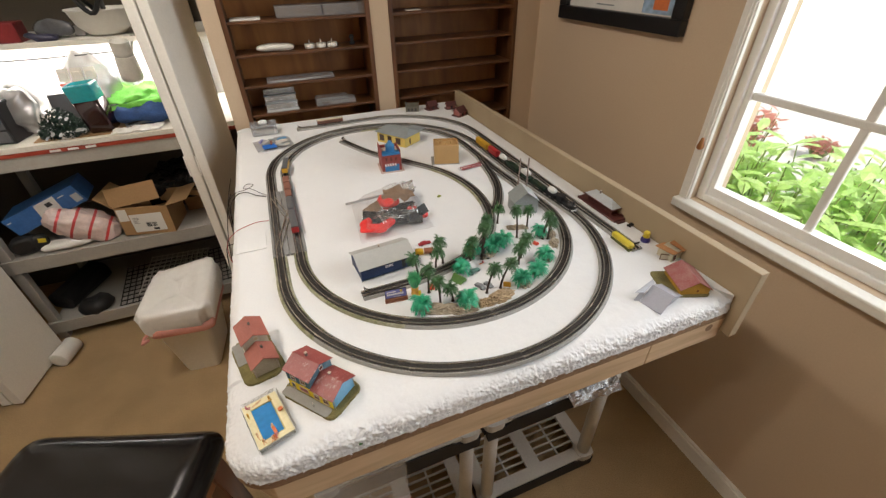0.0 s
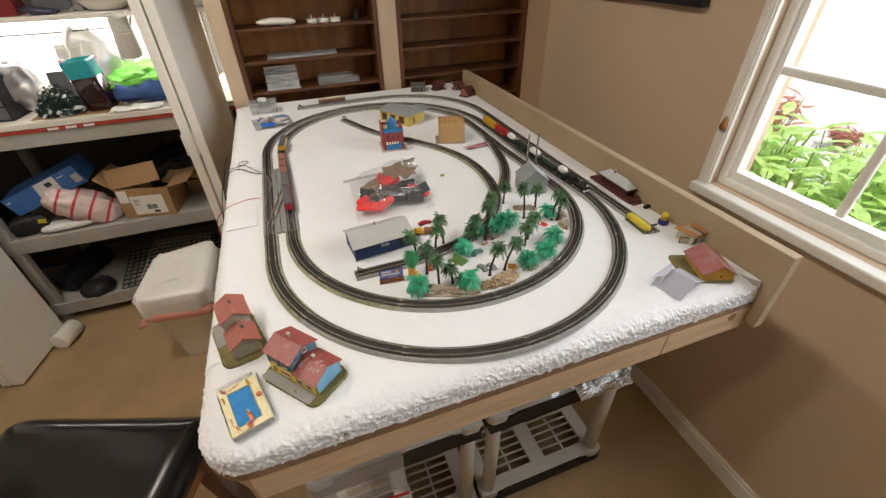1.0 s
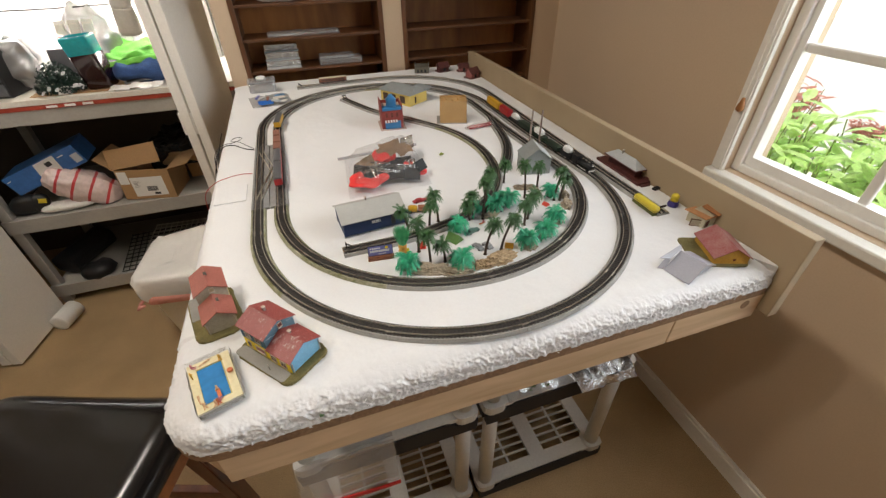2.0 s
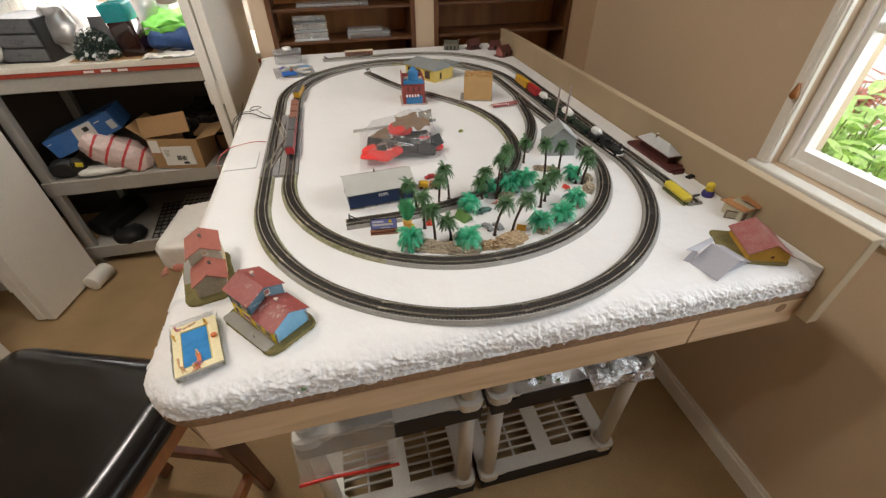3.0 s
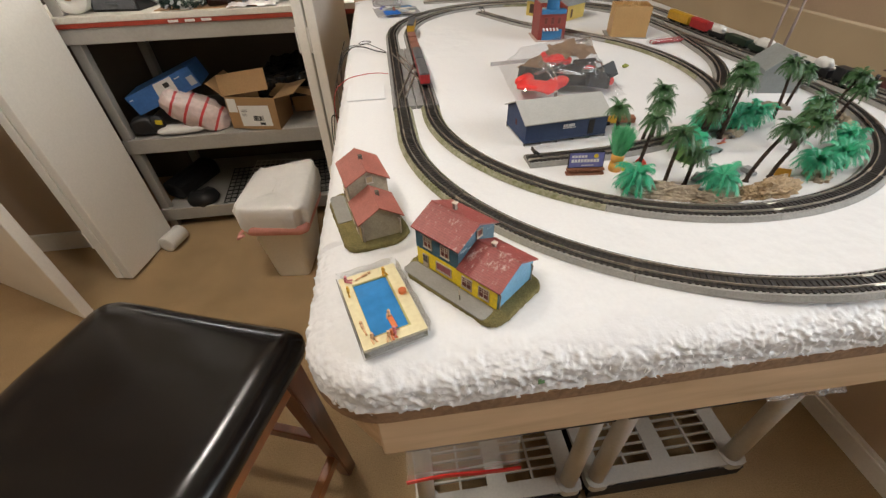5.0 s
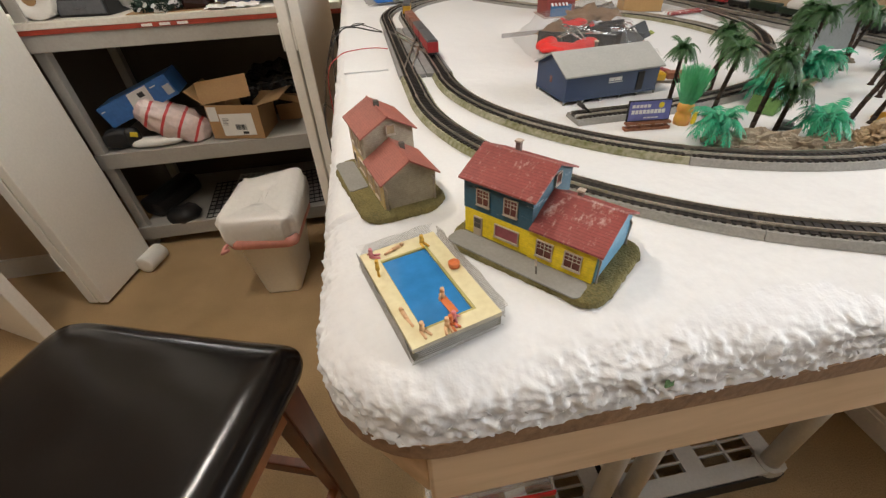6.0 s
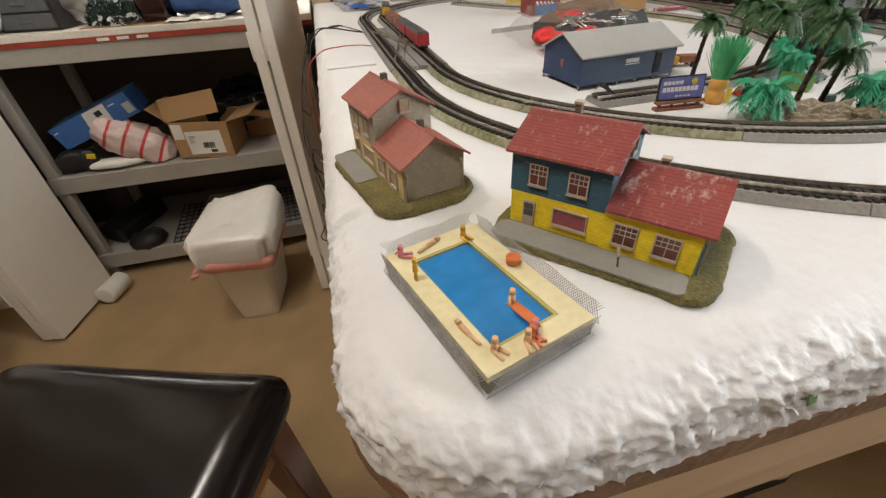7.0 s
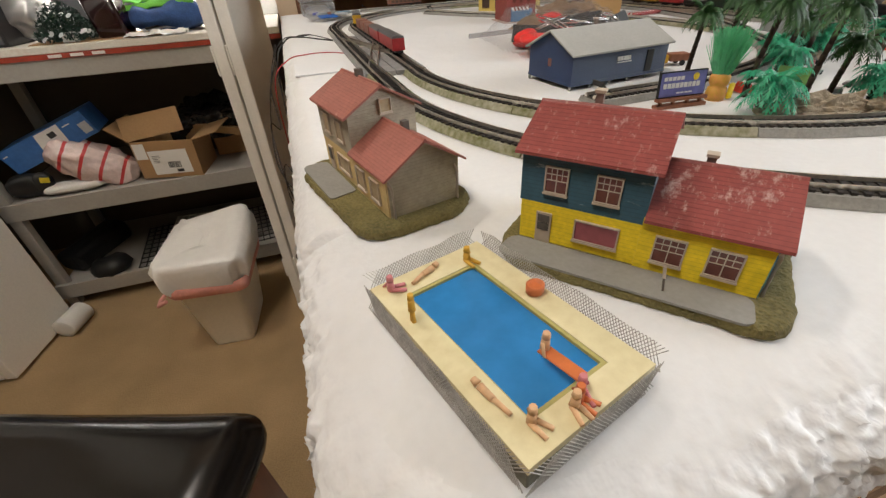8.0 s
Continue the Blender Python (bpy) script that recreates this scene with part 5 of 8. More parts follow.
sc = thing("wheel_scrap", "black cast model axle lying on the foam", "model part", pose(0.753, 1.042, H + 0.0015, 0, 0, 15))
bm = bmesh.new()
bx(bm, (-0.010, -0.0012, 0), (0.010, 0.0012, 0.002))
for k in (-0.008, -0.002, 0.004, 0.009):
    bx(bm, (k, -0.0045, -0.001), (k + 0.0014, 0.0045, 0.0028))
part("frame", bm, M_BLACKPL, sc)

M_ORANGEROOF = mat("orange_tan_roof", (0.42, 0.20, 0.08), 0.7, vary=0.2, scale=50, fine=400, dirt=(0.30, 0.13, 0.05))
M_PALECARD = mat("pale_card_wall", (0.50, 0.46, 0.34), 0.7, vary=0.12, scale=60, fine=400)
sh = thing("roadside_shack", "small cream model shack with orange-tan roofs", "model building", pose(0.730, 0.912, H, 0, 0, 10))
part("wall", B((0, 0, 0), (0.036, 0.030, 0.017)), M_PALECARD, sh)
part("roof", B((-0.004, -0.002, 0), (0.026, 0.036, 0.0012), 0.0003, pose(0, 0, 0.0175, 0, 7, 0)), M_ORANGEROOF, sh)
part("roof", B((0, -0.006, 0), (0.020, 0.024, 0.0012), 0.0003, pose(0.021, 0, 0.0195, 6, -4, 0)), M_ORANGEROOF, sh, "tilted roof flap")
part("doorway", B((0.004, -0.0006, 0), (0.012, 0.0003, 0.012)), M_DARKWIN, sh)
ga = thing("shack_gate", "small cream framed model panel leaning beside the shack", "model part", pose(0.717, 0.927, H, 0, 0, -35))
part("panel", B((0, 0, 0.0008), (0.016, 0.0010, 0.0115)), M_PALECARD, ga)
for lo, hi in (((0, -0.0006, 0), (0.0012, 0.0014, 0.0125)), ((0.0148, -0.0006, 0), (0.016, 0.0014, 0.0125)), ((0.0012, -0.0006, 0), (0.0148, 0.0014, 0.0012)), ((0.0012, -0.0006, 0.0113), (0.0148, 0.0014, 0.0125))):
    part("edge_strip", B(lo, hi), M_BARK2, ga)

rh = thing("red_roofed_house", "ochre model house with a worn maroon roof on an olive mat", "model house", pose(0.716, 0.8190, H, 0, 0, 69))
part("turf_mat", prism(bmesh.new(), blob_outline(-0.006, -0.003, 0.064, 0.074, 0.010, 0.001, 5), 0, 0.0014), M_TURF, rh, "olive turf mat")
M_OCHRE = mat("ochre_wall", (0.50, 0.28, 0.04), 0.55, vary=0.15, scale=60, fine=400)
M_MAROON = mat("maroon_roof", (0.24, 0.045, 0.045), 0.55, vary=0.2, scale=60, fine=500, dirt=(0.38, 0.20, 0.18))
part("wall", gable(bmesh.new(), 0, 0.058, 0.048, 0.0012, 0.013, 0.028), M_OCHRE, rh)
roof_slabs(rh, 0, 0.058, 0.048, 0.013, 0.028, 0.0030, 0.0011, M_MAROON)
model_window(rh, 0.020, 0.006, 0.004, 0.004, M_DARKWIN, face=0.0, axis="x", bars=False, trim=M_OCHRE)

gh = thing("grey_folded_house", "bare grey model house shell with loose tilted end flaps", "model house", pose(0.608, 0.814, H, 0, 0, 104))
M_LILAC = mat("lilac_grey_plastic", (0.38, 0.38, 0.43), 0.5, vary=0.06, scale=60, fine=400, bump=0.1)


def plate(name, corners, parent, material, thick=0.0011):
    """A thin four-cornered sheet of model plastic."""
    bm = bmesh.new()
    q = [Vector(c) for c in corners]
    n = (q[1] - q[0]).cross(q[2] - q[0]).normalized() * thick
    lo, hi = [bm.verts.new(c) for c in q], [bm.verts.new(c + n) for c in q]
    bm.faces.new(lo[::-1])
    bm.faces.new(hi)
    for i in range(len(q)):
        bm.faces.new((lo[i], lo[(i + 1) % len(q)], hi[(i + 1) % len(q)], hi[i]))
    return part(name, bm, material, parent)


plate("roof", ((-0.001, 0.002, 0.0004), (0.0370, 0.002, 0.0004), (0.0400, -0.0345, 0.0165), (0.001, -0.0345, 0.0165)), gh, M_LILAC)
plate("roof", ((0.001, -0.0350, 0.0165), (0.0400, -0.0350, 0.0165), (0.0400, -0.0700, 0.0004), (0.001, -0.0700, 0.0004)), gh, M_LILAC)
plate("end_wall", ((0.004, -0.003, 0.0), (0.004, -0.066, 0.0), (0.004, -0.0345, 0.0150)), gh, M_LILAC)
plate("flap", ((0.0445, 0.0115, 0.0200), (0.0370, -0.0040, 0.0170), (0.0405, -0.0370, 0.0180), (0.0480, -0.0460, 0.0175)), gh, M_LILAC)
plate("flap", ((0.0375, 0.0005, 0.0012), (0.0445, 0.0066, 0.0006), (0.0465, -0.0140, 0.0110), (0.0395, -0.0130, 0.0085)), gh, M_LILAC)

M_LEMON = mat("lemon_wall", (0.68, 0.52, 0.14), 0.55, vary=0.06, scale=60, fine=400)
M_BROWNWIN = mat("brown_window", (0.08, 0.045, 0.03), 0.4, vary=0.2, scale=90, fine=300, bump=0)
ye = thing("depot", "lemon yellow model depot with a broad grey roof and brown windows", "model building", pose(0.383, 1.758, H, 0, 0, -56) @ Matrix.Diagonal((1.06, 1.22, 1.3, 1.0)))
part("wall", B((0, 0, 0), (0.105, 0.062, 0.024)), M_LEMON, ye)
bm = bmesh.new()
rr = [bm.verts.new(v) for v in ((-0.006, -0.004, 0.0242), (0.112, -0.004, 0.0242), (0.112, 0.068, 0.0242), (-0.006, 0.068, 0.0242), (0.010, 0.030, 0.036), (0.096, 0.030, 0.036))]
for f in ((0, 1, 5, 4), (1, 2, 5), (2, 3, 4, 5), (3, 0, 4), (3, 2, 1, 0)):
    bm.faces.new([rr[i] for i in f])
part("roof", bm, M_GREYPLA, ye)
for xx, w in ((0.018, 0.016), (0.048, 0.014), (0.080, 0.016)):
    model_window(ye, xx, 0.006, w, 0.013, M_BROWNWIN, bars=True, trim=M_BROWNWIN)
model_window(ye, 0.020, 0.004, 0.006, 0.013, M_BROWNWIN, face=0.1052, axis="x", bars=False, trim=M_LEMON)
part("annex_roof", B((0.060, 0.050, 0.026), (0.112, 0.080, 0.028), 0.0004), M_GREYPLA, ye)

M_BRICKRED = mat("brick_red_plastic", (0.26, 0.045, 0.035), 0.6, vary=0.15, scale=80, fine=500, bump=0.2)
M_TOYBLUE = mat("bright_blue_plastic", (0.03, 0.17, 0.38), 0.4, vary=0.1, scale=80, fine=400)
rt = thing("red_shop", "brick red model shop with blue shopfront and striped awning", "model building", pose(0.336, 1.519, H, 0, 0, -5) @ Matrix.Scale(1.28, 4))
part("plinth", B((-0.004, -0.006, 0), (0.046, 0.050, 0.0012)), mat("pinkish_plinth", (0.50, 0.38, 0.33), 0.7), rt)
for lo, hi in (((0, 0.0022, 0.0012), (0.002, 0.046, 0.050)), ((0.039, 0.0022, 0.0012), (0.041, 0.046, 0.046)), ((0.002, 0.044, 0.0012), (0.039, 0.046, 0.044))):
    part("side_wall", B(lo, hi), M_BRICKRED, rt)
part("front_wall", B((0, 0, 0.0012), (0.041, 0.002, 0.042)), M_BRICKRED, rt)
part("flat_roof", B((0.002, 0.0022, 0.036), (0.039, 0.044, 0.038)), M_TRIM, rt, "pale flat roof")
part("cornice", B((0.002, -0.003, 0.0370), (0.039, 0.012, 0.0425), 0.0006), M_TOYBLUE, rt)
part("roof_tank", lathe(bmesh.new(), ((0.0110, 0.038), (0.0095, 0.046), (0.0095, 0.053), (0.0110, 0.0545), (0.0055, 0.060), (0.003, 0.064)), 12, pose(0.021, 0.010, 0)), M_TOYBLUE, rt, "blue rooftop tank")
part("shopfront", B((0.006, -0.0015, 0.0012), (0.036, 0.0004, 0.016), 0.0004), M_TOYBLUE, rt)
for k in range(9):
    part("awning_stripe", B((0.0060 + k * 0.0026, -0.006, 0), (0.0060 + (k + 1) * 0.0026, 0, 0.0008), 0, pose(0, 0, 0.0175, 28)), M_BRICKRED if k % 2 else M_LETTER, rt)
for xx in (0.009, 0.019, 0.029):
    model_window(rt, xx + 0.001, 0.0235, 0.0042, 0.0085, M_DARKWIN, bars=False, trim=M_BRICKRED)
tb = thing("tan_building_shell", "unpainted tan model building shell with open top", "model building", pose(0.484, 1.512, H, 0, 0, -18) @ Matrix.Diagonal((1.06, 1.0, 1.22, 1.0)))
M_TAN = mat("tan_model_plastic", (0.47, 0.29, 0.12), 0.45, vary=0.06, scale=50, fine=400, bump=0.08)
part("front_wall", B((0, 0, 0), (0.064, 0.002, 0.045)), M_TAN, tb)
part("back_wall", B((0, 0.052, 0), (0.064, 0.054, 0.045)), M_TAN, tb)
for xx in (0, 0.062):
    part("side_wall", B((xx, 0.002, 0), (xx + 0.002, 0.052, 0.045)), M_TAN, tb)
part("floor_plate", B((-0.008, -0.004, 0), (0.066, 0.056, 0.0008)), M_STONEBASE, tb)
part("inner_floor", B((0.002, 0.002, 0.0395), (0.062, 0.052, 0.0405)), M_TAN, tb)
for xx, yy in ((0.016, 0.03), (0.044, 0.028), (0.03, 0.012)):
    bm = bmesh.new()
    rod(bm, (xx, yy, 0.0405), (xx, yy, 0.0480), 0.0018, n=8)
    part("peg", bm, M_TAN, tb)

M_OLIVEGREY = mat("olive_grey_plastic", (0.17, 0.155, 0.12), 0.6, vary=0.15, scale=60, fine=400)
ru = thing("ruined_station", "olive-grey roofless model station at the table's far edge", "model building", pose(0.556, 2.012, H, 0, 0, -20))
part("wall", B((0, 0, 0), (0.050, 0.003, 0.019)), M_OLIVEGREY, ru)
part("wall", B((0, 0.030, 0), (0.050, 0.033, 0.026)), M_OLIVEGREY, ru)
for xx in (0, 0.047):
    part("wall", B((xx, 0.003, 0), (xx + 0.003, 0.030, 0.030)), M_OLIVEGREY, ru)
for k in range(3):
    part("doorway", B((0.008 + 0.013 * k, -0.0006, 0.002), (0.015 + 0.013 * k, 0.0003, 0.013)), M_INK, ru)
for nm, lbl, x, y, a, w in (("hip_roofed_hut", "dark red-brown model hut with a hipped roof", 0.660, 2.010, 10, 0.034), ("red_barn", "dark red model barn on a red-brown base", 0.729, 1.985, -5, 0.030), ("red_barn", "dark red model barn on a wide round base", 0.727, 1.893, 25, 0.036)):
    r = thing(nm, lbl, "model building", pose(x, y, H, 0, 0, a))
    part("base", prism(bmesh.new(), rounded(-w * 0.75, -w * 0.6, w * 0.75, w * 0.6, w * 0.3), 0, 0.002), M_OXBLOOD, r)
    wl = part("wall", gable(bmesh.new(), 0, w, w * 0.8, 0, w * 0.45, w * 0.8), M_MAROON if nm == "red_barn" else M_OXBLOOD, r)
    wl.matrix_basis = pose(-w / 2, -w * 0.4, 0.002)
    roof_slabs(r, 0, w, w * 0.8, w * 0.45, w * 0.8, 0.004, 0.0012, M_OXBLOOD)
    for ch in r.children:
        if ch.name.startswith("roof"):
            ch.matrix_basis = pose(-w / 2, -w * 0.4, 0.002)
    part("door", B((-0.004, -w * 0.4 - 0.001, 0.002), (0.004, -w * 0.4 + 0.0003, 0.012)), M_INK, r)

# plain two-colour toy by the platform
M_TOYYEL = mat("yellow_toy_plastic", (0.62, 0.48, 0.03), 0.4, vary=0.1, scale=100, fine=400, bump=0)
M_TOYIND = mat("indigo_toy_plastic", (0.035, 0.025, 0.16), 0.4, vary=0.1, scale=100, fine=400, bump=0)
ty = thing("toy_lump", "small plain toy with a yellow dome on an indigo foot", "toy", pose(0.7375, 0.985, H))
part("foot", lathe(bmesh.new(), ((0.0085, 0), (0.0095, 0.003), (0.0080, 0.009), (0.0060, 0.010)), 14), M_TOYIND, ty)
part("dome", lathe(bmesh.new(), ((0.0062, 0.010), (0.0068, 0.013), (0.0050, 0.0155), (0.0066, 0.017), (0.0060, 0.021), (0.0030, 0.0235)), 14), M_TOYYEL, ty)

# ---------- stool ----------


def stool():
    t = thing("bar_stool", "bar stool with a black leather seat on red-brown wooden legs", "stool", pose(-0.408, 1.011, 0, 0, 0, -20))
    bm = bmesh.new()
    nx, ny = 28, 26
    hx, hy = 0.207, 0.201

    def super_round(u, v):
        k = 13.0
        n = (abs(u) ** k + abs(v) ** k) ** (1 / k)
        return n

    rows = []
    for j in range(ny + 1):
        row = []
        for i in range(nx + 1):
            u, v = 2 * i / nx - 1, 2 * j / ny - 1
            n = super_round(u, v)
            m = max(abs(u), abs(v))
            f = m / n if n > 1e-6 else 1
            uu, vv = u * f, v * f
            e = max(abs(u), abs(v))
            z = 0.626 - 0.026 * max(0.0, (e - 0.78) / 0.22) ** 2.6 - 0.010 * (1 - abs(uu) ** 2) * (1 - 0.5 * abs(vv)) + 0.0015 * noise.noise(Vector((u * 3, v * 3, 1)))
            row.append(bm.verts.new((uu * hx, vv * hy, z)))
        rows.append(row)
    for j in range(ny):
        for i in range(nx):
            bm.faces.new((rows[j][i], rows[j][i + 1], rows[j + 1][i + 1], rows[j + 1][i])).smooth = True
    rim = rows[0][:] + [r[-1] for r in rows[1:]] + rows[-1][-2::-1] + [r[0] for r in rows[-2:0:-1]]
    prev = rim
    for dz, sc in ((-0.008, 1.004), (-0.018, 0.992), (-0.023, 0.960)):
        ring = [bm.verts.new((v.co.x * sc, v.co.y * sc, 0.592 + dz)) for v in rim]
        for k in range(len(rim)):
            bm.faces.new((prev[k], ring[k], ring[(k + 1) % len(rim)], prev[(k + 1) % len(rim)])).smooth = True
        prev = ring
    bm.faces.new(prev[::-1])
    part("seat", bm, M_LEATHER, t, "black leather cushion")
    for y in (-0.160, 0.142):
        part("apron", B((-0.165, y, 0.505), (0.165, y + 0.020, 0.571), 0.002), M_STOOLWOOD, t)
    for x in (-0.180, 0.160):
        part("apron", B((x, -0.140, 0.505), (x + 0.020, 0.142, 0.571), 0.002), M_STOOLRAIL, t, "orange-brown side rail")
    for sx in (-1, 1):
        for sy in (-1, 1):
            bm = bmesh.new()
            top, foot = Vector((sx * 0.166, sy * 0.148, 0.571)), Vector((sx * 0.160, sy * 0.206, 0.0))
            q = []
            for c, h in ((foot, 0.016), (top, 0.022)):
                q.append([bm.verts.new(c + Vector((dx * h, dy * h * 1.1, 0))) for dx, dy in ((-1, -1), (1, -1), (1, 1), (-1, 1))])
            bm.faces.new(q[0][::-1])
            bm.faces.new(q[1])
            for k in range(4):
                bm.faces.new((q[0][k], q[0][(k + 1) % 4], q[1][(k + 1) % 4], q[1][k]))
            bmesh.ops.bevel(bm, geom=bm.edges[:], offset=0.003, segments=2, affect="EDGES")
            part("leg", bm, M_STOOLWOOD, t)
    for sy in (-1, 1):
        part("stretcher", B((-0.150, sy * 0.184 - 0.010, 0.195), (0.150, sy * 0.184 + 0.010, 0.228), 0.003), M_STOOLWOOD, t)
    for sx in (-1, 1):
        part("stretcher", B((sx * 0.161 - 0.010, -0.180, 0.120), (sx * 0.161 + 0.010, 0.180, 0.155), 0.003), M_STOOLRAIL, t, "orange-brown stretcher")


stool()

# ---------- waste bin ----------


def loop_at(cx, cy, hx, hy, z, r, n=6):
    return [(x, y, z) for x, y in rounded(cx - hx, cy - hy, cx + hx, cy + hy, r, n)]


def skin(bm, loops, close_bottom=False, close_top=False):
    rings = [[bm.verts.new(p) for p in l] for l in loops]
    m = len(rings[0])
    for a, b in zip(rings, rings[1:]):
        for k in range(m):
            bm.faces.new((a[k], a[(k + 1) % m], b[(k + 1) % m], b[k])).smooth = True
    if close_bottom:
        bm.faces.new(rings[0][::-1])
    if close_top:
        bm.faces.new(rings[-1])
    return bm


def bin_():
    t = thing("waste_bin", "beige plastic waste bin with a white bag and pink drawstring", "bin", pose(-0.425, 2.058, 0, 0, 0, -6))
    hx, hy, top = 0.116, 0.142, 0.350
    bm = bmesh.new()
    skin(bm, [loop_at(0, -0.006, 0.064, 0.108, 0.0, 0.02), loop_at(0, -0.006, 0.067, 0.111, 0.01, 0.022), loop_at(0, 0, hx - 0.007, hy - 0.007, top - 0.02, 0.03), loop_at(0, 0, hx, hy, top - 0.018, 0.03), loop_at(0, 0, hx, hy, top, 0.03)], True)
    part("body", bm, M_BIN, t)
    # the bag is stretched over the rim: creased skirt, slack lid that peaks at one corner
    bm = bmesh.new()
    loops = []
    for z, g in ((-0.098, 0.003), (-0.085, 0.006), (-0.070, 0.007), (-0.052, 0.008), (-0.034, 0.008), (-0.016, 0.007), (-0.004, 0.006), (0.004, 0.002), (0.008, -0.006), (0.009, -0.018), (0.008, -0.034), (0.006, -0.052), (0.004, -0.070), (0.002, -0.090), (0.001, -0.106)):
        l = []
        taper = min(0.0, z) * 0.13
        for x, y, zz in loop_at(0, 0, hx + g + taper, hy + g + taper, top + z, max(0.004, 0.03 + g), 16):
            a = math.atan2(y, x)
            pleat = abs(math.sin(a * 11 + 2.2 * noise.noise(Vector((x * 9, y * 9, 3))))) ** 3
            w = pleat * (0.017 if z < -0.01 else 0.006) + abs(noise.noise(Vector((x * 16, y * 16, z * 12)))) * 0.016 - 0.005 + abs(noise.noise(Vector((x * 44, y * 44, z * 20)))) * 0.006
            peak = max(0.0, 1 - math.hypot(x - 0.075, y - 0.105) / 0.12) * 0.042 if z > -0.02 else 0.0
            crumpled = noise.noise(Vector((x * 15, y * 15, 8))) * 0.009 + abs(noise.noise(Vector((x * 34, y * 34, 5)))) * 0.008 if z > 0 else 0.0
            d = Vector((x, y)).normalized()
            l.append((x + d.x * w, y + d.y * w, zz + peak + crumpled + (noise.noise(Vector((x * 13, y * 13, 1))) * 0.008 if z < -0.08 else 0)))
        loops.append(l)
    skin(bm, loops, False, True)
    part("bag", bm, M_BAG, t, "creased white plastic bag stretched over the rim")
    bm = bmesh.new()
    loops = []
    for z, g in ((-0.122, 0.004), (-0.116, 0.012), (-0.090, 0.014), (-0.080, 0.007)):
        l = []
        for x, y, zz in loop_at(0, 0, hx - 0.011 + g, hy - 0.011 + g, top + z, 0.03, 12):
            w = noise.noise(Vector((x * 30, y * 30, 4))) * 0.005 + abs(noise.noise(Vector((x * 60, y * 60, 2)))) * 0.004
            dz = noise.noise(Vector((x * 14, y * 14, 9))) * 0.012
            d = Vector((x, y)).normalized()
            l.append((x + d.x * w, y + d.y * w, zz + dz))
        loops.append(l)
    skin(bm, loops)
    for k in (0, 1):
        tube(bm, [(-hx - 0.001, -hy + 0.030 + 0.010 * k, top - 0.100), (-hx - 0.016, -hy + 0.006, top - 0.108), (-hx - 0.020, -hy - 0.012 + 0.006 * k, top - 0.116), (-hx + 0.004, -hy - 0.008, top - 0.106)], 0.006, 7)
    part("drawstring", bm, M_PINKBAND, t, "pink plastic drawstring band")


bin_()
ptl = thing("paper_roll", "white paper towel roll lying on the carpet by the door", "paper roll")


def paper_roll(parent, m, ln, r, core):
    b2 = bmesh.new()
    lathe(b2, ((core, 0), (r - 0.002, 0), (r, 0.002), (r, ln - 0.002), (r - 0.002, ln), (core, ln), (core, ln - 0.004), (core * 0.98, 0.004)), 28, m)
    part("paper", b2, M_PAPER, parent)
    b2 = bmesh.new()
    lathe(b2, ((core * 0.96, 0.001), (core, 0.001), (core, ln + 0.001), (core * 0.96, ln + 0.001)), 18, m)
    part("core", b2, M_CARD, parent, "brown card core")


paper_roll(ptl, pose(-1.012, 2.190, 0.037, 0, 90, 74), 0.105, 0.036, 0.015)

# ---------- plastic shelving under the table ----------


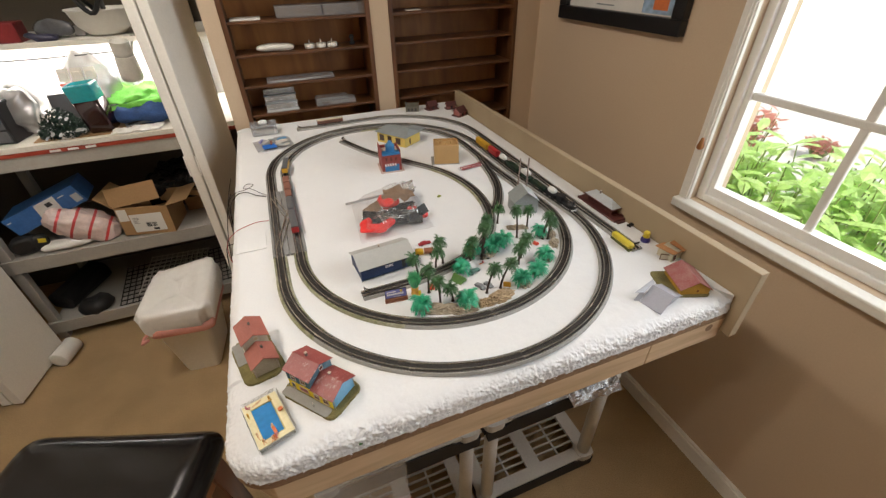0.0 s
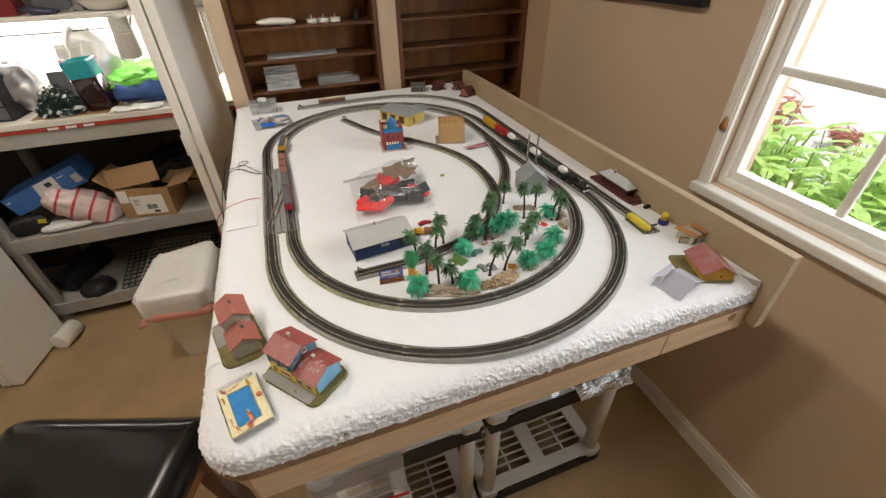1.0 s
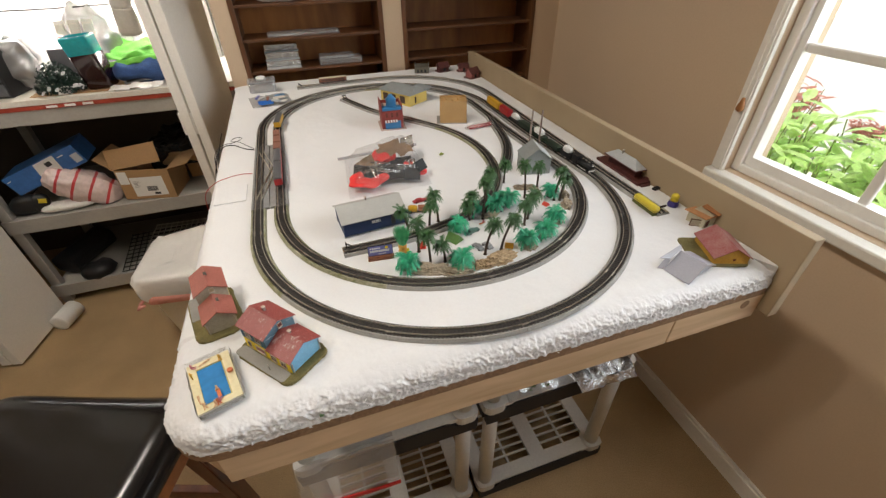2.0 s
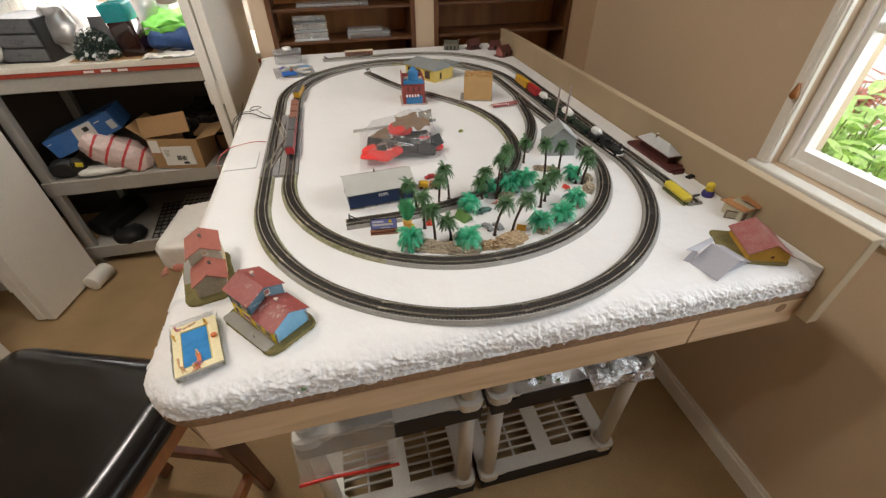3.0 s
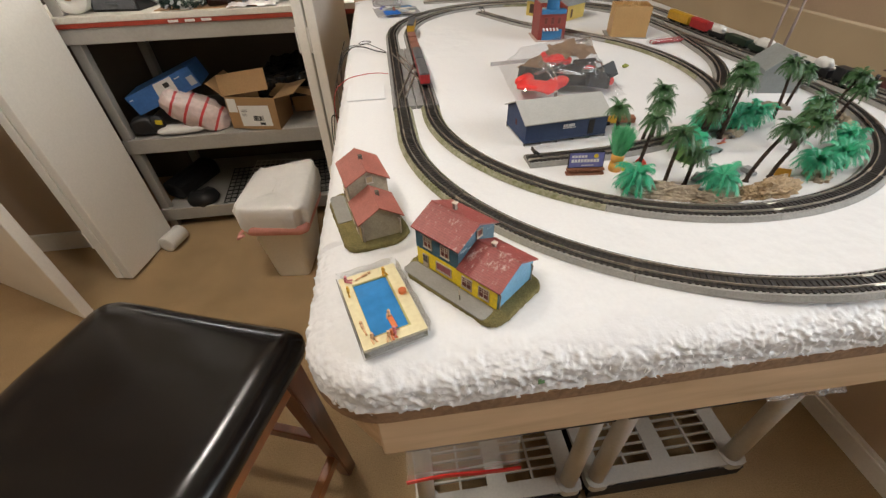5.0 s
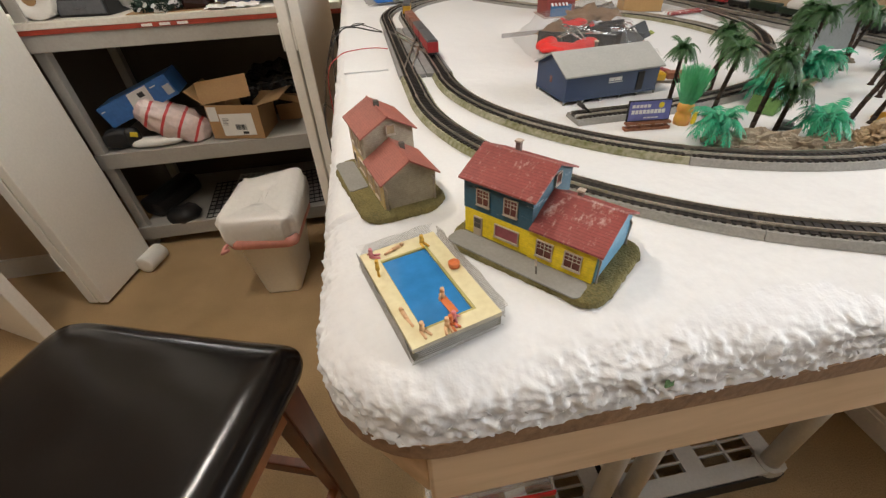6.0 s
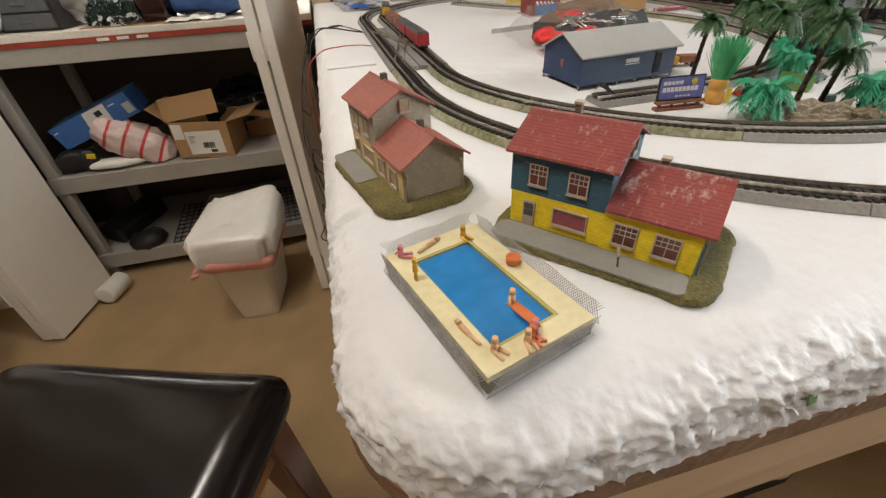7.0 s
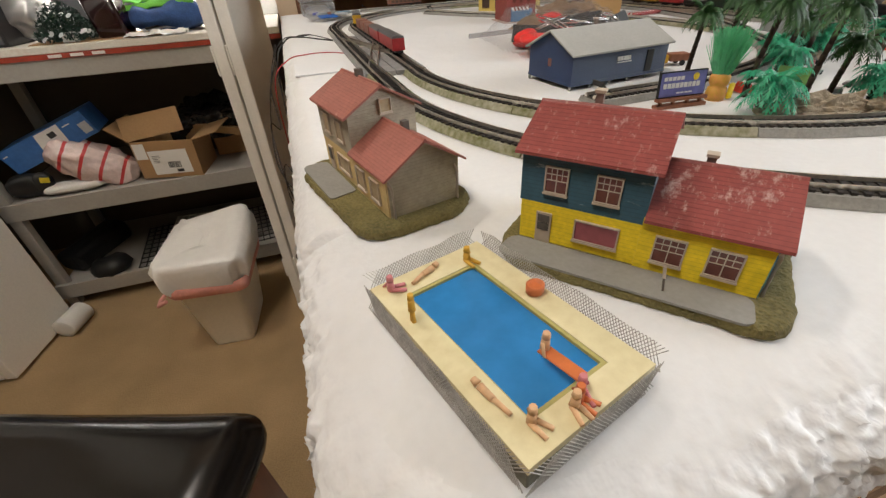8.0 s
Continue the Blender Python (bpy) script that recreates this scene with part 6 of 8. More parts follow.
def shelving(x0, x1, label):
    t = thing("plastic_shelving", label, "shelving", group="plastic shelving")
    ya, yb = 0.995, 1.345
    for zt, name in ((0.062, "bottom"), (0.462, "middle"), (0.838, "top")):
        th = 0.012
        inner0, inner1 = x0 + 0.044, x1 - 0.044
        mid = (x0 + x1) / 2
        deck = bmesh.new()
        xs, ys = (x0, inner0, mid - 0.024, mid + 0.024, inner1, x1), (ya, ya + 0.038, yb - 0.045, yb)
        for i in range(5):
            for j in range(3):
                if not (j == 1 and i in (1, 3)):
                    deck.faces.new([deck.verts.new((xs[i + di], ys[j + dj], zt)) for di, dj in ((0, 0), (1, 0), (1, 1), (0, 1))])
        bmesh.ops.remove_doubles(deck, verts=deck.verts[:], dist=0.0001)
        low = bmesh.ops.extrude_face_region(deck, geom=deck.faces[:])
        bmesh.ops.translate(deck, verts=[v for v in low["geom"] if isinstance(v, bmesh.types.BMVert)], vec=(0, 0, -th))
        bmesh.ops.recalc_face_normals(deck, faces=deck.faces[:])
        d = part("deck", deck, M_GREYPL, t)
        for a, b in ((inner0, mid - 0.024), (mid + 0.024, inner1)):
            part("rib", B(((a + b) / 2 - 0.0028, ya + 0.038, zt - 0.010), ((a + b) / 2 + 0.0028, yb - 0.045, zt - 0.001)), M_GREYPL, d)
            for k in range(1, 11):
                y = ya + 0.038 + (yb - ya - 0.083) * k / 11
                part("rib", B((a, y - 0.0022, zt - 0.010), (b, y + 0.0022, zt - 0.0015)), M_GREYPL, d)
        # dark band with pale rounded corner lobes
        bm = bmesh.new()
        band = [(x0 + 0.004, zt - 0.060), (x1 - 0.004, zt - 0.060), (x1 - 0.001, zt - 0.022), (x1 - 0.05, zt - 0.022), (x1 - 0.075, zt - 0.006), (x0 + 0.075, zt - 0.006), (x0 + 0.05, zt - 0.022), (x0 + 0.001, zt - 0.022)]
        prism(bm, band, -ya + 0.004, -ya - 0.010, pose(0, 0, 0, 90))
        part("front_band", bm, M_BLACKPL, d, "black plastic band")
        part("side_band", B((x0 - 0.001, ya + 0.012, zt - 0.052), (x0 + 0.010, yb - 0.004, zt - 0.014)), M_BLACKPL, d, "black plastic band")
        part("side_band", B((x1 - 0.010, ya + 0.012, zt - 0.052), (x1 + 0.001, yb - 0.004, zt - 0.014)), M_BLACKPL, d, "black plastic band")
        for x in (x0 + 0.027, x1 - 0.027):
            bm = bmesh.new()
            prism(bm, rounded(x - 0.029, ya - 0.006, x + 0.029, ya + 0.050, 0.020), zt - 0.022, zt + 0.003)
            part("corner_cup", bm, M_GREYPL, d)
    for x in (x0 + 0.027, x1 - 0.027):
        for y in (ya + 0.022, yb - 0.024):
            for z0, z1 in ((0.064, 0.452), (0.472, 0.820)):
                bm = bmesh.new()
                rod(bm, (x, y, z0), (x, y, z1), 0.0195, 0.0185, 18)
                part("leg", bm, M_GREYPL, t)


shelving(-0.008, 0.394, "pale plastic shelving with black bands, clear bag hung on it")
shelving(0.412, 0.826, "pale plastic shelving with black bands, foil bag on it")

M_FILM = glassy("clear_plastic_film", (0.94, 0.95, 0.96), 0.10, 0.36)
M_FOIL = mat("silver_foil", (0.62, 0.61, 0.60), 0.22, 0.85, vary=0.25, scale=60, fine=160, bump=1.0, dist=0.004)
M_REDZIP = mat("red_zip_strip", (0.62, 0.025, 0.02), 0.4, vary=0.1, scale=60, fine=200, bump=0)


def sheet(bm, p0, pu, pv, nu, nv, amp, freq, seed):
    """A crumpled sheet spanned by two edges."""
    p0, pu, pv = Vector(p0), Vector(pu), Vector(pv)
    nrm = pu.cross(pv).normalized()
    g = []
    for j in range(nv + 1):
        row = []
        for i in range(nu + 1):
            q = p0 + pu * (i / nu) + pv * (j / nv)
            row.append(bm.verts.new(q + nrm * (noise.noise(q * freq + Vector((seed, 0, 0))) * amp + noise.noise(q * freq * 3.1 + Vector((0, seed, 0))) * amp * 0.35)))
        g.append(row)
    for j in range(nv):
        for i in range(nu):
            bm.faces.new((g[j][i], g[j][i + 1], g[j + 1][i + 1], g[j + 1][i])).smooth = True
    return bm


cb = thing("clear_bag", "empty clear zip bag with red strip over the shelf edge", "plastic bag")
bm = bmesh.new()
sheet(bm, (-0.008, 0.9505, 0.385), (0.202, 0.002, -0.006), (0.004, 0.030, 0.115), 22, 18, 0.008, 22, 2)
sheet(bm, (-0.006, 0.9585, 0.385), (0.198, 0.002, -0.006), (0.004, 0.024, 0.108), 18, 14, 0.006, 22, 7)
sheet(bm, (-0.004, 0.9820, 0.497), (0.200, 0.004, -0.004), (0.0, 0.15, -0.012), 18, 12, 0.010, 26, 9)
part("film", bm, M_FILM, cb)
bm = bmesh.new()
for k in range(10):
    bx(bm, (-0.010 + 0.0205 * k, 0.9455, 0.3800), (-0.010 + 0.0205 * (k + 1), 0.9485, 0.3905))
for v in bm.verts:
    v.co.z += 0.0015 * math.sin(v.co.x * 40) - v.co.x * 0.035
    v.co.y += 0.002 * math.sin(v.co.x * 25)
bmesh.ops.remove_doubles(bm, verts=bm.verts[:], dist=0.0002)
part("zip_strip", bm, M_REDZIP, cb, "bright red zip strip")
part("label", B((0.050, 0.9805, 0.480), (0.118, 0.982, 0.528), 0.0005, pose(0, 0, 0, -4)), M_PAPER, cb)
bm = bmesh.new()
rod(bm, (0.078, 1.0140, 0.430), (0.078, 1.0125, 0.430), 0.013, n=18)
bmesh.ops.translate(bm, verts=bm.verts[:], vec=(0, 0, 0.075))
part("seal", bm, M_GREYPLA, cb)

fo = thing("foil_bag", "crumpled silver foil bag with a pale label lying on the shelf", "foil bag")
bm = bmesh.new()
sheet(bm, (0.640, 0.975, 0.476), (0.150, -0.004, 0.002), (0.01, 0.11, 0.030), 22, 16, 0.016, 40, 4)
sheet(bm, (0.640, 0.974, 0.478), (0.150, -0.004, 0.002), (0.004, -0.014, -0.016), 22, 6, 0.008, 40, 5)
part("foil", bm, M_FOIL, fo)
part("label", B((0.690, 1.000, 0.502), (0.735, 1.030, 0.504), 0, pose(0, 0, 0.004, 0, 0, 0)), M_PAPER, fo)
bm = bmesh.new()
r = random.Random(9)
for k in range(60):
    x, y = 0.535 + r.gauss(0, 0.020), 1.020 + r.gauss(0, 0.012)
    z = 0.472 + abs(r.gauss(0, 0.014))
    a = r.uniform(0, 6.28)
    v = [bm.verts.new((x, y, z)), bm.verts.new((x + 0.014 * math.cos(a), y + 0.014 * math.sin(a), z + r.uniform(0, 0.012))), bm.verts.new((x + 0.010 * math.cos(a + 0.7), y + 0.010 * math.sin(a + 0.7), z + 0.006))]
    bm.faces.new(v)
gb = thing("greenery_bag", "clear bag of green model foliage lying on the shelf", "plastic bag")
part("foliage", bm, mat("leaf_green_foam", (0.08, 0.20, 0.02), 0.8, vary=0.3, scale=80, fine=300), gb)
bm = bmesh.new()
sheet(bm, (0.465, 0.985, 0.475), (0.17, -0.004, 0.006), (0.0, 0.09, 0.045), 14, 10, 0.012, 30, 3)
part("film", bm, M_FILM, gb)

# ---------- closet ----------
M_WTOP = mat("white_worktop", (0.70, 0.68, 0.62), 0.6, vary=0.04, scale=9, fine=120, bump=0.15, dirt=(0.60, 0.55, 0.47))
M_REDEDGE = mat("red_edge_band", (0.33, 0.045, 0.022), 0.6, vary=0.2, scale=20, fine=200)
cs = thing("closet_shelving", "grey steel closet shelving with a white worktop edged in red", "shelving")
for x in (-1.055, -0.17):
    for y in (2.405, 2.845):
        part("post", B((x - 0.018, y - 0.018, 0), (x + 0.018, y + 0.018, 1.9), 0.003), M_STEEL, cs)
part("worktop", B((-1.25, 2.358, 0.872), (-0.06, 2.88, 0.892), 0.002), M_WTOP, cs, "white worktop")
part("edge_band", B((-1.25, 2.357, 0.858), (-0.06, 2.372, 0.8715)), M_REDEDGE, cs, "red edge band")
part("beam", B((-1.12, 2.362, 0.806), (-0.10, 2.382, 0.8575), 0.002), M_STEEL, cs)
for x in (-0.70, -0.645, -0.59):
    part("price_tag", B((x, 2.3545, 0.861), (x + 0.033, 2.3565, 0.869)), M_PAPER, cs)
part("shelf_board", B((-1.06, 2.395, 0.428), (-0.15, 2.88, 0.440), 0.002), M_STEEL, cs)
part("beam", B((-1.075, 2.380, 0.380), (-0.15, 2.394, 0.441), 0.002), M_STEEL, cs)
part("beam", B((-1.075, 2.372, 0.045), (-0.15, 2.390, 0.105), 0.002), M_STEEL, cs)
part("shelf_board", B((-1.06, 2.396, 0.082), (-0.15, 2.88, 0.092)), M_STEEL, cs)
part("upper_shelf", B((-1.30, 2.50, 1.183), (-0.0, 2.89, 1.200), 0.002), M_WHITE, cs, "white upper shelf")
part("upper_shelf", B((-1.30, 2.50, 1.62), (-0.0, 2.89, 1.637), 0.002), M_WHITE, cs, "white upper shelf")
part("light_tube", B((-1.05, 2.635, 1.168), (-0.15, 2.69, 1.1825), 0.003), glow("tube_diffuser", (1.0, 0.97, 0.93), 16.0), cs, "lit tube lamp under the shelf")
part("back_sheet", B((-1.25, 2.875, 0.893), (-0.02, 2.895, 1.18)), mat("white_back_sheet", (0.80, 0.78, 0.74), 0.7, vary=0.03, scale=10, fine=80), cs)
# wire grid stock on the bottom shelf
wg = thing("wire_grid_stack", "stack of black and pale grey wire grids on the bottom shelf", "wire grid")
for k, (x0, y0, z, a) in enumerate(((-0.80, 2.40, 0.096, 3), (-0.72, 2.43, 0.116, -4), (-0.50, 2.40, 0.100, 6))):
    m = pose(x0, y0, z, 4, 0, a)
    for i in range(12):
        bm = bmesh.new()
        rod(bm, m @ Vector((i * 0.025, 0, 0)), m @ Vector((i * 0.025, 0.30, 0)), 0.0026, n=5)
        part("wire", bm, M_GREYPL if k == 1 else M_BLACKPL, wg)
    for i in range(10):
        bm = bmesh.new()
        rod(bm, m @ Vector((0, i * 0.032, 0.003)), m @ Vector((0.28, i * 0.032, 0.003)), 0.0026, n=5)
        part("wire", bm, M_GREYPL if k == 1 else M_BLACKPL, wg)
bl = bmesh.new()
lathe(bl, ((0.035, 0), (0.052, 0.006), (0.055, 0.022), (0.046, 0.040), (0.020, 0.050)), 18)
crumple(bl, 0.010, 25, 2)
solid("black_pouch", bl, M_BLACKPL, "black cloth pouch slumped on the bottom shelf", "pouch").matrix_basis = pose(-0.895, 2.430, 0.094) @ Matrix.Diagonal((1.25, 1.2, 1.2, 1))
bl = B((-0.03, -0.14, 0), (0.03, 0.14, 0.06), 0.02, None, 3)
crumple(bl, 0.012, 14, 4)
bmesh.ops.scale(bl, vec=(1.7, 1.0, 1.5), verts=bl.verts[:])
solid("black_shoe", bl, M_BLACKPL, "black shoe-like bundle lying on the bottom shelf", "bundle").matrix_basis = pose(-0.985, 2.60, 0.094, 0, 0, -25)

# lower shelf goods
SZ = 0.4415
M_BLUEBOX = mat("glossy_blue_card", (0.045, 0.15, 0.40), 0.30, vary=0.15, scale=12, fine=60, bump=0)
bb = thing("blue_carton", "long glossy blue carton with a white picture panel, tilted", "carton", pose(-0.995, 2.440, 0.535, 0, -20, 4) @ Matrix.Scale(0.88, 4))
part("box", B((0, 0, -0.020), (0.330, 0.16, 0.070), 0.002), M_BLUEBOX, bb)
part("picture_panel", prism(bmesh.new(), ((0.125, -0.016), (0.223, -0.016), (0.236, 0.066), (0.146, 0.066)), -0.0003, 0.0012, pose(0, 0, 0, 90)), M_PAPER, bb)
part("picture", B((0.184, -0.0018, 0.032), (0.210, -0.0013, 0.052)), M_INK, bb)
part("picture", B((0.156, -0.0018, 0.000), (0.194, -0.0013, 0.022)), M_GREYPLA, bb)
part("picture", B((0.290, -0.0012, -0.006), (0.322, 0.0003, 0.034)), M_SILVERPL, bb)
part("lettering", B((0.245, -0.0012, 0.046), (0.272, 0.0003, 0.050)), M_PAPER, bb, "pale bar of lettering")
part("lettering", B((0.008, -0.0012, 0.046), (0.026, 0.0003, 0.050)), M_PAPER, bb, "pale bar of lettering")


def pillow(hx, hy, hz, seed, amp=0.006, n=16):
    bm = bmesh.new()
    bmesh.ops.create_uvsphere(bm, u_segments=n * 2, v_segments=n, radius=1)
    for v in bm.verts:
        c = v.co
        f = lambda a: math.copysign(abs(a) ** 0.55, a)
        v.co = Vector((f(c.x) * hx, f(c.y) * hy, c.z * hz))
    crumple(bm, amp, 22, seed)
    for f in bm.faces:
        f.smooth = True
    return bm


def striped(name, base, stripe, freq, width, axis="X"):
    m = mat(name, base, 0.28, vary=0.08, scale=20, fine=80, bump=0.5, dist=0.003)
    nt = m.node_tree
    co = nt.nodes.new("ShaderNodeTexCoord")
    w = nt.nodes.new("ShaderNodeTexWave")
    w.bands_direction = axis
    w.inputs["Scale"].default_value, w.inputs["Distortion"].default_value = freq, 1.0
    nt.links.new(co.outputs["Object"], w.inputs["Vector"])
    gt = nt.nodes.new("ShaderNodeMath")
    gt.operation = "GREATER_THAN"
    gt.inputs[1].default_value = width
    nt.links.new(w.outputs["Fac"], gt.inputs[0])
    mx = nt.nodes.new("ShaderNodeMixRGB")
    mx.inputs["Color2"].default_value = (*stripe, 1)
    b = nt.nodes["Principled BSDF"]
    nt.links.new(b.inputs["Base Color"].links[0].from_socket, mx.inputs["Color1"])
    nt.links.new(gt.outputs[0], mx.inputs["Fac"])
    nt.links.new(mx.outputs[0], b.inputs["Base Color"])
    return m


solid("striped_packet", crumple(pillow(0.128, 0.050, 0.060, 3, 0.018, 26), 0.010, 45, 2), striped("red_striped_film", (0.70, 0.56, 0.53), (0.58, 0.06, 0.06), 5.6, 0.93), "clear packet with red stripes stuffed with white padding", "packet").matrix_basis = pose(-0.770, 2.450, SZ + 0.078, 0, 30, 6)
solid("white_envelope", pillow(0.095, 0.035, 0.016, 5, 0.003), M_PAPER, "white padded envelope lying on the shelf", "envelope").matrix_basis = pose(-0.845, 2.425, SZ + 0.018, 0, 0, 4)
bp = thing("black_pouch", "black camera pouch with a yellow tag on the shelf", "pouch", pose(-0.985, 2.435, SZ, 0, 0, 15))
bm = pillow(0.048, 0.034, 0.040, 8, 0.008)
bmesh.ops.translate(bm, verts=bm.verts[:], vec=(0, 0, 0.041))
part("body", bm, M_BLACKPL, bp)
bm = pillow(0.026, 0.022, 0.036, 4, 0.006)
bmesh.ops.translate(bm, verts=bm.verts[:], vec=(0.050, -0.016, 0.040))
part("pocket", bm, M_BLACKPL, bp)
part("tag", B((0.030, -0.042, 0.060), (0.055, -0.038, 0.078), 0.001, pose(0, 0, 0, 0, 15)), M_TOYYEL, bp, "yellow tag")

cx = thing("cardboard_box", "open brown cardboard shipping box with a white label on the shelf", "box", pose(-0.636, 2.408, SZ + 0.008, 0, 2.5, -9))
bw, bd, bh = 0.200, 0.17, 0.132
for lo, hi in (((0, 0, 0), (bw, 0.004, bh)), ((0, bd - 0.004, 0), (bw, bd, bh)), ((0, 0.004, 0), (0.004, bd - 0.004, bh)), ((bw - 0.004, 0.004, 0), (bw, bd - 0.004, bh)), ((0.004, 0.004, 0), (bw - 0.004, bd - 0.004, 0.004))):
    part("panel", B(lo, hi), M_CARD, cx)
part("flap", B((0, 0, 0), (bw, 0.003, 0.080), 0, pose(-0.012, 0.002, bh, -22, -10)), M_CARD, cx)
part("flap", B((0, -0.003, 0), (bw, 0, 0.080), 0, pose(0, bd, bh, -115)), M_CARD, cx)
part("flap", B((-0.003, 0, 0), (0, bd, 0.080), 0, pose(0.003, 0, bh, 0, -50)), M_CARD, cx)
part("flap", B((0, 0, 0), (0.003, bd, 0.090), 0, pose(bw - 0.003, 0, bh, 0, 75)), M_CARD, cx)
lb = part("label", B((0.047, -0.0012, 0.010), (0.172, -0.0002, 0.096), 0, pose(0, 0, 0, 0, -2)), M_PAPER, cx, "white shipping label")
part("label", B((0.004, -0.0012, 0.070), (0.040, -0.0002, 0.125)), M_PAPER, cx)
rb = random.Random(5)
for k in range(14):
    w = rb.uniform(0.0008, 0.0022)
    part("printed_bar", B((0.098 + k * 0.0030, -0.0020, 0.036), (0.098 + k * 0.0030 + w, -0.0013, 0.058)), M_INK, lb)
for k in range(5):
    part("printed_bar", B((0.054, -0.0020, 0.080 - k * 0.006), (0.054 + rb.uniform(0.015, 0.03), -0.0013, 0.0815 - k * 0.006)), M_INK, lb)
part("printed_bar", B((0.120, -0.0020, 0.020), (0.142, -0.0013, 0.030)), M_INK, lb)
db = bmesh.new()
for k in range(3):
    sheet(db, (-0.545 + 0.02 * k, 2.56 + 0.03 * k, SZ + 0.150 + 0.012 * k), (0.24, 0.01, 0.015), (0.02, 0.12, 0.018), 26, 16, 0.026, 24, 3 + 5 * k)
sheet(db, (-0.540, 2.555, SZ + 0.155), (0.24, 0.01, 0.010), (0.004, -0.010, -0.090), 26, 10, 0.016, 26, 8)
solid("black_wrap", db, mat("black_film", (0.015, 0.015, 0.015), 0.12, vary=0.3, scale=30, fine=90, bump=0.8, dist=0.004), "crumpled glossy black film behind the cardboard box", "wrap").modifiers.new("thick", "SOLIDIFY").thickness = 0.002
db = pillow(0.12, 0.08, 0.060, 13, 0.016)
solid("dark_bundle", db, mat("dark_brown_cloth", (0.06, 0.04, 0.025), 0.9, vary=0.3, scale=30, fine=120), "dark brown bundle on the shelf behind the box", "bundle").matrix_basis = pose(-0.40, 2.66, SZ + 0.060)
tr = thing("card_tray", "torn brown card tray leaning behind the box", "card tray", pose(-0.40, 2.51, SZ + 0.112, 10, 14, -6))
part("panel", B((0, 0, 0), (0.135, 0.16, 0.003)), M_CARD, tr)
part("panel", B((0, 0, 0.003), (0.135, 0.003, 0.028)), M_CARD, tr)
bx_ = solid("box_stand", B((-0.405, 2.56, SZ), (-0.265, 2.68, SZ + 0.105), 0.004), M_CARD, "plain brown carton under the torn tray", "carton")

# worktop goods under the lit shelf
WZ = 0.8925
M_SMOKE = mat("smoky_drawer_plastic", (0.10, 0.105, 0.115), 0.25, vary=0.1, scale=20, fine=80, bump=0.03)
dw = thing("drawer_organizer", "three-drawer black desktop organizer with smoky fronts", "drawers", pose(-0.962, 2.425, WZ, 0, 0, -8))
part("case", B((0, 0.004, 0), (0.165, 0.20, 0.141), 0.004), M_BLACKPL, dw)
for k in range(3):
    d = part("drawer", B((0.007, 0, 0.007 + 0.045 * k), (0.158, 0.006, 0.047 + 0.045 * k), 0.002), M_SMOKE, dw)
    part("handle", B((0.062, -0.006, 0.022 + 0.045 * k), (0.103, 0.0, 0.030 + 0.045 * k), 0.002), M_SMOKE, d)
pr = thing("paper_roll", "white paper towel roll lying end-on on the worktop", "paper roll")
paper_roll(pr, pose(-1.002, 2.565, WZ + 0.0605, 90, 0, 0), 0.17, 0.060, 0.020)
M_CLEARPK = glassy("milky_film", (0.84, 0.83, 0.83), 0.28, 0.55)
for i, (x, y, z, a, b, c) in enumerate(((-0.765, 2.495, 0.085, 0.046, 0.032, 0.085), (-0.545, 2.585, 0.130, 0.092, 0.042, 0.126), (-0.46, 2.62, 0.105, 0.070, 0.04, 0.065), (-0.82, 2.70, 0.10, 0.06, 0.05, 0.09))):
    solid("plastic_bag", pillow(a, b, c, 20 + i, 0.026, 22), M_CLEARPK, "crumpled milky plastic bag standing on the worktop", "plastic bag", group="worktop bags").matrix_basis = pose(x, y, WZ + z)
pq = thing("tablet", "black flat tablet leaning at the back of the worktop", "tablet", pose(-0.735, 2.62, WZ, -15, 0, 5))
part("case", B((0, 0, 0), (0.12, 0.008, 0.11), 0.003), M_BLACKPL, pq)
ga = thing("garland", "dark green tinsel garland heap with silver leaves", "garland", pose(-0.650, 2.425, WZ))
bm = bmesh.new()
r = random.Random(31)
bm2 = bmesh.new()
for k in range(1900):
    a, rr = r.uniform(0, 6.28), 0.078 * math.sqrt(r.random())
    x, y = rr * math.cos(a), rr * math.sin(a) * 0.7
    z = r.uniform(0.0, 0.098) * (1 - (rr / 0.085) ** 2)
    d = Vector((r.gauss(0, 1), r.gauss(0, 1), r.gauss(0.3, 1))).normalized() * 0.012
    sd = d.orthogonal().normalized() * 0.0032
    c = Vector((x, y, z + 0.004))
    if k % 48 == 0:
        # a broad oval leaf that faces outwards
        up = Vector((x * 5, y * 5 - 0.6, 0.6)).normalized()
        u = up.orthogonal().normalized() * 0.0085
        w = up.cross(u).normalized() * 0.0052
        c += up * 0.008
        bm2.faces.new([bm2.verts.new(c + u * math.cos(t * math.pi / 5) + w * math.sin(t * math.pi / 5)) for t in range(10)])
        continue
    bm.faces.new([bm.verts.new(c + sd), bm.verts.new(c + d), bm.verts.new(c - sd)])
part("tinsel", bm, mat("dark_tinsel", (0.008, 0.032, 0.020), 0.4, vary=0.4, scale=60, fine=200, bump=0), ga)
part("silver_leaf", bm2, M_SILVERPL, ga, "silver leaves")
M_TEALCLEAR = mat("teal_clear_plastic", (0.01, 0.30, 0.34), 0.12, vary=0.1, scale=20, fine=80, bump=0.05, coat=0.5)
M_DARKRED = mat("dark_red_liquid", (0.018, 0.003, 0.005), 0.12, vary=0.3, scale=15, fine=80, bump=0.02, coat=0.2)
jg = thing("juice_jug", "tall clear teal jug half full of dark red liquid", "jug", pose(-0.527, 2.440, WZ + 0.002, 2, -5, -10) @ Matrix.Diagonal((1.08, 1.0, 0.90, 1.0)))
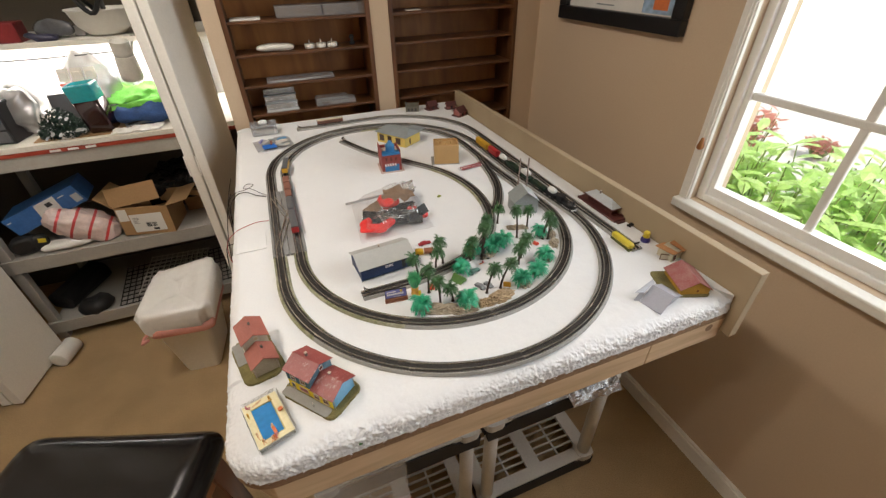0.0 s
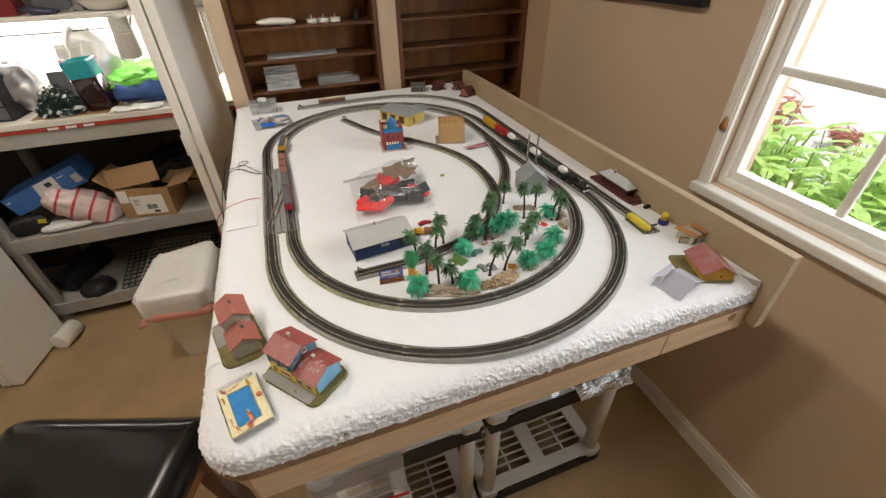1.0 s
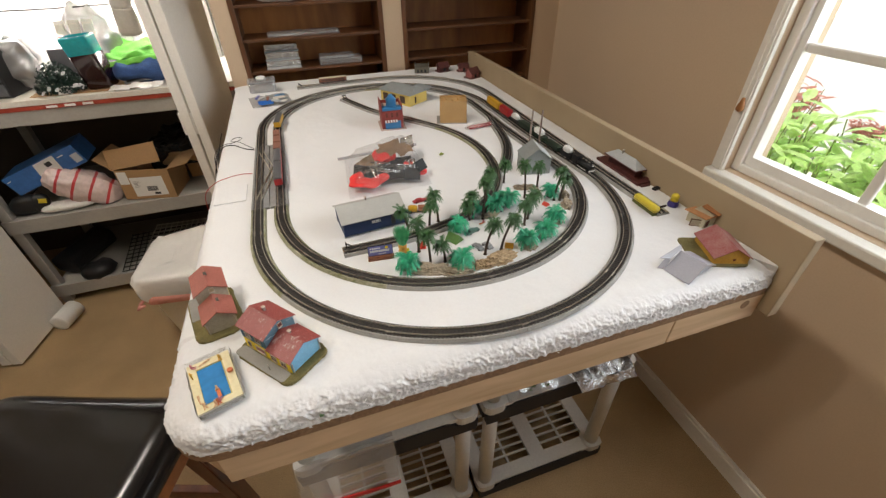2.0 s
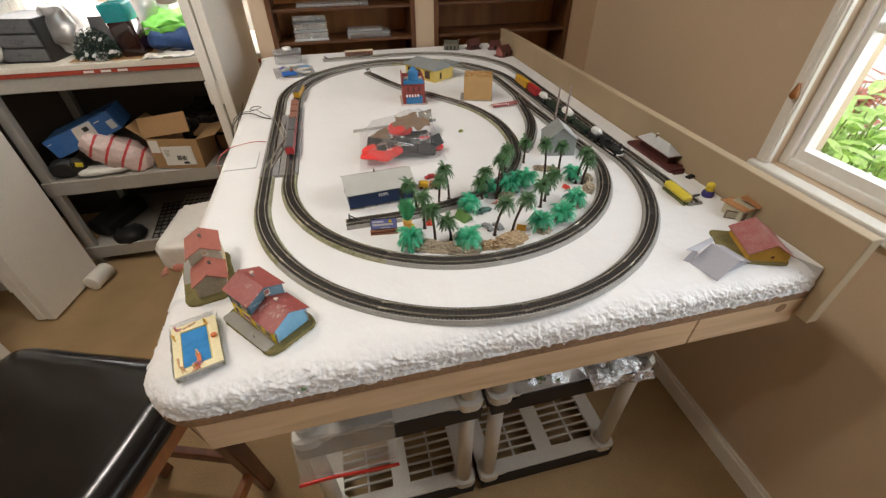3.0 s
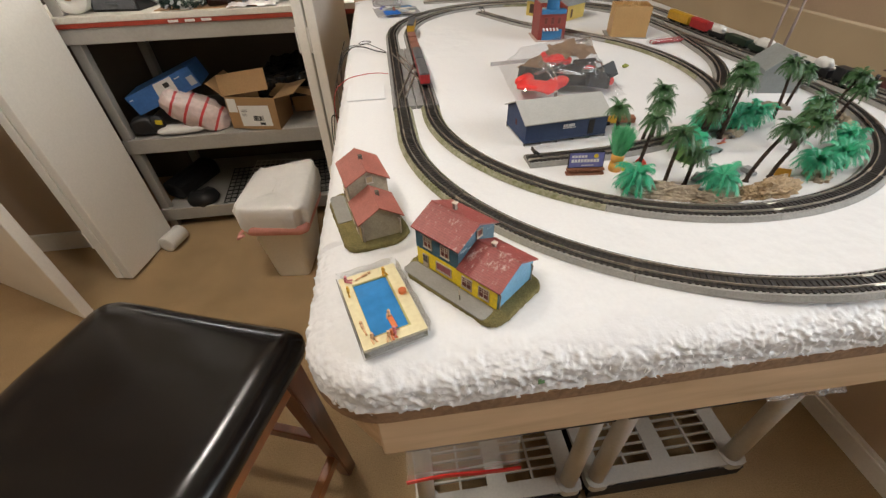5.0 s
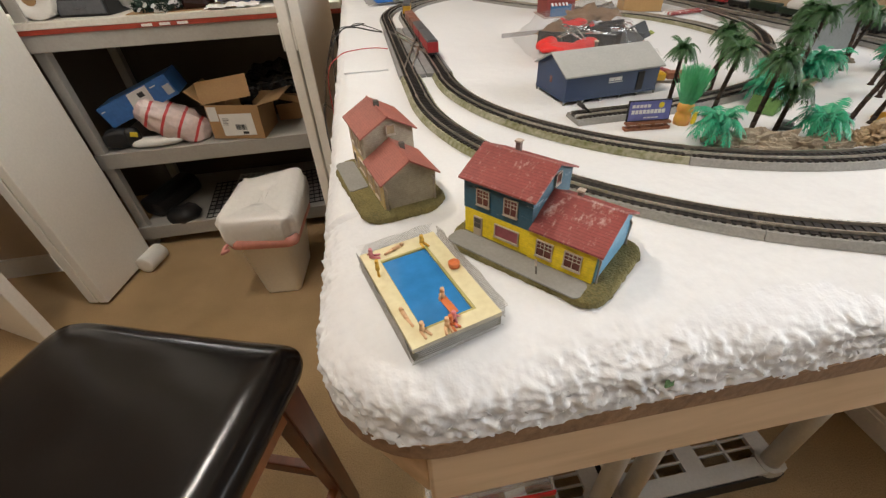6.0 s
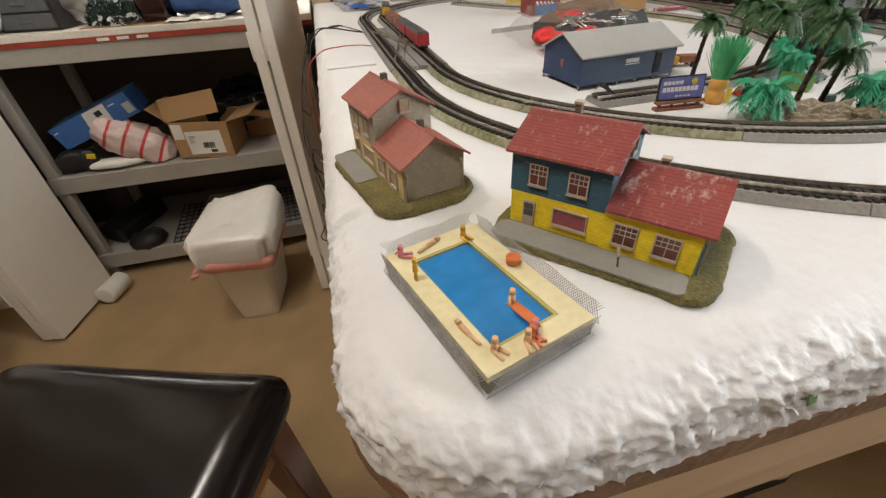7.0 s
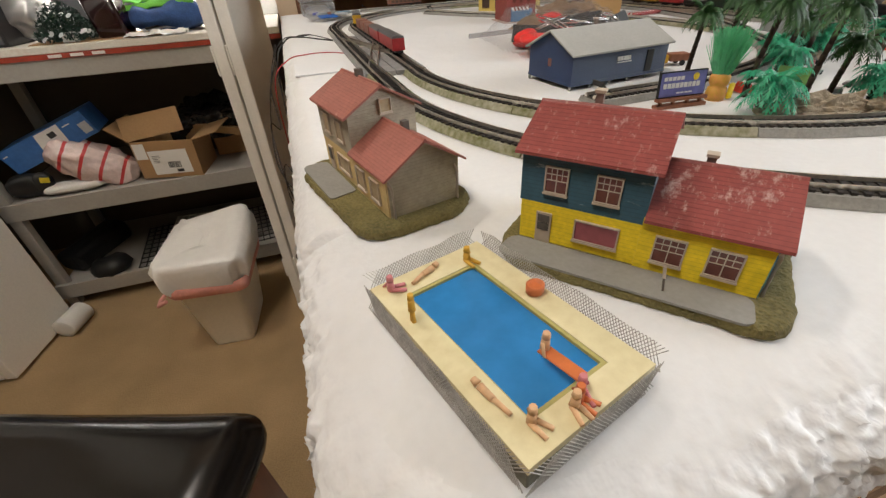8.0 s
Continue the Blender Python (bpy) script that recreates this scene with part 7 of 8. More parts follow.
bm = bmesh.new()
skin(bm, [loop_at(0, 0, 0.036, 0.034, 0.0, 0.012), loop_at(0, 0, 0.040, 0.038, 0.006, 0.014), loop_at(0, 0, 0.041, 0.039, 0.128, 0.014)], True, True)
part("liquid", bm, M_DARKRED, jg, "dark red lower half")
bm = bmesh.new()
skin(bm, [loop_at(0, 0, 0.041, 0.039, 0.1285, 0.014), loop_at(0, 0, 0.0425, 0.0405, 0.185, 0.014), loop_at(0, 0, 0.040, 0.038, 0.192, 0.014), loop_at(0, 0, 0.036, 0.034, 0.1925, 0.012), loop_at(0, 0, 0.034, 0.032, 0.135, 0.012)], False, True)
part("upper_wall", bm, M_TEALCLEAR, jg, "teal upper half")
tp = thing("trap_set", "row of small wooden spring traps on a bag", "trap", pose(-0.625, 2.520, WZ + 0.168, 0, 0, 4))
for k in range(3):
    part("trap_base", B((0.042 * k, 0, 0.0), (0.042 * k + 0.034, 0.048, 0.006), 0.001, pose(0, 0, 0, 60)), M_PAPER if k != 1 else M_GREYPL, tp)
    bm = bmesh.new()
    tube(bm, [(0.042 * k + 0.006, -0.004, 0.010), (0.042 * k + 0.006, -0.002, 0.034), (0.042 * k + 0.030, -0.002, 0.034), (0.042 * k + 0.030, -0.004, 0.012)], 0.0015, 5)
    part("spring", bm, M_RAIL, tp)
part("strip", B((-0.004, -0.006, -0.012), (0.046, 0.004, -0.004), 0.002), M_REDEDGE, tp, "red plastic strip")
gc = bmesh.new()
sheet(gc, (-0.50, 2.47, WZ + 0.078), (0.20, 0.01, 0.012), (0.01, 0.12, 0.050), 26, 16, 0.020, 26, 8)
sheet(gc, (-0.50, 2.468, WZ + 0.080), (0.20, 0.01, 0.012), (0.004, -0.016, -0.016), 26, 6, 0.010, 26, 8)
ob = solid("green_cloth", gc, mat("lime_green_cloth", (0.16, 0.50, 0.07), 0.85, vary=0.15, scale=30, fine=300, bump=0.4), "crumpled lime green cloth on folded blue cloth", "cloth")
ob.modifiers.new("thick", "SOLIDIFY").thickness = 0.003
solid("blue_cloth", pillow(0.115, 0.085, 0.040, 41, 0.016, 22), mat("denim_blue_cloth", (0.035, 0.085, 0.24), 0.9, vary=0.25, scale=30, fine=300, bump=0.5), "folded denim blue cloth on the worktop", "cloth").matrix_basis = pose(-0.385, 2.510, WZ + 0.041)
pk = thing("tool_packet", "clear packet with a black tool and white card", "packet", pose(-0.45, 2.405, WZ + 0.004, 0, 0, 20))
bm = bmesh.new()
sheet(bm, (0, 0, 0.002), (0.14, 0, 0.012), (0, 0.055, 0.014), 12, 8, 0.006, 40, 3)
part("film", bm, M_CLEARPK, pk)
part("tool", B((0.01, 0.016, 0.006), (0.12, 0.026, 0.012), 0.002, pose(0, 0, 0, 0, -6)), M_BLACKPL, pk)
part("card", B((0.10, 0.0, 0.012), (0.145, 0.004, 0.038), 0.001), M_PAPER, pk)
solid("card_sheet", B((-0.745, 2.385, WZ), (-0.40, 2.56, WZ + 0.0022), 0, pose(0, 0, 0)), M_CARD, "flat brown card sheet under the clutter", "card")
wf = bmesh.new()
sheet(wf, (-0.500, 2.362, WZ + 0.004), (0.17, 0.002, 0.002), (0.004, 0.050, 0.006), 30, 12, 0.009, 38, 4)
for v in wf.verts:
    v.co.z = max(v.co.z, WZ + 0.0035)
solid("white_wrap", wf, M_BAG, "crumpled white plastic film along the worktop edge", "wrap")
solid("paper_block", B((0, 0, 0), (0.040, 0.014, 0.026), 0.001, pose(-0.655, 2.378, WZ + 0.0028, -12, 0, 6)), M_PAPER, "small white paper block on the card sheet", "paper block")
for ob in bpy.data.objects:
    if ob.name.startswith(("garland", "juice_jug", "tool_packet")) and ob.parent is None:
        ob.location.z += 0.0028

# clip lamp under the upper shelf
M_FLORAL = mat("printed_lamp_shade", (0.72, 0.70, 0.65), 0.5, vary=0.06, scale=40, fine=90, bump=0)
scuffed(M_FLORAL, (0.16, 0.13, 0.06), 0.36, 42)
lm = thing("clip_lamp", "pale speckled lamp shade hanging mouth up under the shelf", "lamp", pose(-0.378, 2.470, 1.058, 10, 4, 0) @ Matrix.Scale(1.10, 4))
bm = bmesh.new()
lathe(bm, ((0.0283, 0.082), (0.0282, 0.090), (0.0276, 0.124), (0.0290, 0.127), (0.0265, 0.126), (0.0255, 0.100), (0.010, 0.083)), 26)
part("shade", bm, M_FLORAL, lm, "white printed upper band")
bm = bmesh.new()
lathe(bm, ((0.012, 0.0), (0.031, 0.003), (0.0335, 0.014), (0.0325, 0.040), (0.0290, 0.076), (0.0284, 0.0818), (0.006, 0.0818)), 26)
part("lower_body", bm, M_GREYPL, lm, "grey lower body")
bm = bmesh.new()
tube(bm, [(0.010, 0.026, 0.07), (0.020, 0.044, 0.09), (0.026, 0.054, 0.110), (0.028, 0.058, 0.128)], 0.004, 8)
part("arm", bm, M_STEEL, lm)
bm = bmesh.new()
tube(bm, [(-1.10 + 0.08 * k, 2.56, 1.150 - 0.010 * math.sin(k * 0.33)) for k in range(10)], 0.0022, 6)
solid("lamp_cable", bm, M_BLACKPL, "thin dark cable slung under the lit shelf", "cable")

# upper shelf goods
bm = bmesh.new()
lathe(bm, ((0.040, 0), (0.050, 0.002), (0.078, 0.030), (0.092, 0.072), (0.097, 0.074), (0.095, 0.078), (0.088, 0.072), (0.072, 0.030), (0.044, 0.008)), 32)
solid("white_bowl", bm, mat("white_bowl_plastic", (0.84, 0.82, 0.77), 0.35, vary=0.03, scale=10, fine=80, bump=0), "large white plastic mixing bowl on the upper shelf", "bowl").matrix_basis = pose(-0.428, 2.610, 1.2005) @ Matrix.Scale(1.13, 4)
bm = bmesh.new()
tube(bm, [(-0.462 + 0.011 * k, 2.50, 1.330 - 0.052 * math.sin(math.pi * k / 7)) for k in range(8)], 0.008, 8)

tube(bm, [(-0.462, 2.50, 1.330), (-0.455, 2.53, 1.335), (-0.440, 2.60, 1.285)], 0.008, 8)
tube(bm, [(-0.385, 2.50, 1.330), (-0.390, 2.53, 1.335), (-0.410, 2.60, 1.285)], 0.008, 8)
solid("black_strap", bm, M_BLACKPL, "black strap draped over the rim of the white bowl", "strap")
solid("red_tin", B((-0.780, 2.515, 1.2005), (-0.668, 2.60, 1.262), 0.004), mat("red_card", (0.20, 0.016, 0.018), 0.5, vary=0.15, scale=20, fine=90), "red cardboard carton on the upper shelf", "carton")
for i, (x, y, a, b, c) in enumerate(((-0.610, 2.535, 0.052, 0.025, 0.013), (-0.590, 2.585, 0.060, 0.020, 0.030))):
    solid("dark_packet", pillow(a, b, c, 50 + i, 0.014), M_SMOKE if i else mat("navy_film", (0.03, 0.03, 0.07), 0.4, vary=0.3, scale=30, fine=90), "dark crumpled packet on the upper shelf", "packet").matrix_basis = pose(x, y, 1.2005 + c * 0.95)
solid("clear_tub", B((-0.535, 2.60, 1.2005), (-0.50, 2.66, 1.235), 0.005), M_CLEARPK, "small clear plastic tub on the upper shelf", "tub")

# ---------- bookcase goods ----------
S0, S1, S2, S3 = 0.9745, 1.0710, 1.1675, 1.2640
M_WAX = mat("white_wax", (0.72, 0.69, 0.62), 0.4, vary=0.03, scale=40, fine=200, bump=0)
for k in range(3):
    c = thing("tea_light", "white battery tea light on the wooden shelf", "candle", pose(0.2615 + 0.0385 * k, 2.133, S2), group="tea lights")
    part("body", lathe(bmesh.new(), ((0.0175, 0), (0.0180, 0.001), (0.0180, 0.0125), (0.0165, 0.0135), (0.010, 0.011)), 22), M_WAX, c)
    part("flame", lathe(bmesh.new(), ((0.002, 0.011), (0.0032, 0.015), (0.0022, 0.021), (0.0006, 0.026)), 10), M_TRIM, c, "cream plastic flame")
bm = pillow(0.062, 0.022, 0.011, 60, 0.003)
solid("white_toy_hull", bm, M_WAX, "white plastic hull-shaped toy on the wooden shelf", "toy").matrix_basis = pose(0.148, 2.132, S2 + 0.011)
fg = bmesh.new()
lathe(fg, ((0.010, 0), (0.011, 0.006), (0.006, 0.016), (0.009, 0.024), (0.006, 0.031)), 12)
solid("dark_ornament", fg, M_BLACKPL, "small dark ornament on the wooden shelf", "ornament").matrix_basis = pose(0.410, 2.135, S2)
dp = thing("silver_display_stand", "stepped silver display stand on the wooden shelf", "display stand", pose(0.070, 2.10, S0))
for k in range(3):
    part("step", B((0, 0.022 * k, 0.022 * k), (0.112, 0.022 * k + 0.020, 0.022 * k + 0.003), 0.0005), M_SILVERPL, dp)
    part("riser", B((0.002, 0.022 * k + 0.0205, 0.022 * k + 0.0005), (0.110, 0.022 * k + 0.0235, 0.022 * k + 0.021)), M_FOIL, dp)
cl = thing("clear_tray", "shallow clear plastic tray on the wooden shelf", "tray", pose(0.245, 2.10, S0))
M_TRAY = glassy("clear_tray_plastic", (0.94, 0.95, 0.97), 0.08, 0.5)
part("tray", B((0, 0, 0), (0.145, 0.06, 0.018), 0.003), M_TRAY, cl)
part("lid", B((0.002, 0.002, 0.0185), (0.120, 0.058, 0.028), 0.003), M_TRAY, cl)
solid("clear_sleeve", B((0.095, 2.10, S1), (0.325, 2.17, S1 + 0.009), 0.002), M_TRAY, "long clear plastic sleeve lying on the wooden shelf", "sleeve")
for x0, x1 in ((0.172, 0.318), (0.323, 0.470)):
    solid("clear_case", B((x0, 2.105, S3), (x1, 2.185, S3 + 0.034), 0.002), M_TRAY, "clear plastic display case on the wooden shelf", "case", group="clear cases")
solid("flat_magazine", B((0.030, 2.10, S3), (0.122, 2.17, S3 + 0.005), 0.001), M_PAPER, "thin white booklet lying on the wooden shelf", "booklet")
solid("paper_slip", B((0.612, 2.10, S3), (0.664, 2.13, S3 + 0.003), 0.0005), M_PAPER, "small white paper slip on the wooden shelf", "paper")

# ---------- window wall ----------
pf = thing("picture_frame", "black framed picture with white mount on the wall", "picture")
y0, y1, z0, z1 = 1.388, 1.930, 1.231, 1.66
for lo, hi in (((y0, z0), (y1, z0 + 0.040)), ((y0, z1 - 0.040), (y1, z1)), ((y0, z0 + 0.040), (y0 + 0.040, z1 - 0.040)), ((y1 - 0.040, z0 + 0.040), (y1, z1 - 0.040))):
    part("frame", B((XW - 0.024, lo[0], lo[1]), (XW, hi[0], hi[1]), 0.003), mat("black_gloss_frame", (0.012, 0.012, 0.013), 0.3, vary=0.1, scale=20, fine=90), pf)
part("mount", B((XW - 0.008, y0 + 0.041, z0 + 0.041), (XW - 0.001, y1 - 0.041, z1 - 0.041)), M_PAPER, pf)
pp = part("print", B((XW - 0.0095, y0 + 0.052, z0 + 0.045), (XW - 0.0082, y0 + 0.16, z0 + 0.20)), mat("pale_blue_print", (0.32, 0.45, 0.60), 0.5, vary=0.3, scale=20, fine=60, bump=0), pf)
part("print_motif", B((XW - 0.0105, y0 + 0.068, z0 + 0.055), (XW - 0.0097, y0 + 0.12, z0 + 0.095), 0.0003), M_ORANGE, pf)
for k in range(2):
    part("lettering", B((XW - 0.0090, y0 + 0.28, z0 + 0.052 + 0.016 * k), (XW - 0.0082, y0 + 0.36, z0 + 0.056 + 0.016 * k)), M_GREYPLA, pf)
cd = thing("blind_pull", "brown wooden blind pull hanging on its cord", "blind pull", pose(1.130, 1.220, 0.984))
part("knob", lathe(bmesh.new(), ((0.004, 0), (0.0085, 0.004), (0.0090, 0.010), (0.0055, 0.022), (0.0030, 0.032)), 16), M_SHELFWOOD, cd)
bm = bmesh.new()
rod(bm, (0, 0, 0.032), (0.002, -0.012, 1.10), 0.0008, n=6)
part("cord", bm, M_WHITE, cd, "thin white cord")

# ---------- outside ----------
solid("ground_outside", B((XW + 0.16, -8, 0.10), (14, 12, 0.20)), mat("pale_gravel", (0.55, 0.52, 0.47), 0.9, vary=0.12, scale=3, fine=60, bump=0.3), "pale gravel ground outside the window", "ground", "structure")
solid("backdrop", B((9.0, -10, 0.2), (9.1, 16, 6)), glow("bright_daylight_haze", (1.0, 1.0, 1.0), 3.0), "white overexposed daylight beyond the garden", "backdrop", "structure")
M_LEAF = mat("fresh_green_leaf", (0.52, 0.74, 0.26), 0.45, vary=0.4, scale=25, fine=120, bump=0.1)
def translucent(m, colour, share):
    """Thin leaves let part of the daylight through."""
    nt = m.node_tree
    tl, mx = nt.nodes.new("ShaderNodeBsdfTranslucent"), nt.nodes.new("ShaderNodeMixShader")
    tl.inputs["Color"].default_value = (*colour, 1)
    mx.inputs["Fac"].default_value = share
    nt.links.new(nt.nodes["Principled BSDF"].outputs[0], mx.inputs[1])
    nt.links.new(tl.outputs[0], mx.inputs[2])
    nt.links.new(mx.outputs[0], nt.nodes["Material Output"].inputs["Surface"])


translucent(M_LEAF, (0.75, 0.92, 0.42), 0.5)
M_LEAFRED = mat("red_brown_leaf", (0.48, 0.20, 0.15), 0.6, vary=0.3, scale=25, fine=120, bump=0.1)
translucent(M_LEAFRED, (0.70, 0.32, 0.25), 0.5)
M_STEM = mat("green_stem", (0.30, 0.38, 0.12), 0.7, vary=0.2, scale=40, fine=200)


def leaf(bm, c, d, up, ln, w):
    """One folded, drooping leaf of four faces."""
    sd = d.cross(up).normalized()
    p = [c, c + d * ln * 0.35 + up * ln * 0.10, c + d * ln * 0.72 + up * ln * 0.06, c + d * ln - up * ln * 0.10]
    L = [bm.verts.new(p[1] + sd * w - up * w * 0.25), bm.verts.new(p[2] + sd * w * 0.75 - up * w * 0.2)]
    R = [bm.verts.new(p[1] - sd * w - up * w * 0.25), bm.verts.new(p[2] - sd * w * 0.75 - up * w * 0.2)]
    M = [bm.verts.new(q) for q in p]
    for f in ((M[0], L[0], M[1]), (M[1], L[0], L[1], M[2]), (M[2], L[1], M[3]), (M[0], M[1], R[0]), (M[1], M[2], R[1], R[0]), (M[2], M[3], R[1])):
        bm.faces.new(f)


def shrub(x, y, h, spread, n, size, material, seed, label, name="garden_shrub"):
    r = random.Random(seed)
    t = thing(name, label, "shrub", pose(x, y, 0.20), group="garden shrubs")
    st, lv = bmesh.new(), bmesh.new()
    for k in range(n):
        a, q = r.uniform(0, 6.28), spread * math.sqrt(r.random())
        top = Vector((q * math.cos(a), q * math.sin(a), h * r.uniform(0.75, 1.05)))
        base = Vector((top.x * 0.3, top.y * 0.3, 0))
        rod(st, base, top, 0.004, 0.002, 5, False)
        for j in range(7):
            f = 0.55 + 0.45 * j / 6
            c = base.lerp(top, f)
            b = r.uniform(0, 6.28) + j * 2.4
            d = Vector((math.cos(b), math.sin(b), r.uniform(0.0, 0.7))).normalized()
            leaf(lv, c, d, Vector((0, 0, 1)), size * r.uniform(0.7, 1.2), size * 0.20)
    part("stem_cluster", st, M_STEM, t)
    part("foliage", lv, material, t)


for i, (x, y, h) in enumerate(((1.62, -0.05, 0.57), (1.60, 0.30, 0.60), (1.64, 0.62, 0.60), (1.60, 0.92, 0.61), (1.62, 1.22, 0.63), (1.66, 1.50, 0.64), (1.85, 0.45, 0.60), (1.88, 0.85, 0.60), (1.90, 1.20, 0.61))):
    shrub(x, y, h, 0.20, 44, 0.100, M_LEAF, 70 + i, "bright green leafy shrub outside the window")
shrub(2.6, 2.02, 0.48, 0.13, 26, 0.09, M_LEAFRED, 91, "red-leaved shrub outside the window")
shrub(3.6, 2.10, 0.115, 0.10, 40, 0.05, M_LEAFRED, 92, "low red-brown shrub outside the window")
shrub(3.9, 0.75, 0.25, 0.3, 40, 0.09, M_LEAF, 93, "low green shrub outside the window")

# ---------- trains ----------
M_LOCO = mat("black_engine_plastic", (0.012, 0.012, 0.013), 0.4, vary=0.2, scale=150, fine=500, bump=0)
M_DKGREEN = mat("dark_green_wagon", (0.012, 0.028, 0.016), 0.45, vary=0.2, scale=100, fine=500, bump=0)
M_SNOW = mat("white_load_plastic", (0.74, 0.74, 0.72), 0.5, vary=0.05, scale=100, fine=500)
M_REDCAR = mat("red_wagon", (0.36, 0.02, 0.022), 0.45, vary=0.15, scale=100, fine=500, bump=0)
M_YELCAR = mat("yellow_wagon", (0.52, 0.29, 0.02), 0.45, vary=0.12, scale=100, fine=500, bump=0)
M_BROWNCAR = mat("brown_wagon", (0.25, 0.105, 0.07), 0.55, vary=0.15, scale=100, fine=500, bump=0)
M_GREYCAR = mat("dark_grey_roof", (0.10, 0.10, 0.105), 0.5, vary=0.15, scale=100, fine=500, bump=0)


def running_gear(t, ln):
    part("underframe", B((-ln / 2, -0.0045, 0.0026), (ln / 2, 0.0045, 0.0046)), M_LOCO, t)
    for x in (-ln * 0.36, -ln * 0.20, ln * 0.20, ln * 0.36):
        bm = bmesh.new()
        rod(bm, (x, -0.0058, 0.0020), (x, 0.0058, 0.0020), 0.0020, n=10)
        part("wheelset", bm, M_LOCO, t)


def wagon(name, label, x, y, a, ln, body, h=0.013, roof=None, load=None, gaps=False):
    t = thing(name, label, "model wagon", pose(x, y, TRACK_Z + 0.0012, 0, 0, a), group="model trains")
    running_gear(t, ln)
    part("body", B((-ln / 2, -0.0072, 0.0048), (ln / 2, 0.0072, h), 0.0006), body, t)
    if roof:
        bm = bmesh.new()
        prism(bm, ((-0.0074, h), (0.0074, h), (0.0058, h + 0.0022), (0, h + 0.0030), (-0.0058, h + 0.0022)), -ln / 2, ln / 2, Matrix(((0, 0, 1, 0), (1, 0, 0, 0), (0, 1, 0, 0), (0, 0, 0, 1))))
        part("roof", bm, roof, t)
    if load:
        part("load", crumple(pillow(ln * 0.36, 0.0068, 0.0070, x * 50 + y * 90, 0.0012, 9), 0.0018, 180, y * 30), load, t, "white lumpy load").matrix_basis = pose(0, 0, h + 0.0045)
    if gaps:
        part("hopper_gap", B((-ln / 2 + 0.002, -0.0060, h - 0.0002), (ln / 2 - 0.002, 0.0060, h + 0.0004)), M_LOCO, t)
    return t


def locomotive(x, y, a):
    t = thing("steam_locomotive", "black model steam locomotive with white details on the loop", "model locomotive", pose(x, y, TRACK_Z + 0.0012, 0, 0, a), group="model trains")
    running_gear(t, 0.058)
    bm = bmesh.new()
    rod(bm, (-0.010, 0, 0.0115), (0.030, 0, 0.0115), 0.0062, n=16)
    part("boiler", bm, M_LOCO, t)
    part("cab", B((-0.027, -0.0070, 0.0048), (-0.010, 0.0070, 0.0200), 0.0008), M_LOCO, t)
    part("cab_roof", B((-0.029, -0.0078, 0.0200), (-0.009, 0.0078, 0.0212), 0.0004), M_LOCO, t)
    bm = bmesh.new()
    rod(bm, (0.025, 0, 0.016), (0.025, 0, 0.0245), 0.0020, 0.0026, 12)
    part("funnel", bm, M_LOCO, t)
    for xx in (0.004, 0.013):
        bm = bmesh.new()
        rod(bm, (xx, 0, 0.016), (xx, 0, 0.0200), 0.0024, 0.0018, 12)
        part("dome", bm, M_LOCO, t)
    for sy in (-1, 1):
        for xx in (-0.006, 0.004, 0.014):
            bm = bmesh.new()
            rod(bm, (xx, sy * 0.0052, 0.0038), (xx, sy * 0.0064, 0.0038), 0.0038, n=14)
            part("driving_wheel", bm, M_LOCO, t)
        part("side_rod", B((-0.008, sy * 0.0066 - 0.0003, 0.0032), (0.020, sy * 0.0066 + 0.0003, 0.0042)), M_SNOW, t)
    part("front_light", B((0.0300, -0.0022, 0.0150), (0.0315, 0.0022, 0.0180), 0.0004), M_SNOW, t)
    part("buffer_beam", B((0.0285, -0.0072, 0.0040), (0.0305, 0.0072, 0.0068)), M_SNOW, t)



locomotive(0.6655, 1.155, -87)
wagon("tender", "black tender with a white lumpy load", 0.664, 1.207, 90, 0.036, M_LOCO, 0.013, None, M_SNOW)
wagon("open_wagon", "dark green wagon with a white lumpy load", 0.661, 1.258, 90, 0.052, M_DKGREEN, 0.0125, None, None)
wagon("open_wagon", "dark green wagon with a white lumpy load", 0.6595, 1.318, 90, 0.054, M_DKGREEN, 0.0125, None, M_SNOW)
wagon("open_wagon", "dark green wagon with a low body", 0.658, 1.378, 90, 0.054, M_DKGREEN, 0.0150, None, None)
wagon("tank_wagon", "black wagon with a white tank load", 0.657, 1.432, 90, 0.042, M_LOCO, 0.0105, None, M_SNOW)
wagon("box_wagon", "bright red model box wagon", 0.656, 1.486, 90, 0.050, M_REDCAR, 0.0185, M_REDCAR)
wagon("box_wagon", "yellow model box wagon with grey roof", 0.6555, 1.555, 90, 0.072, M_YELCAR, 0.0185, M_YELCAR)
for k in range(3):
    wagon("hopper_wagon", "brown model hopper wagon with dark ends", 0.087, 1.452 + 0.041 * k, 90, 0.033, M_BROWNCAR, 0.0165)
wagon("diesel_locomotive", "red model diesel with dark grey roof", 0.087, 1.318, 90, 0.078, M_REDCAR, 0.0175, M_GREYCAR)
wagon("box_wagon", "red model box wagon with dark grey roof", 0.087, 1.395, 90, 0.062, M_REDCAR, 0.0165, M_GREYCAR)
wagon("box_wagon", "yellow model box wagon with grey roof", 0.0935, 1.632, 82, 0.072, M_YELCAR, 0.0175, M_GREYCAR)
M_CREAM = mat("cream_coach", (0.55, 0.48, 0.36), 0.5, vary=0.12, scale=100, fine=500, bump=0)
co = wagon("passenger_coach", "cream and brown model passenger coach on the siding", 0.268, 1.976, 2, 0.088, M_BROWNCAR, 0.0155, M_CREAM)
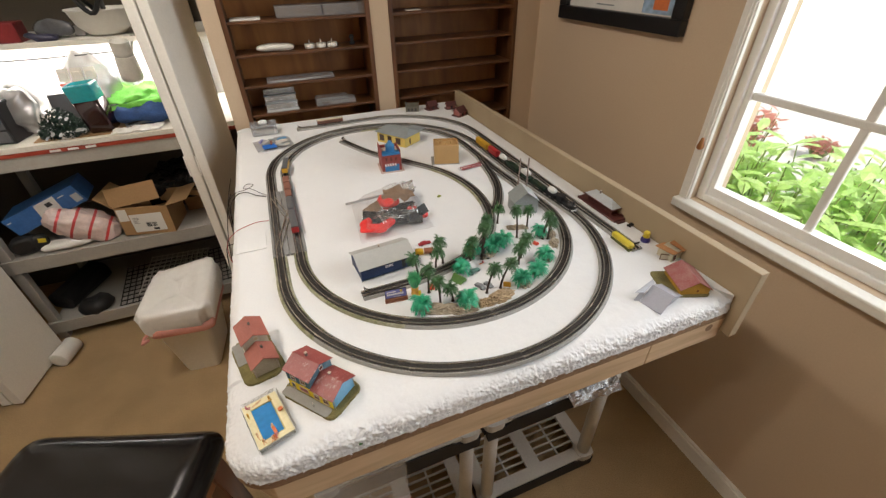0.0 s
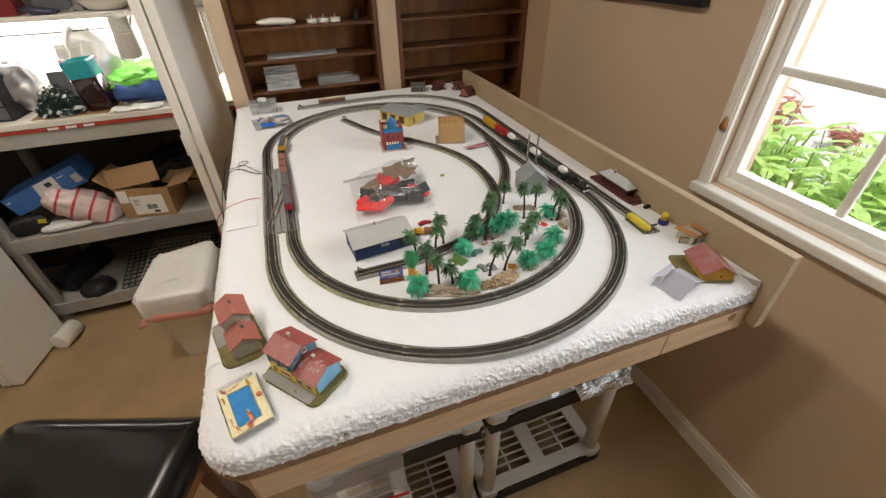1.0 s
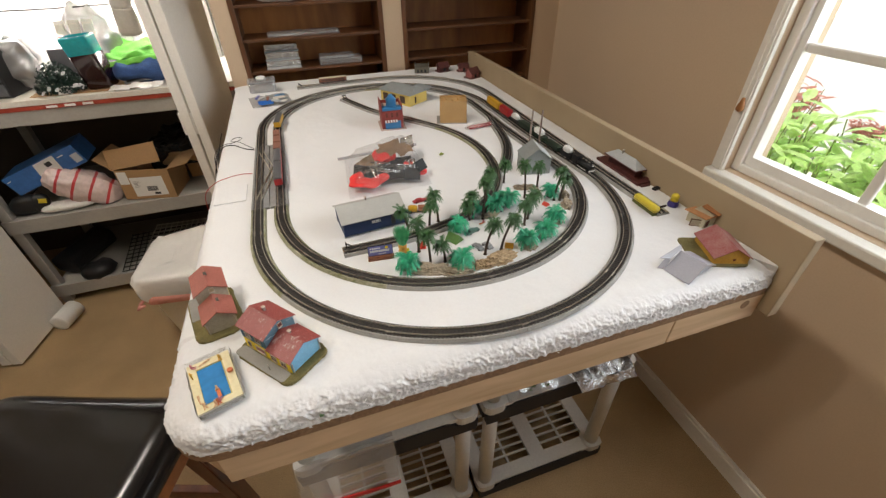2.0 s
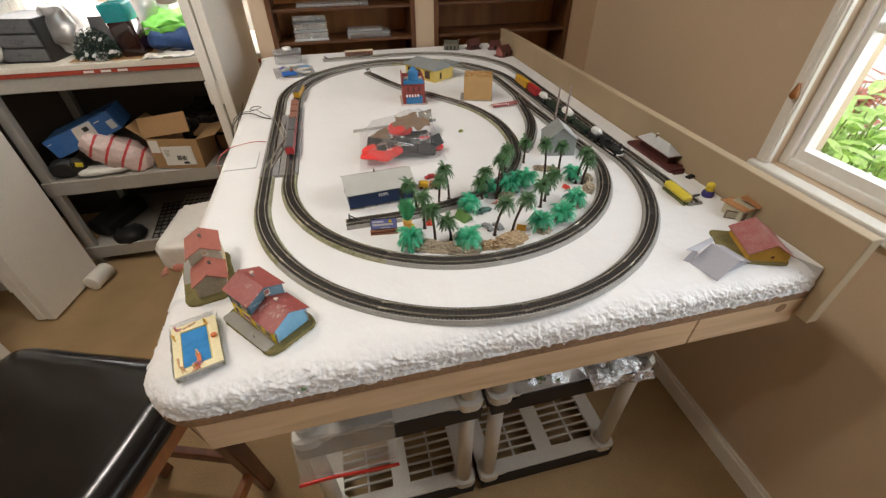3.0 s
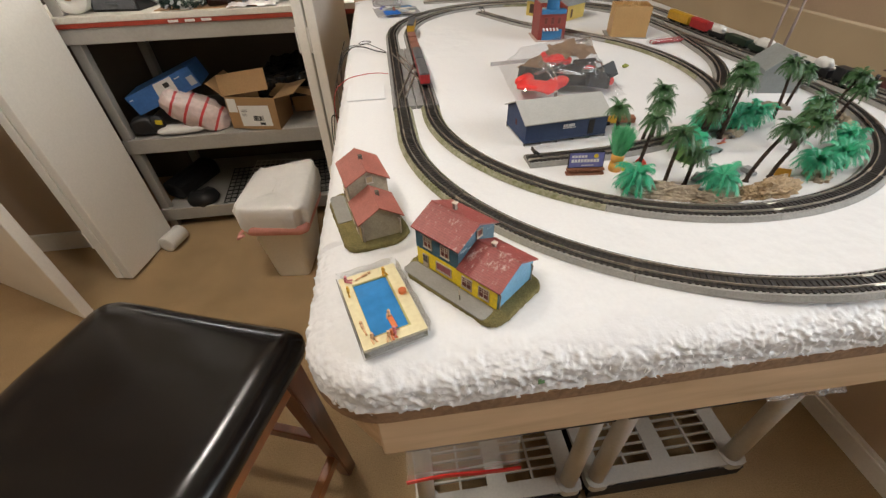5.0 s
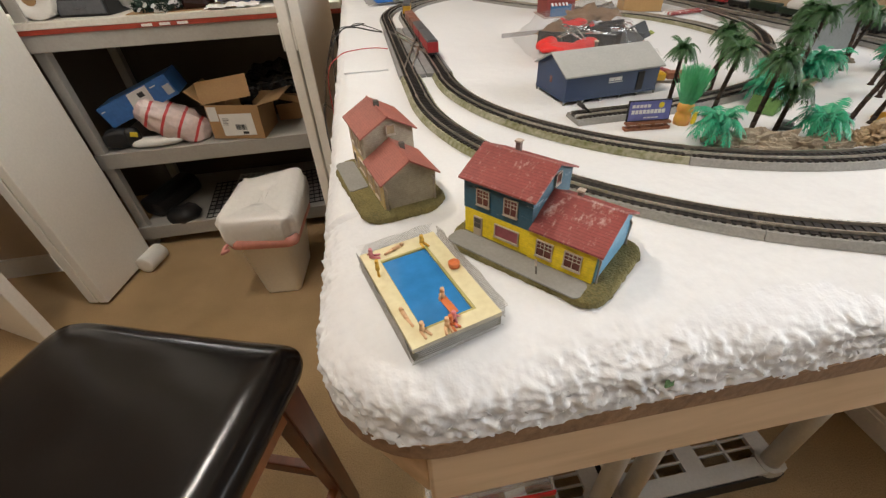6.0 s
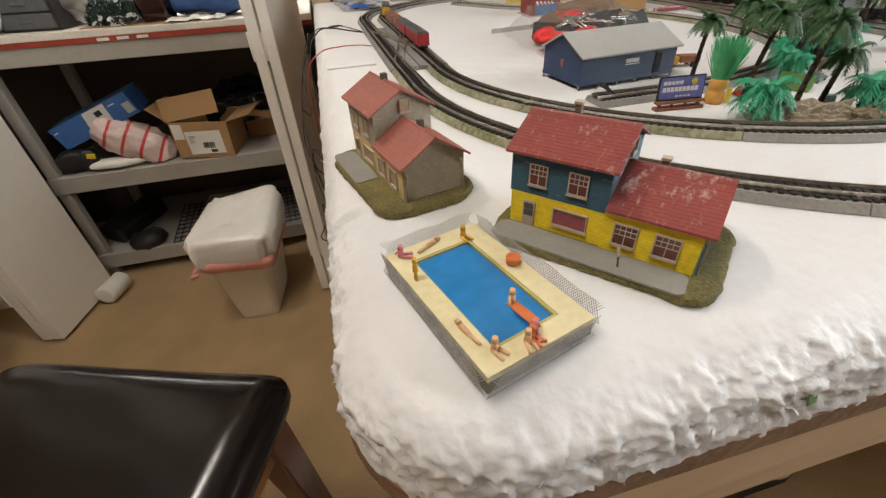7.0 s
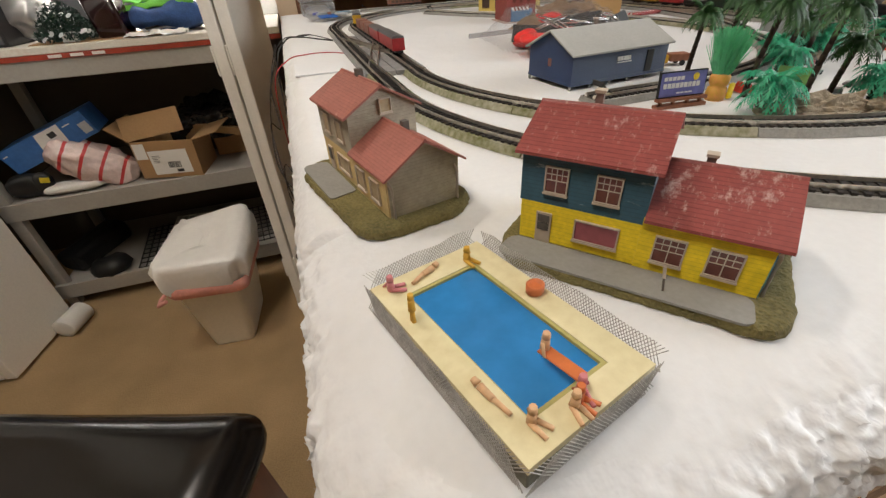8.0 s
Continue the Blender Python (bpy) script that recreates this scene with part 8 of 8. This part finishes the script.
for k in range(7):
    part("window", B((-0.036 + 0.0105 * k, -0.0076, 0.0075), (-0.028 + 0.0105 * k, -0.0069, 0.0128)), M_BROWNWIN, co)
bs = thing("yellow_railcar", "rounded yellow railcar body with olive underframe on the foam", "model railcar", pose(0.688, 0.995, H, 0, 0, 88) @ Matrix.Scale(0.82, 4))
bm = B((-0.034, -0.0085, 0.0050), (0.034, 0.0085, 0.0195), 0.0060, None, 4)
part("body", bm, mat("bright_yellow_paint", (0.66, 0.53, 0.05), 0.35, vary=0.08, scale=60, fine=300, bump=0, coat=0.2), bs)
part("underframe", B((-0.033, -0.0080, 0.0), (0.033, 0.0080, 0.0048), 0.0006), mat("olive_underframe", (0.10, 0.11, 0.03), 0.6), bs)
part("band", B((-0.0345, -0.0088, 0.0105), (0.0345, 0.0088, 0.0113), 0.0004), M_TURF, bs)

# ---------- loose things on the foam ----------
M_BRIGHT = mat("bright_steel", (0.75, 0.75, 0.75), 0.18, 1.0, vary=0.05, scale=80, fine=300, bump=0)
pb = thing("parts_bag", "clear zip bag filled with red and black plastic parts", "plastic bag", pose(0.296, 1.300, H))
r = random.Random(12)
M_REDPART = mat("bright_red_plastic", (0.80, 0.035, 0.03), 0.6, vary=0.12, scale=40, fine=200, bump=0)
M_KRAFT = mat("tan_paper_part", (0.25, 0.155, 0.09), 0.8, vary=0.15, scale=40, fine=200)
for k, (x, y, sx, sy, mt) in enumerate(((-0.056, -0.074, 0.028, 0.014, M_REDPART), (-0.030, -0.070, 0.024, 0.012, M_REDPART), (-0.064, -0.050, 0.013, 0.013, M_REDPART), (-0.008, 0.014, 0.018, 0.030, M_REDPART), (0.004, 0.004, 0.026, 0.010, M_REDPART), (0.052, -0.040, 0.024, 0.012, M_REDPART), (-0.056, -0.018, 0.014, 0.008, M_REDPART),
                                      (-0.010, -0.056, 0.022, 0.018, M_BLACKPL), (-0.042, -0.026, 0.026, 0.012, M_BLACKPL), (0.046, -0.058, 0.024, 0.009, M_BLACKPL), (0.018, -0.054, 0.020, 0.016, M_BLACKPL), (-0.004, -0.030, 0.028, 0.012, M_BLACKPL), (0.032, -0.026, 0.016, 0.012, M_BLACKPL), (-0.024, -0.042, 0.018, 0.012, M_BLACKPL), (0.036, -0.070, 0.016, 0.010, M_BLACKPL),
                                      (0.018, 0.028, 0.022, 0.017, M_KRAFT), (0.040, 0.004, 0.016, 0.015, M_KRAFT), (0.012, 0.014, 0.022, 0.014, M_KRAFT), (-0.042, -0.008, 0.020, 0.010, M_KRAFT), (0.058, 0.040, 0.014, 0.020, M_FOIL))):
    m = pose(x, y, 0.013 + (0.010 if y > 0 else 0.0) + r.uniform(0, 0.010), r.uniform(-16, 16), r.uniform(-16, 16), r.uniform(-35, 35))
    if mt is M_REDPART:
        bm = pillow(sx * 0.80, sy * 0.90, 0.006, 40 + k, 0.014, 12)
    elif mt is M_BLACKPL:
        # a binder clip: wedge body, open along its lower edge
        bm = bmesh.new()
        prism(bm, [(-sy * 0.9, -0.008), (sy * 0.9, -0.008), (sy * 0.2, 0.011), (-sy * 0.2, 0.011)], -sx, sx, pose(0, 0, 0, 90, 0, 90))
    else:
        bm = bmesh.new()
        sheet(bm, (-sx, -sy, 0.004), (2 * sx, 0, 0.004), (0, 2 * sy, 0.010), 10, 8, 0.008, 45, k)
    bmesh.ops.transform(bm, matrix=m, verts=bm.verts[:])
    part("plastic_part", bm, mt, pb)
for k in range(14):
    a = r.uniform(0, 3.14)
    c = Vector((r.uniform(-0.035, 0.045), r.uniform(-0.078, -0.030), 0.030))
    d = Vector((math.cos(a), math.sin(a), r.uniform(-0.2, 0.3))) * r.uniform(0.012, 0.020)
    w = Vector((-math.sin(a), math.cos(a), 0)) * 0.006
    bm = bmesh.new()
    tube(bm, [c - d + w * 0.4, c + d * 0.7 + w, c + d, c + d * 0.7 - w, c - d - w * 0.4], 0.0008, 5)
    part("wire_clip", bm, M_BRIGHT, pb, "bright steel wire handle")
bm = bmesh.new()
n = 22
g = []
for j in range(n + 1):
    row = []
    for i in range(n + 1):
        u, v = i / n, j / n
        x = -0.090 + 0.158 * u + 0.014 * v
        y = -0.102 + 0.176 * v + 0.016 * u * v
        e = min(1.0, 5 * min(u, 1 - u, v, 1 - v))
        q = Vector((x, y, 0.004 + (0.034 + 0.026 * max(0.0, u + v - 1.0)) * e))
        q += noise.noise_vector(q * 28) * 0.008 * e + Vector((0, 0, abs(noise.noise(q * 75)) * 0.008 - 0.002))
        q.z = max(q.z, 0.0015)
        row.append(bm.verts.new(q))
    g.append(row)
for j in range(n):
    for i in range(n):
        bm.faces.new((g[j][i], g[j][i + 1], g[j + 1][i + 1], g[j + 1][i])).smooth = True
part("film", bm, glassy("bag_film", (0.97, 0.97, 0.975), 0.05, 0.15), pb, "clear crinkled film")
part("zip_strip", B((-0.090, -0.001, 0), (0.090, 0.001, 0.006), 0.0005, pose(0.0, 0.078, 0.004, 0, 0, 6)), M_CLEARPK, pb)
rc = thing("red_tube_packet", "small clear packet of red and white tubes on the foam", "packet", pose(0.570, 1.449, H, 0, 0, 5))
for k, (a, mt) in enumerate(((3, M_REDCAR), (-4, M_SNOW), (9, M_REDCAR))):
    bm = bmesh.new()
    rod(bm, (-0.034, 0.004 * (k - 1), 0.004), (0.034, 0.004 * (k - 1) + 0.0006 * a, 0.004), 0.0026, n=8)
    part("tube", bm, mt, rc)
part("film", pillow(0.042, 0.012, 0.006, 77, 0.003, 10), glassy("thin_clear_film", (1, 1, 1), 0.1, 0.12), rc).matrix_basis = pose(0, 0, 0.006)
cbx = thing("clear_box", "clear plastic box holding pale parts at the table corner", "plastic box", pose(0.050, 1.985, H, 0, 0, 2))
part("box", B((-0.040, -0.025, 0), (0.040, 0.025, 0.030), 0.006, None, 3), M_TRAY, cbx)
part("lid", B((-0.042, -0.027, 0.0305), (0.042, 0.027, 0.036), 0.002), M_TRAY, cbx)
bm = bmesh.new()
lathe(bm, ((0.014, 0.036), (0.014, 0.043), (0.010, 0.045)), 18)
part("knob", bm, M_SNOW, cbx)
part("contents", pillow(0.030, 0.018, 0.010, 81, 0.006, 9), M_GREYPL, cbx).matrix_basis = pose(0, 0, 0.012)
bpk = thing("blue_header_packet", "clear packet with a bright blue card on the foam", "packet", pose(0.070, 1.858, H, 0, 0, 10))
bm = bmesh.new()
sheet(bm, (-0.055, -0.045, 0.006), (0.11, 0, 0.0), (0, 0.085, 0.004), 16, 14, 0.006, 45, 3)
part("film", bm, M_CLEARPK, bpk)
part("header_card", B((-0.036, -0.040, 0.011), (0.004, -0.012, 0.0125), 0.0005, pose(0, 0, 0, 6)), mat("bright_blue_card", (0.02, 0.14, 0.52), 0.4, vary=0.1, scale=40, fine=200, bump=0), bpk)
part("header_card", B((0.016, 0.010, 0.011), (0.046, 0.026, 0.0125), 0.0005), M_TOYBLUE, bpk)
part("pale_part", pillow(0.020, 0.030, 0.006, 6, 0.003, 9), M_GREYPL, bpk).matrix_basis = pose(0.028, -0.005, 0.006)
for k, (x, y, a, mt) in enumerate(((-0.020, 0.006, 30, M_SILVERPL), (0.004, 0.020, -20, M_GREYPLA), (-0.030, 0.024, 65, M_BILL), (0.034, -0.026, 15, M_GREYPLA), (0.012, -0.034, -40, M_SILVERPL), (-0.006, -0.004, 80, M_BROWNCAR))):
    part("model_piece", B((-0.014, -0.0035, 0.010), (0.014, 0.0035, 0.0145), 0.0008, pose(x, y, 0, 0, 0, a)), mt, bpk)

# ---------- wires ----------
M_WIREBLK = mat("black_wire", (0.015, 0.013, 0.013), 0.5, vary=0.1, bump=0)
M_WIRERED = mat("red_wire", (0.42, 0.02, 0.025), 0.5, vary=0.1, bump=0)


def wire(name, pts, material, label, r=0.0007):
    solid(name, tube(bmesh.new(), smooth(pts, 6) if len(pts[0]) == 2 else [tuple(v) for v in spline3(pts)], r, 6), material, label, "wire", group="power wires")


def spline3(pts, n=7):
    q = [Vector(p) for p in pts]
    q = [2 * q[0] - q[1]] + q + [2 * q[-1] - q[-2]]
    out = []
    for i in range(1, len(q) - 2):
        for k in range(n):
            t = k / n
            out.append(0.5 * (2 * q[i] + (q[i + 1] - q[i - 1]) * t + (2 * q[i - 1] - 5 * q[i] + 4 * q[i + 1] - q[i + 2]) * t * t + (3 * q[i] - q[i - 1] - 3 * q[i + 1] + q[i + 2]) * t ** 3))
    return out + [q[-2]]


Z = H + 0.0022
wire("black_wire", [(0.034, 1.505, Z), (0.018, 1.520, Z + 0.004), (0.000, 1.545, Z + 0.006), (-0.018, 1.560, Z + 0.003), (-0.010, 1.585, Z + 0.002), (0.006, 1.572, Z + 0.003), (-0.012, 1.548, Z + 0.004), (-0.038, 1.535, Z + 0.004), (-0.058, 1.525, H - 0.02), (-0.060, 1.51, 0.84), (-0.063, 1.49, 0.70), (-0.075, 1.46, 0.56), (-0.062, 1.49, 0.40), (-0.085, 1.50, 0.22), (-0.075, 1.52, 0.006)], M_WIREBLK, "thin black power wire trailing off the table edge")
wire("black_wire", [(0.034, 1.498, Z), (0.014, 1.505, Z + 0.003), (-0.012, 1.530, Z + 0.005), (-0.036, 1.520, Z + 0.003), (-0.056, 1.500, H - 0.03), (-0.062, 1.46, 0.78), (-0.085, 1.42, 0.66), (-0.105, 1.45, 0.60), (-0.082, 1.48, 0.57), (-0.066, 1.45, 0.62), (-0.070, 1.44, 0.48), (-0.095, 1.46, 0.30), (-0.080, 1.50, 0.10), (-0.10, 1.55, 0.004)], M_WIREBLK, "thin black power wire looping beside the table", 0.0011)
wire("black_wire", [(-0.058, 1.70, H - 0.02), (-0.075, 1.69, 0.88), (-0.085, 1.65, 0.845), (-0.078, 1.55, 0.807), (-0.085, 1.46, 0.84), (-0.078, 1.37, 0.79), (-0.072, 1.40, 0.70), (-0.080, 1.44, 0.60), (-0.090, 1.47, 0.66), (-0.082, 1.50, 0.60), (-0.075, 1.55, 0.40), (-0.085, 1.58, 0.006)], M_WIREBLK, "thin black wire curling down beside the table", 0.0011)
wire("black_wire", [(-0.060, 1.62, H - 0.03), (-0.085, 1.60, 0.85), (-0.10, 1.55, 0.76), (-0.085, 1.50, 0.72), (-0.07, 1.53, 0.70), (-0.09, 1.58, 0.73), (-0.10, 1.60, 0.66), (-0.085, 1.57, 0.58), (-0.075, 1.60, 0.52), (-0.095, 1.63, 0.55), (-0.10, 1.60, 0.44), (-0.08, 1.62, 0.25), (-0.09, 1.66, 0.006)], M_WIREBLK, "thin black wire curling in loops beside the table", 0.0011)
wire("red_wire", [(0.034, 1.372, Z), (0.015, 1.370, Z + 0.003), (-0.010, 1.358, Z + 0.005), (-0.036, 1.340, Z + 0.003), (-0.056, 1.330, H - 0.02), (-0.060, 1.35, 0.82), (-0.068, 1.40, 0.68), (-0.072, 1.44, 0.50)], M_WIRERED, "thin red power wire running over the table edge")
solid("foam_strip", B((-0.030, 1.262, H + 0.0003), (0.026, 1.330, H + 0.0022), 0.0004), M_FOAM, "loose thin white plate lying on the foam", "plate")

# lamps on the ceiling, behind and above the view; the third an added fill
for x, y, _ in LAMPS:
    c = thing("ceiling_and_fill_lamp", "unseen round flush ceiling lamp with a warm diffuser, third one added as fill", "lamp", pose(x, y, 0), group="ceiling lamps")
    part("rim", lathe(bmesh.new(), ((0.085, 2.4995), (0.085, 2.470), (0.080, 2.465), (0.076, 2.4995)), 36), M_WHITE, c)
    part("diffuser", lathe(bmesh.new(), ((0.074, 2.4995), (0.074, 2.478), (0.060, 2.470)), 36), M_LAMP, c)
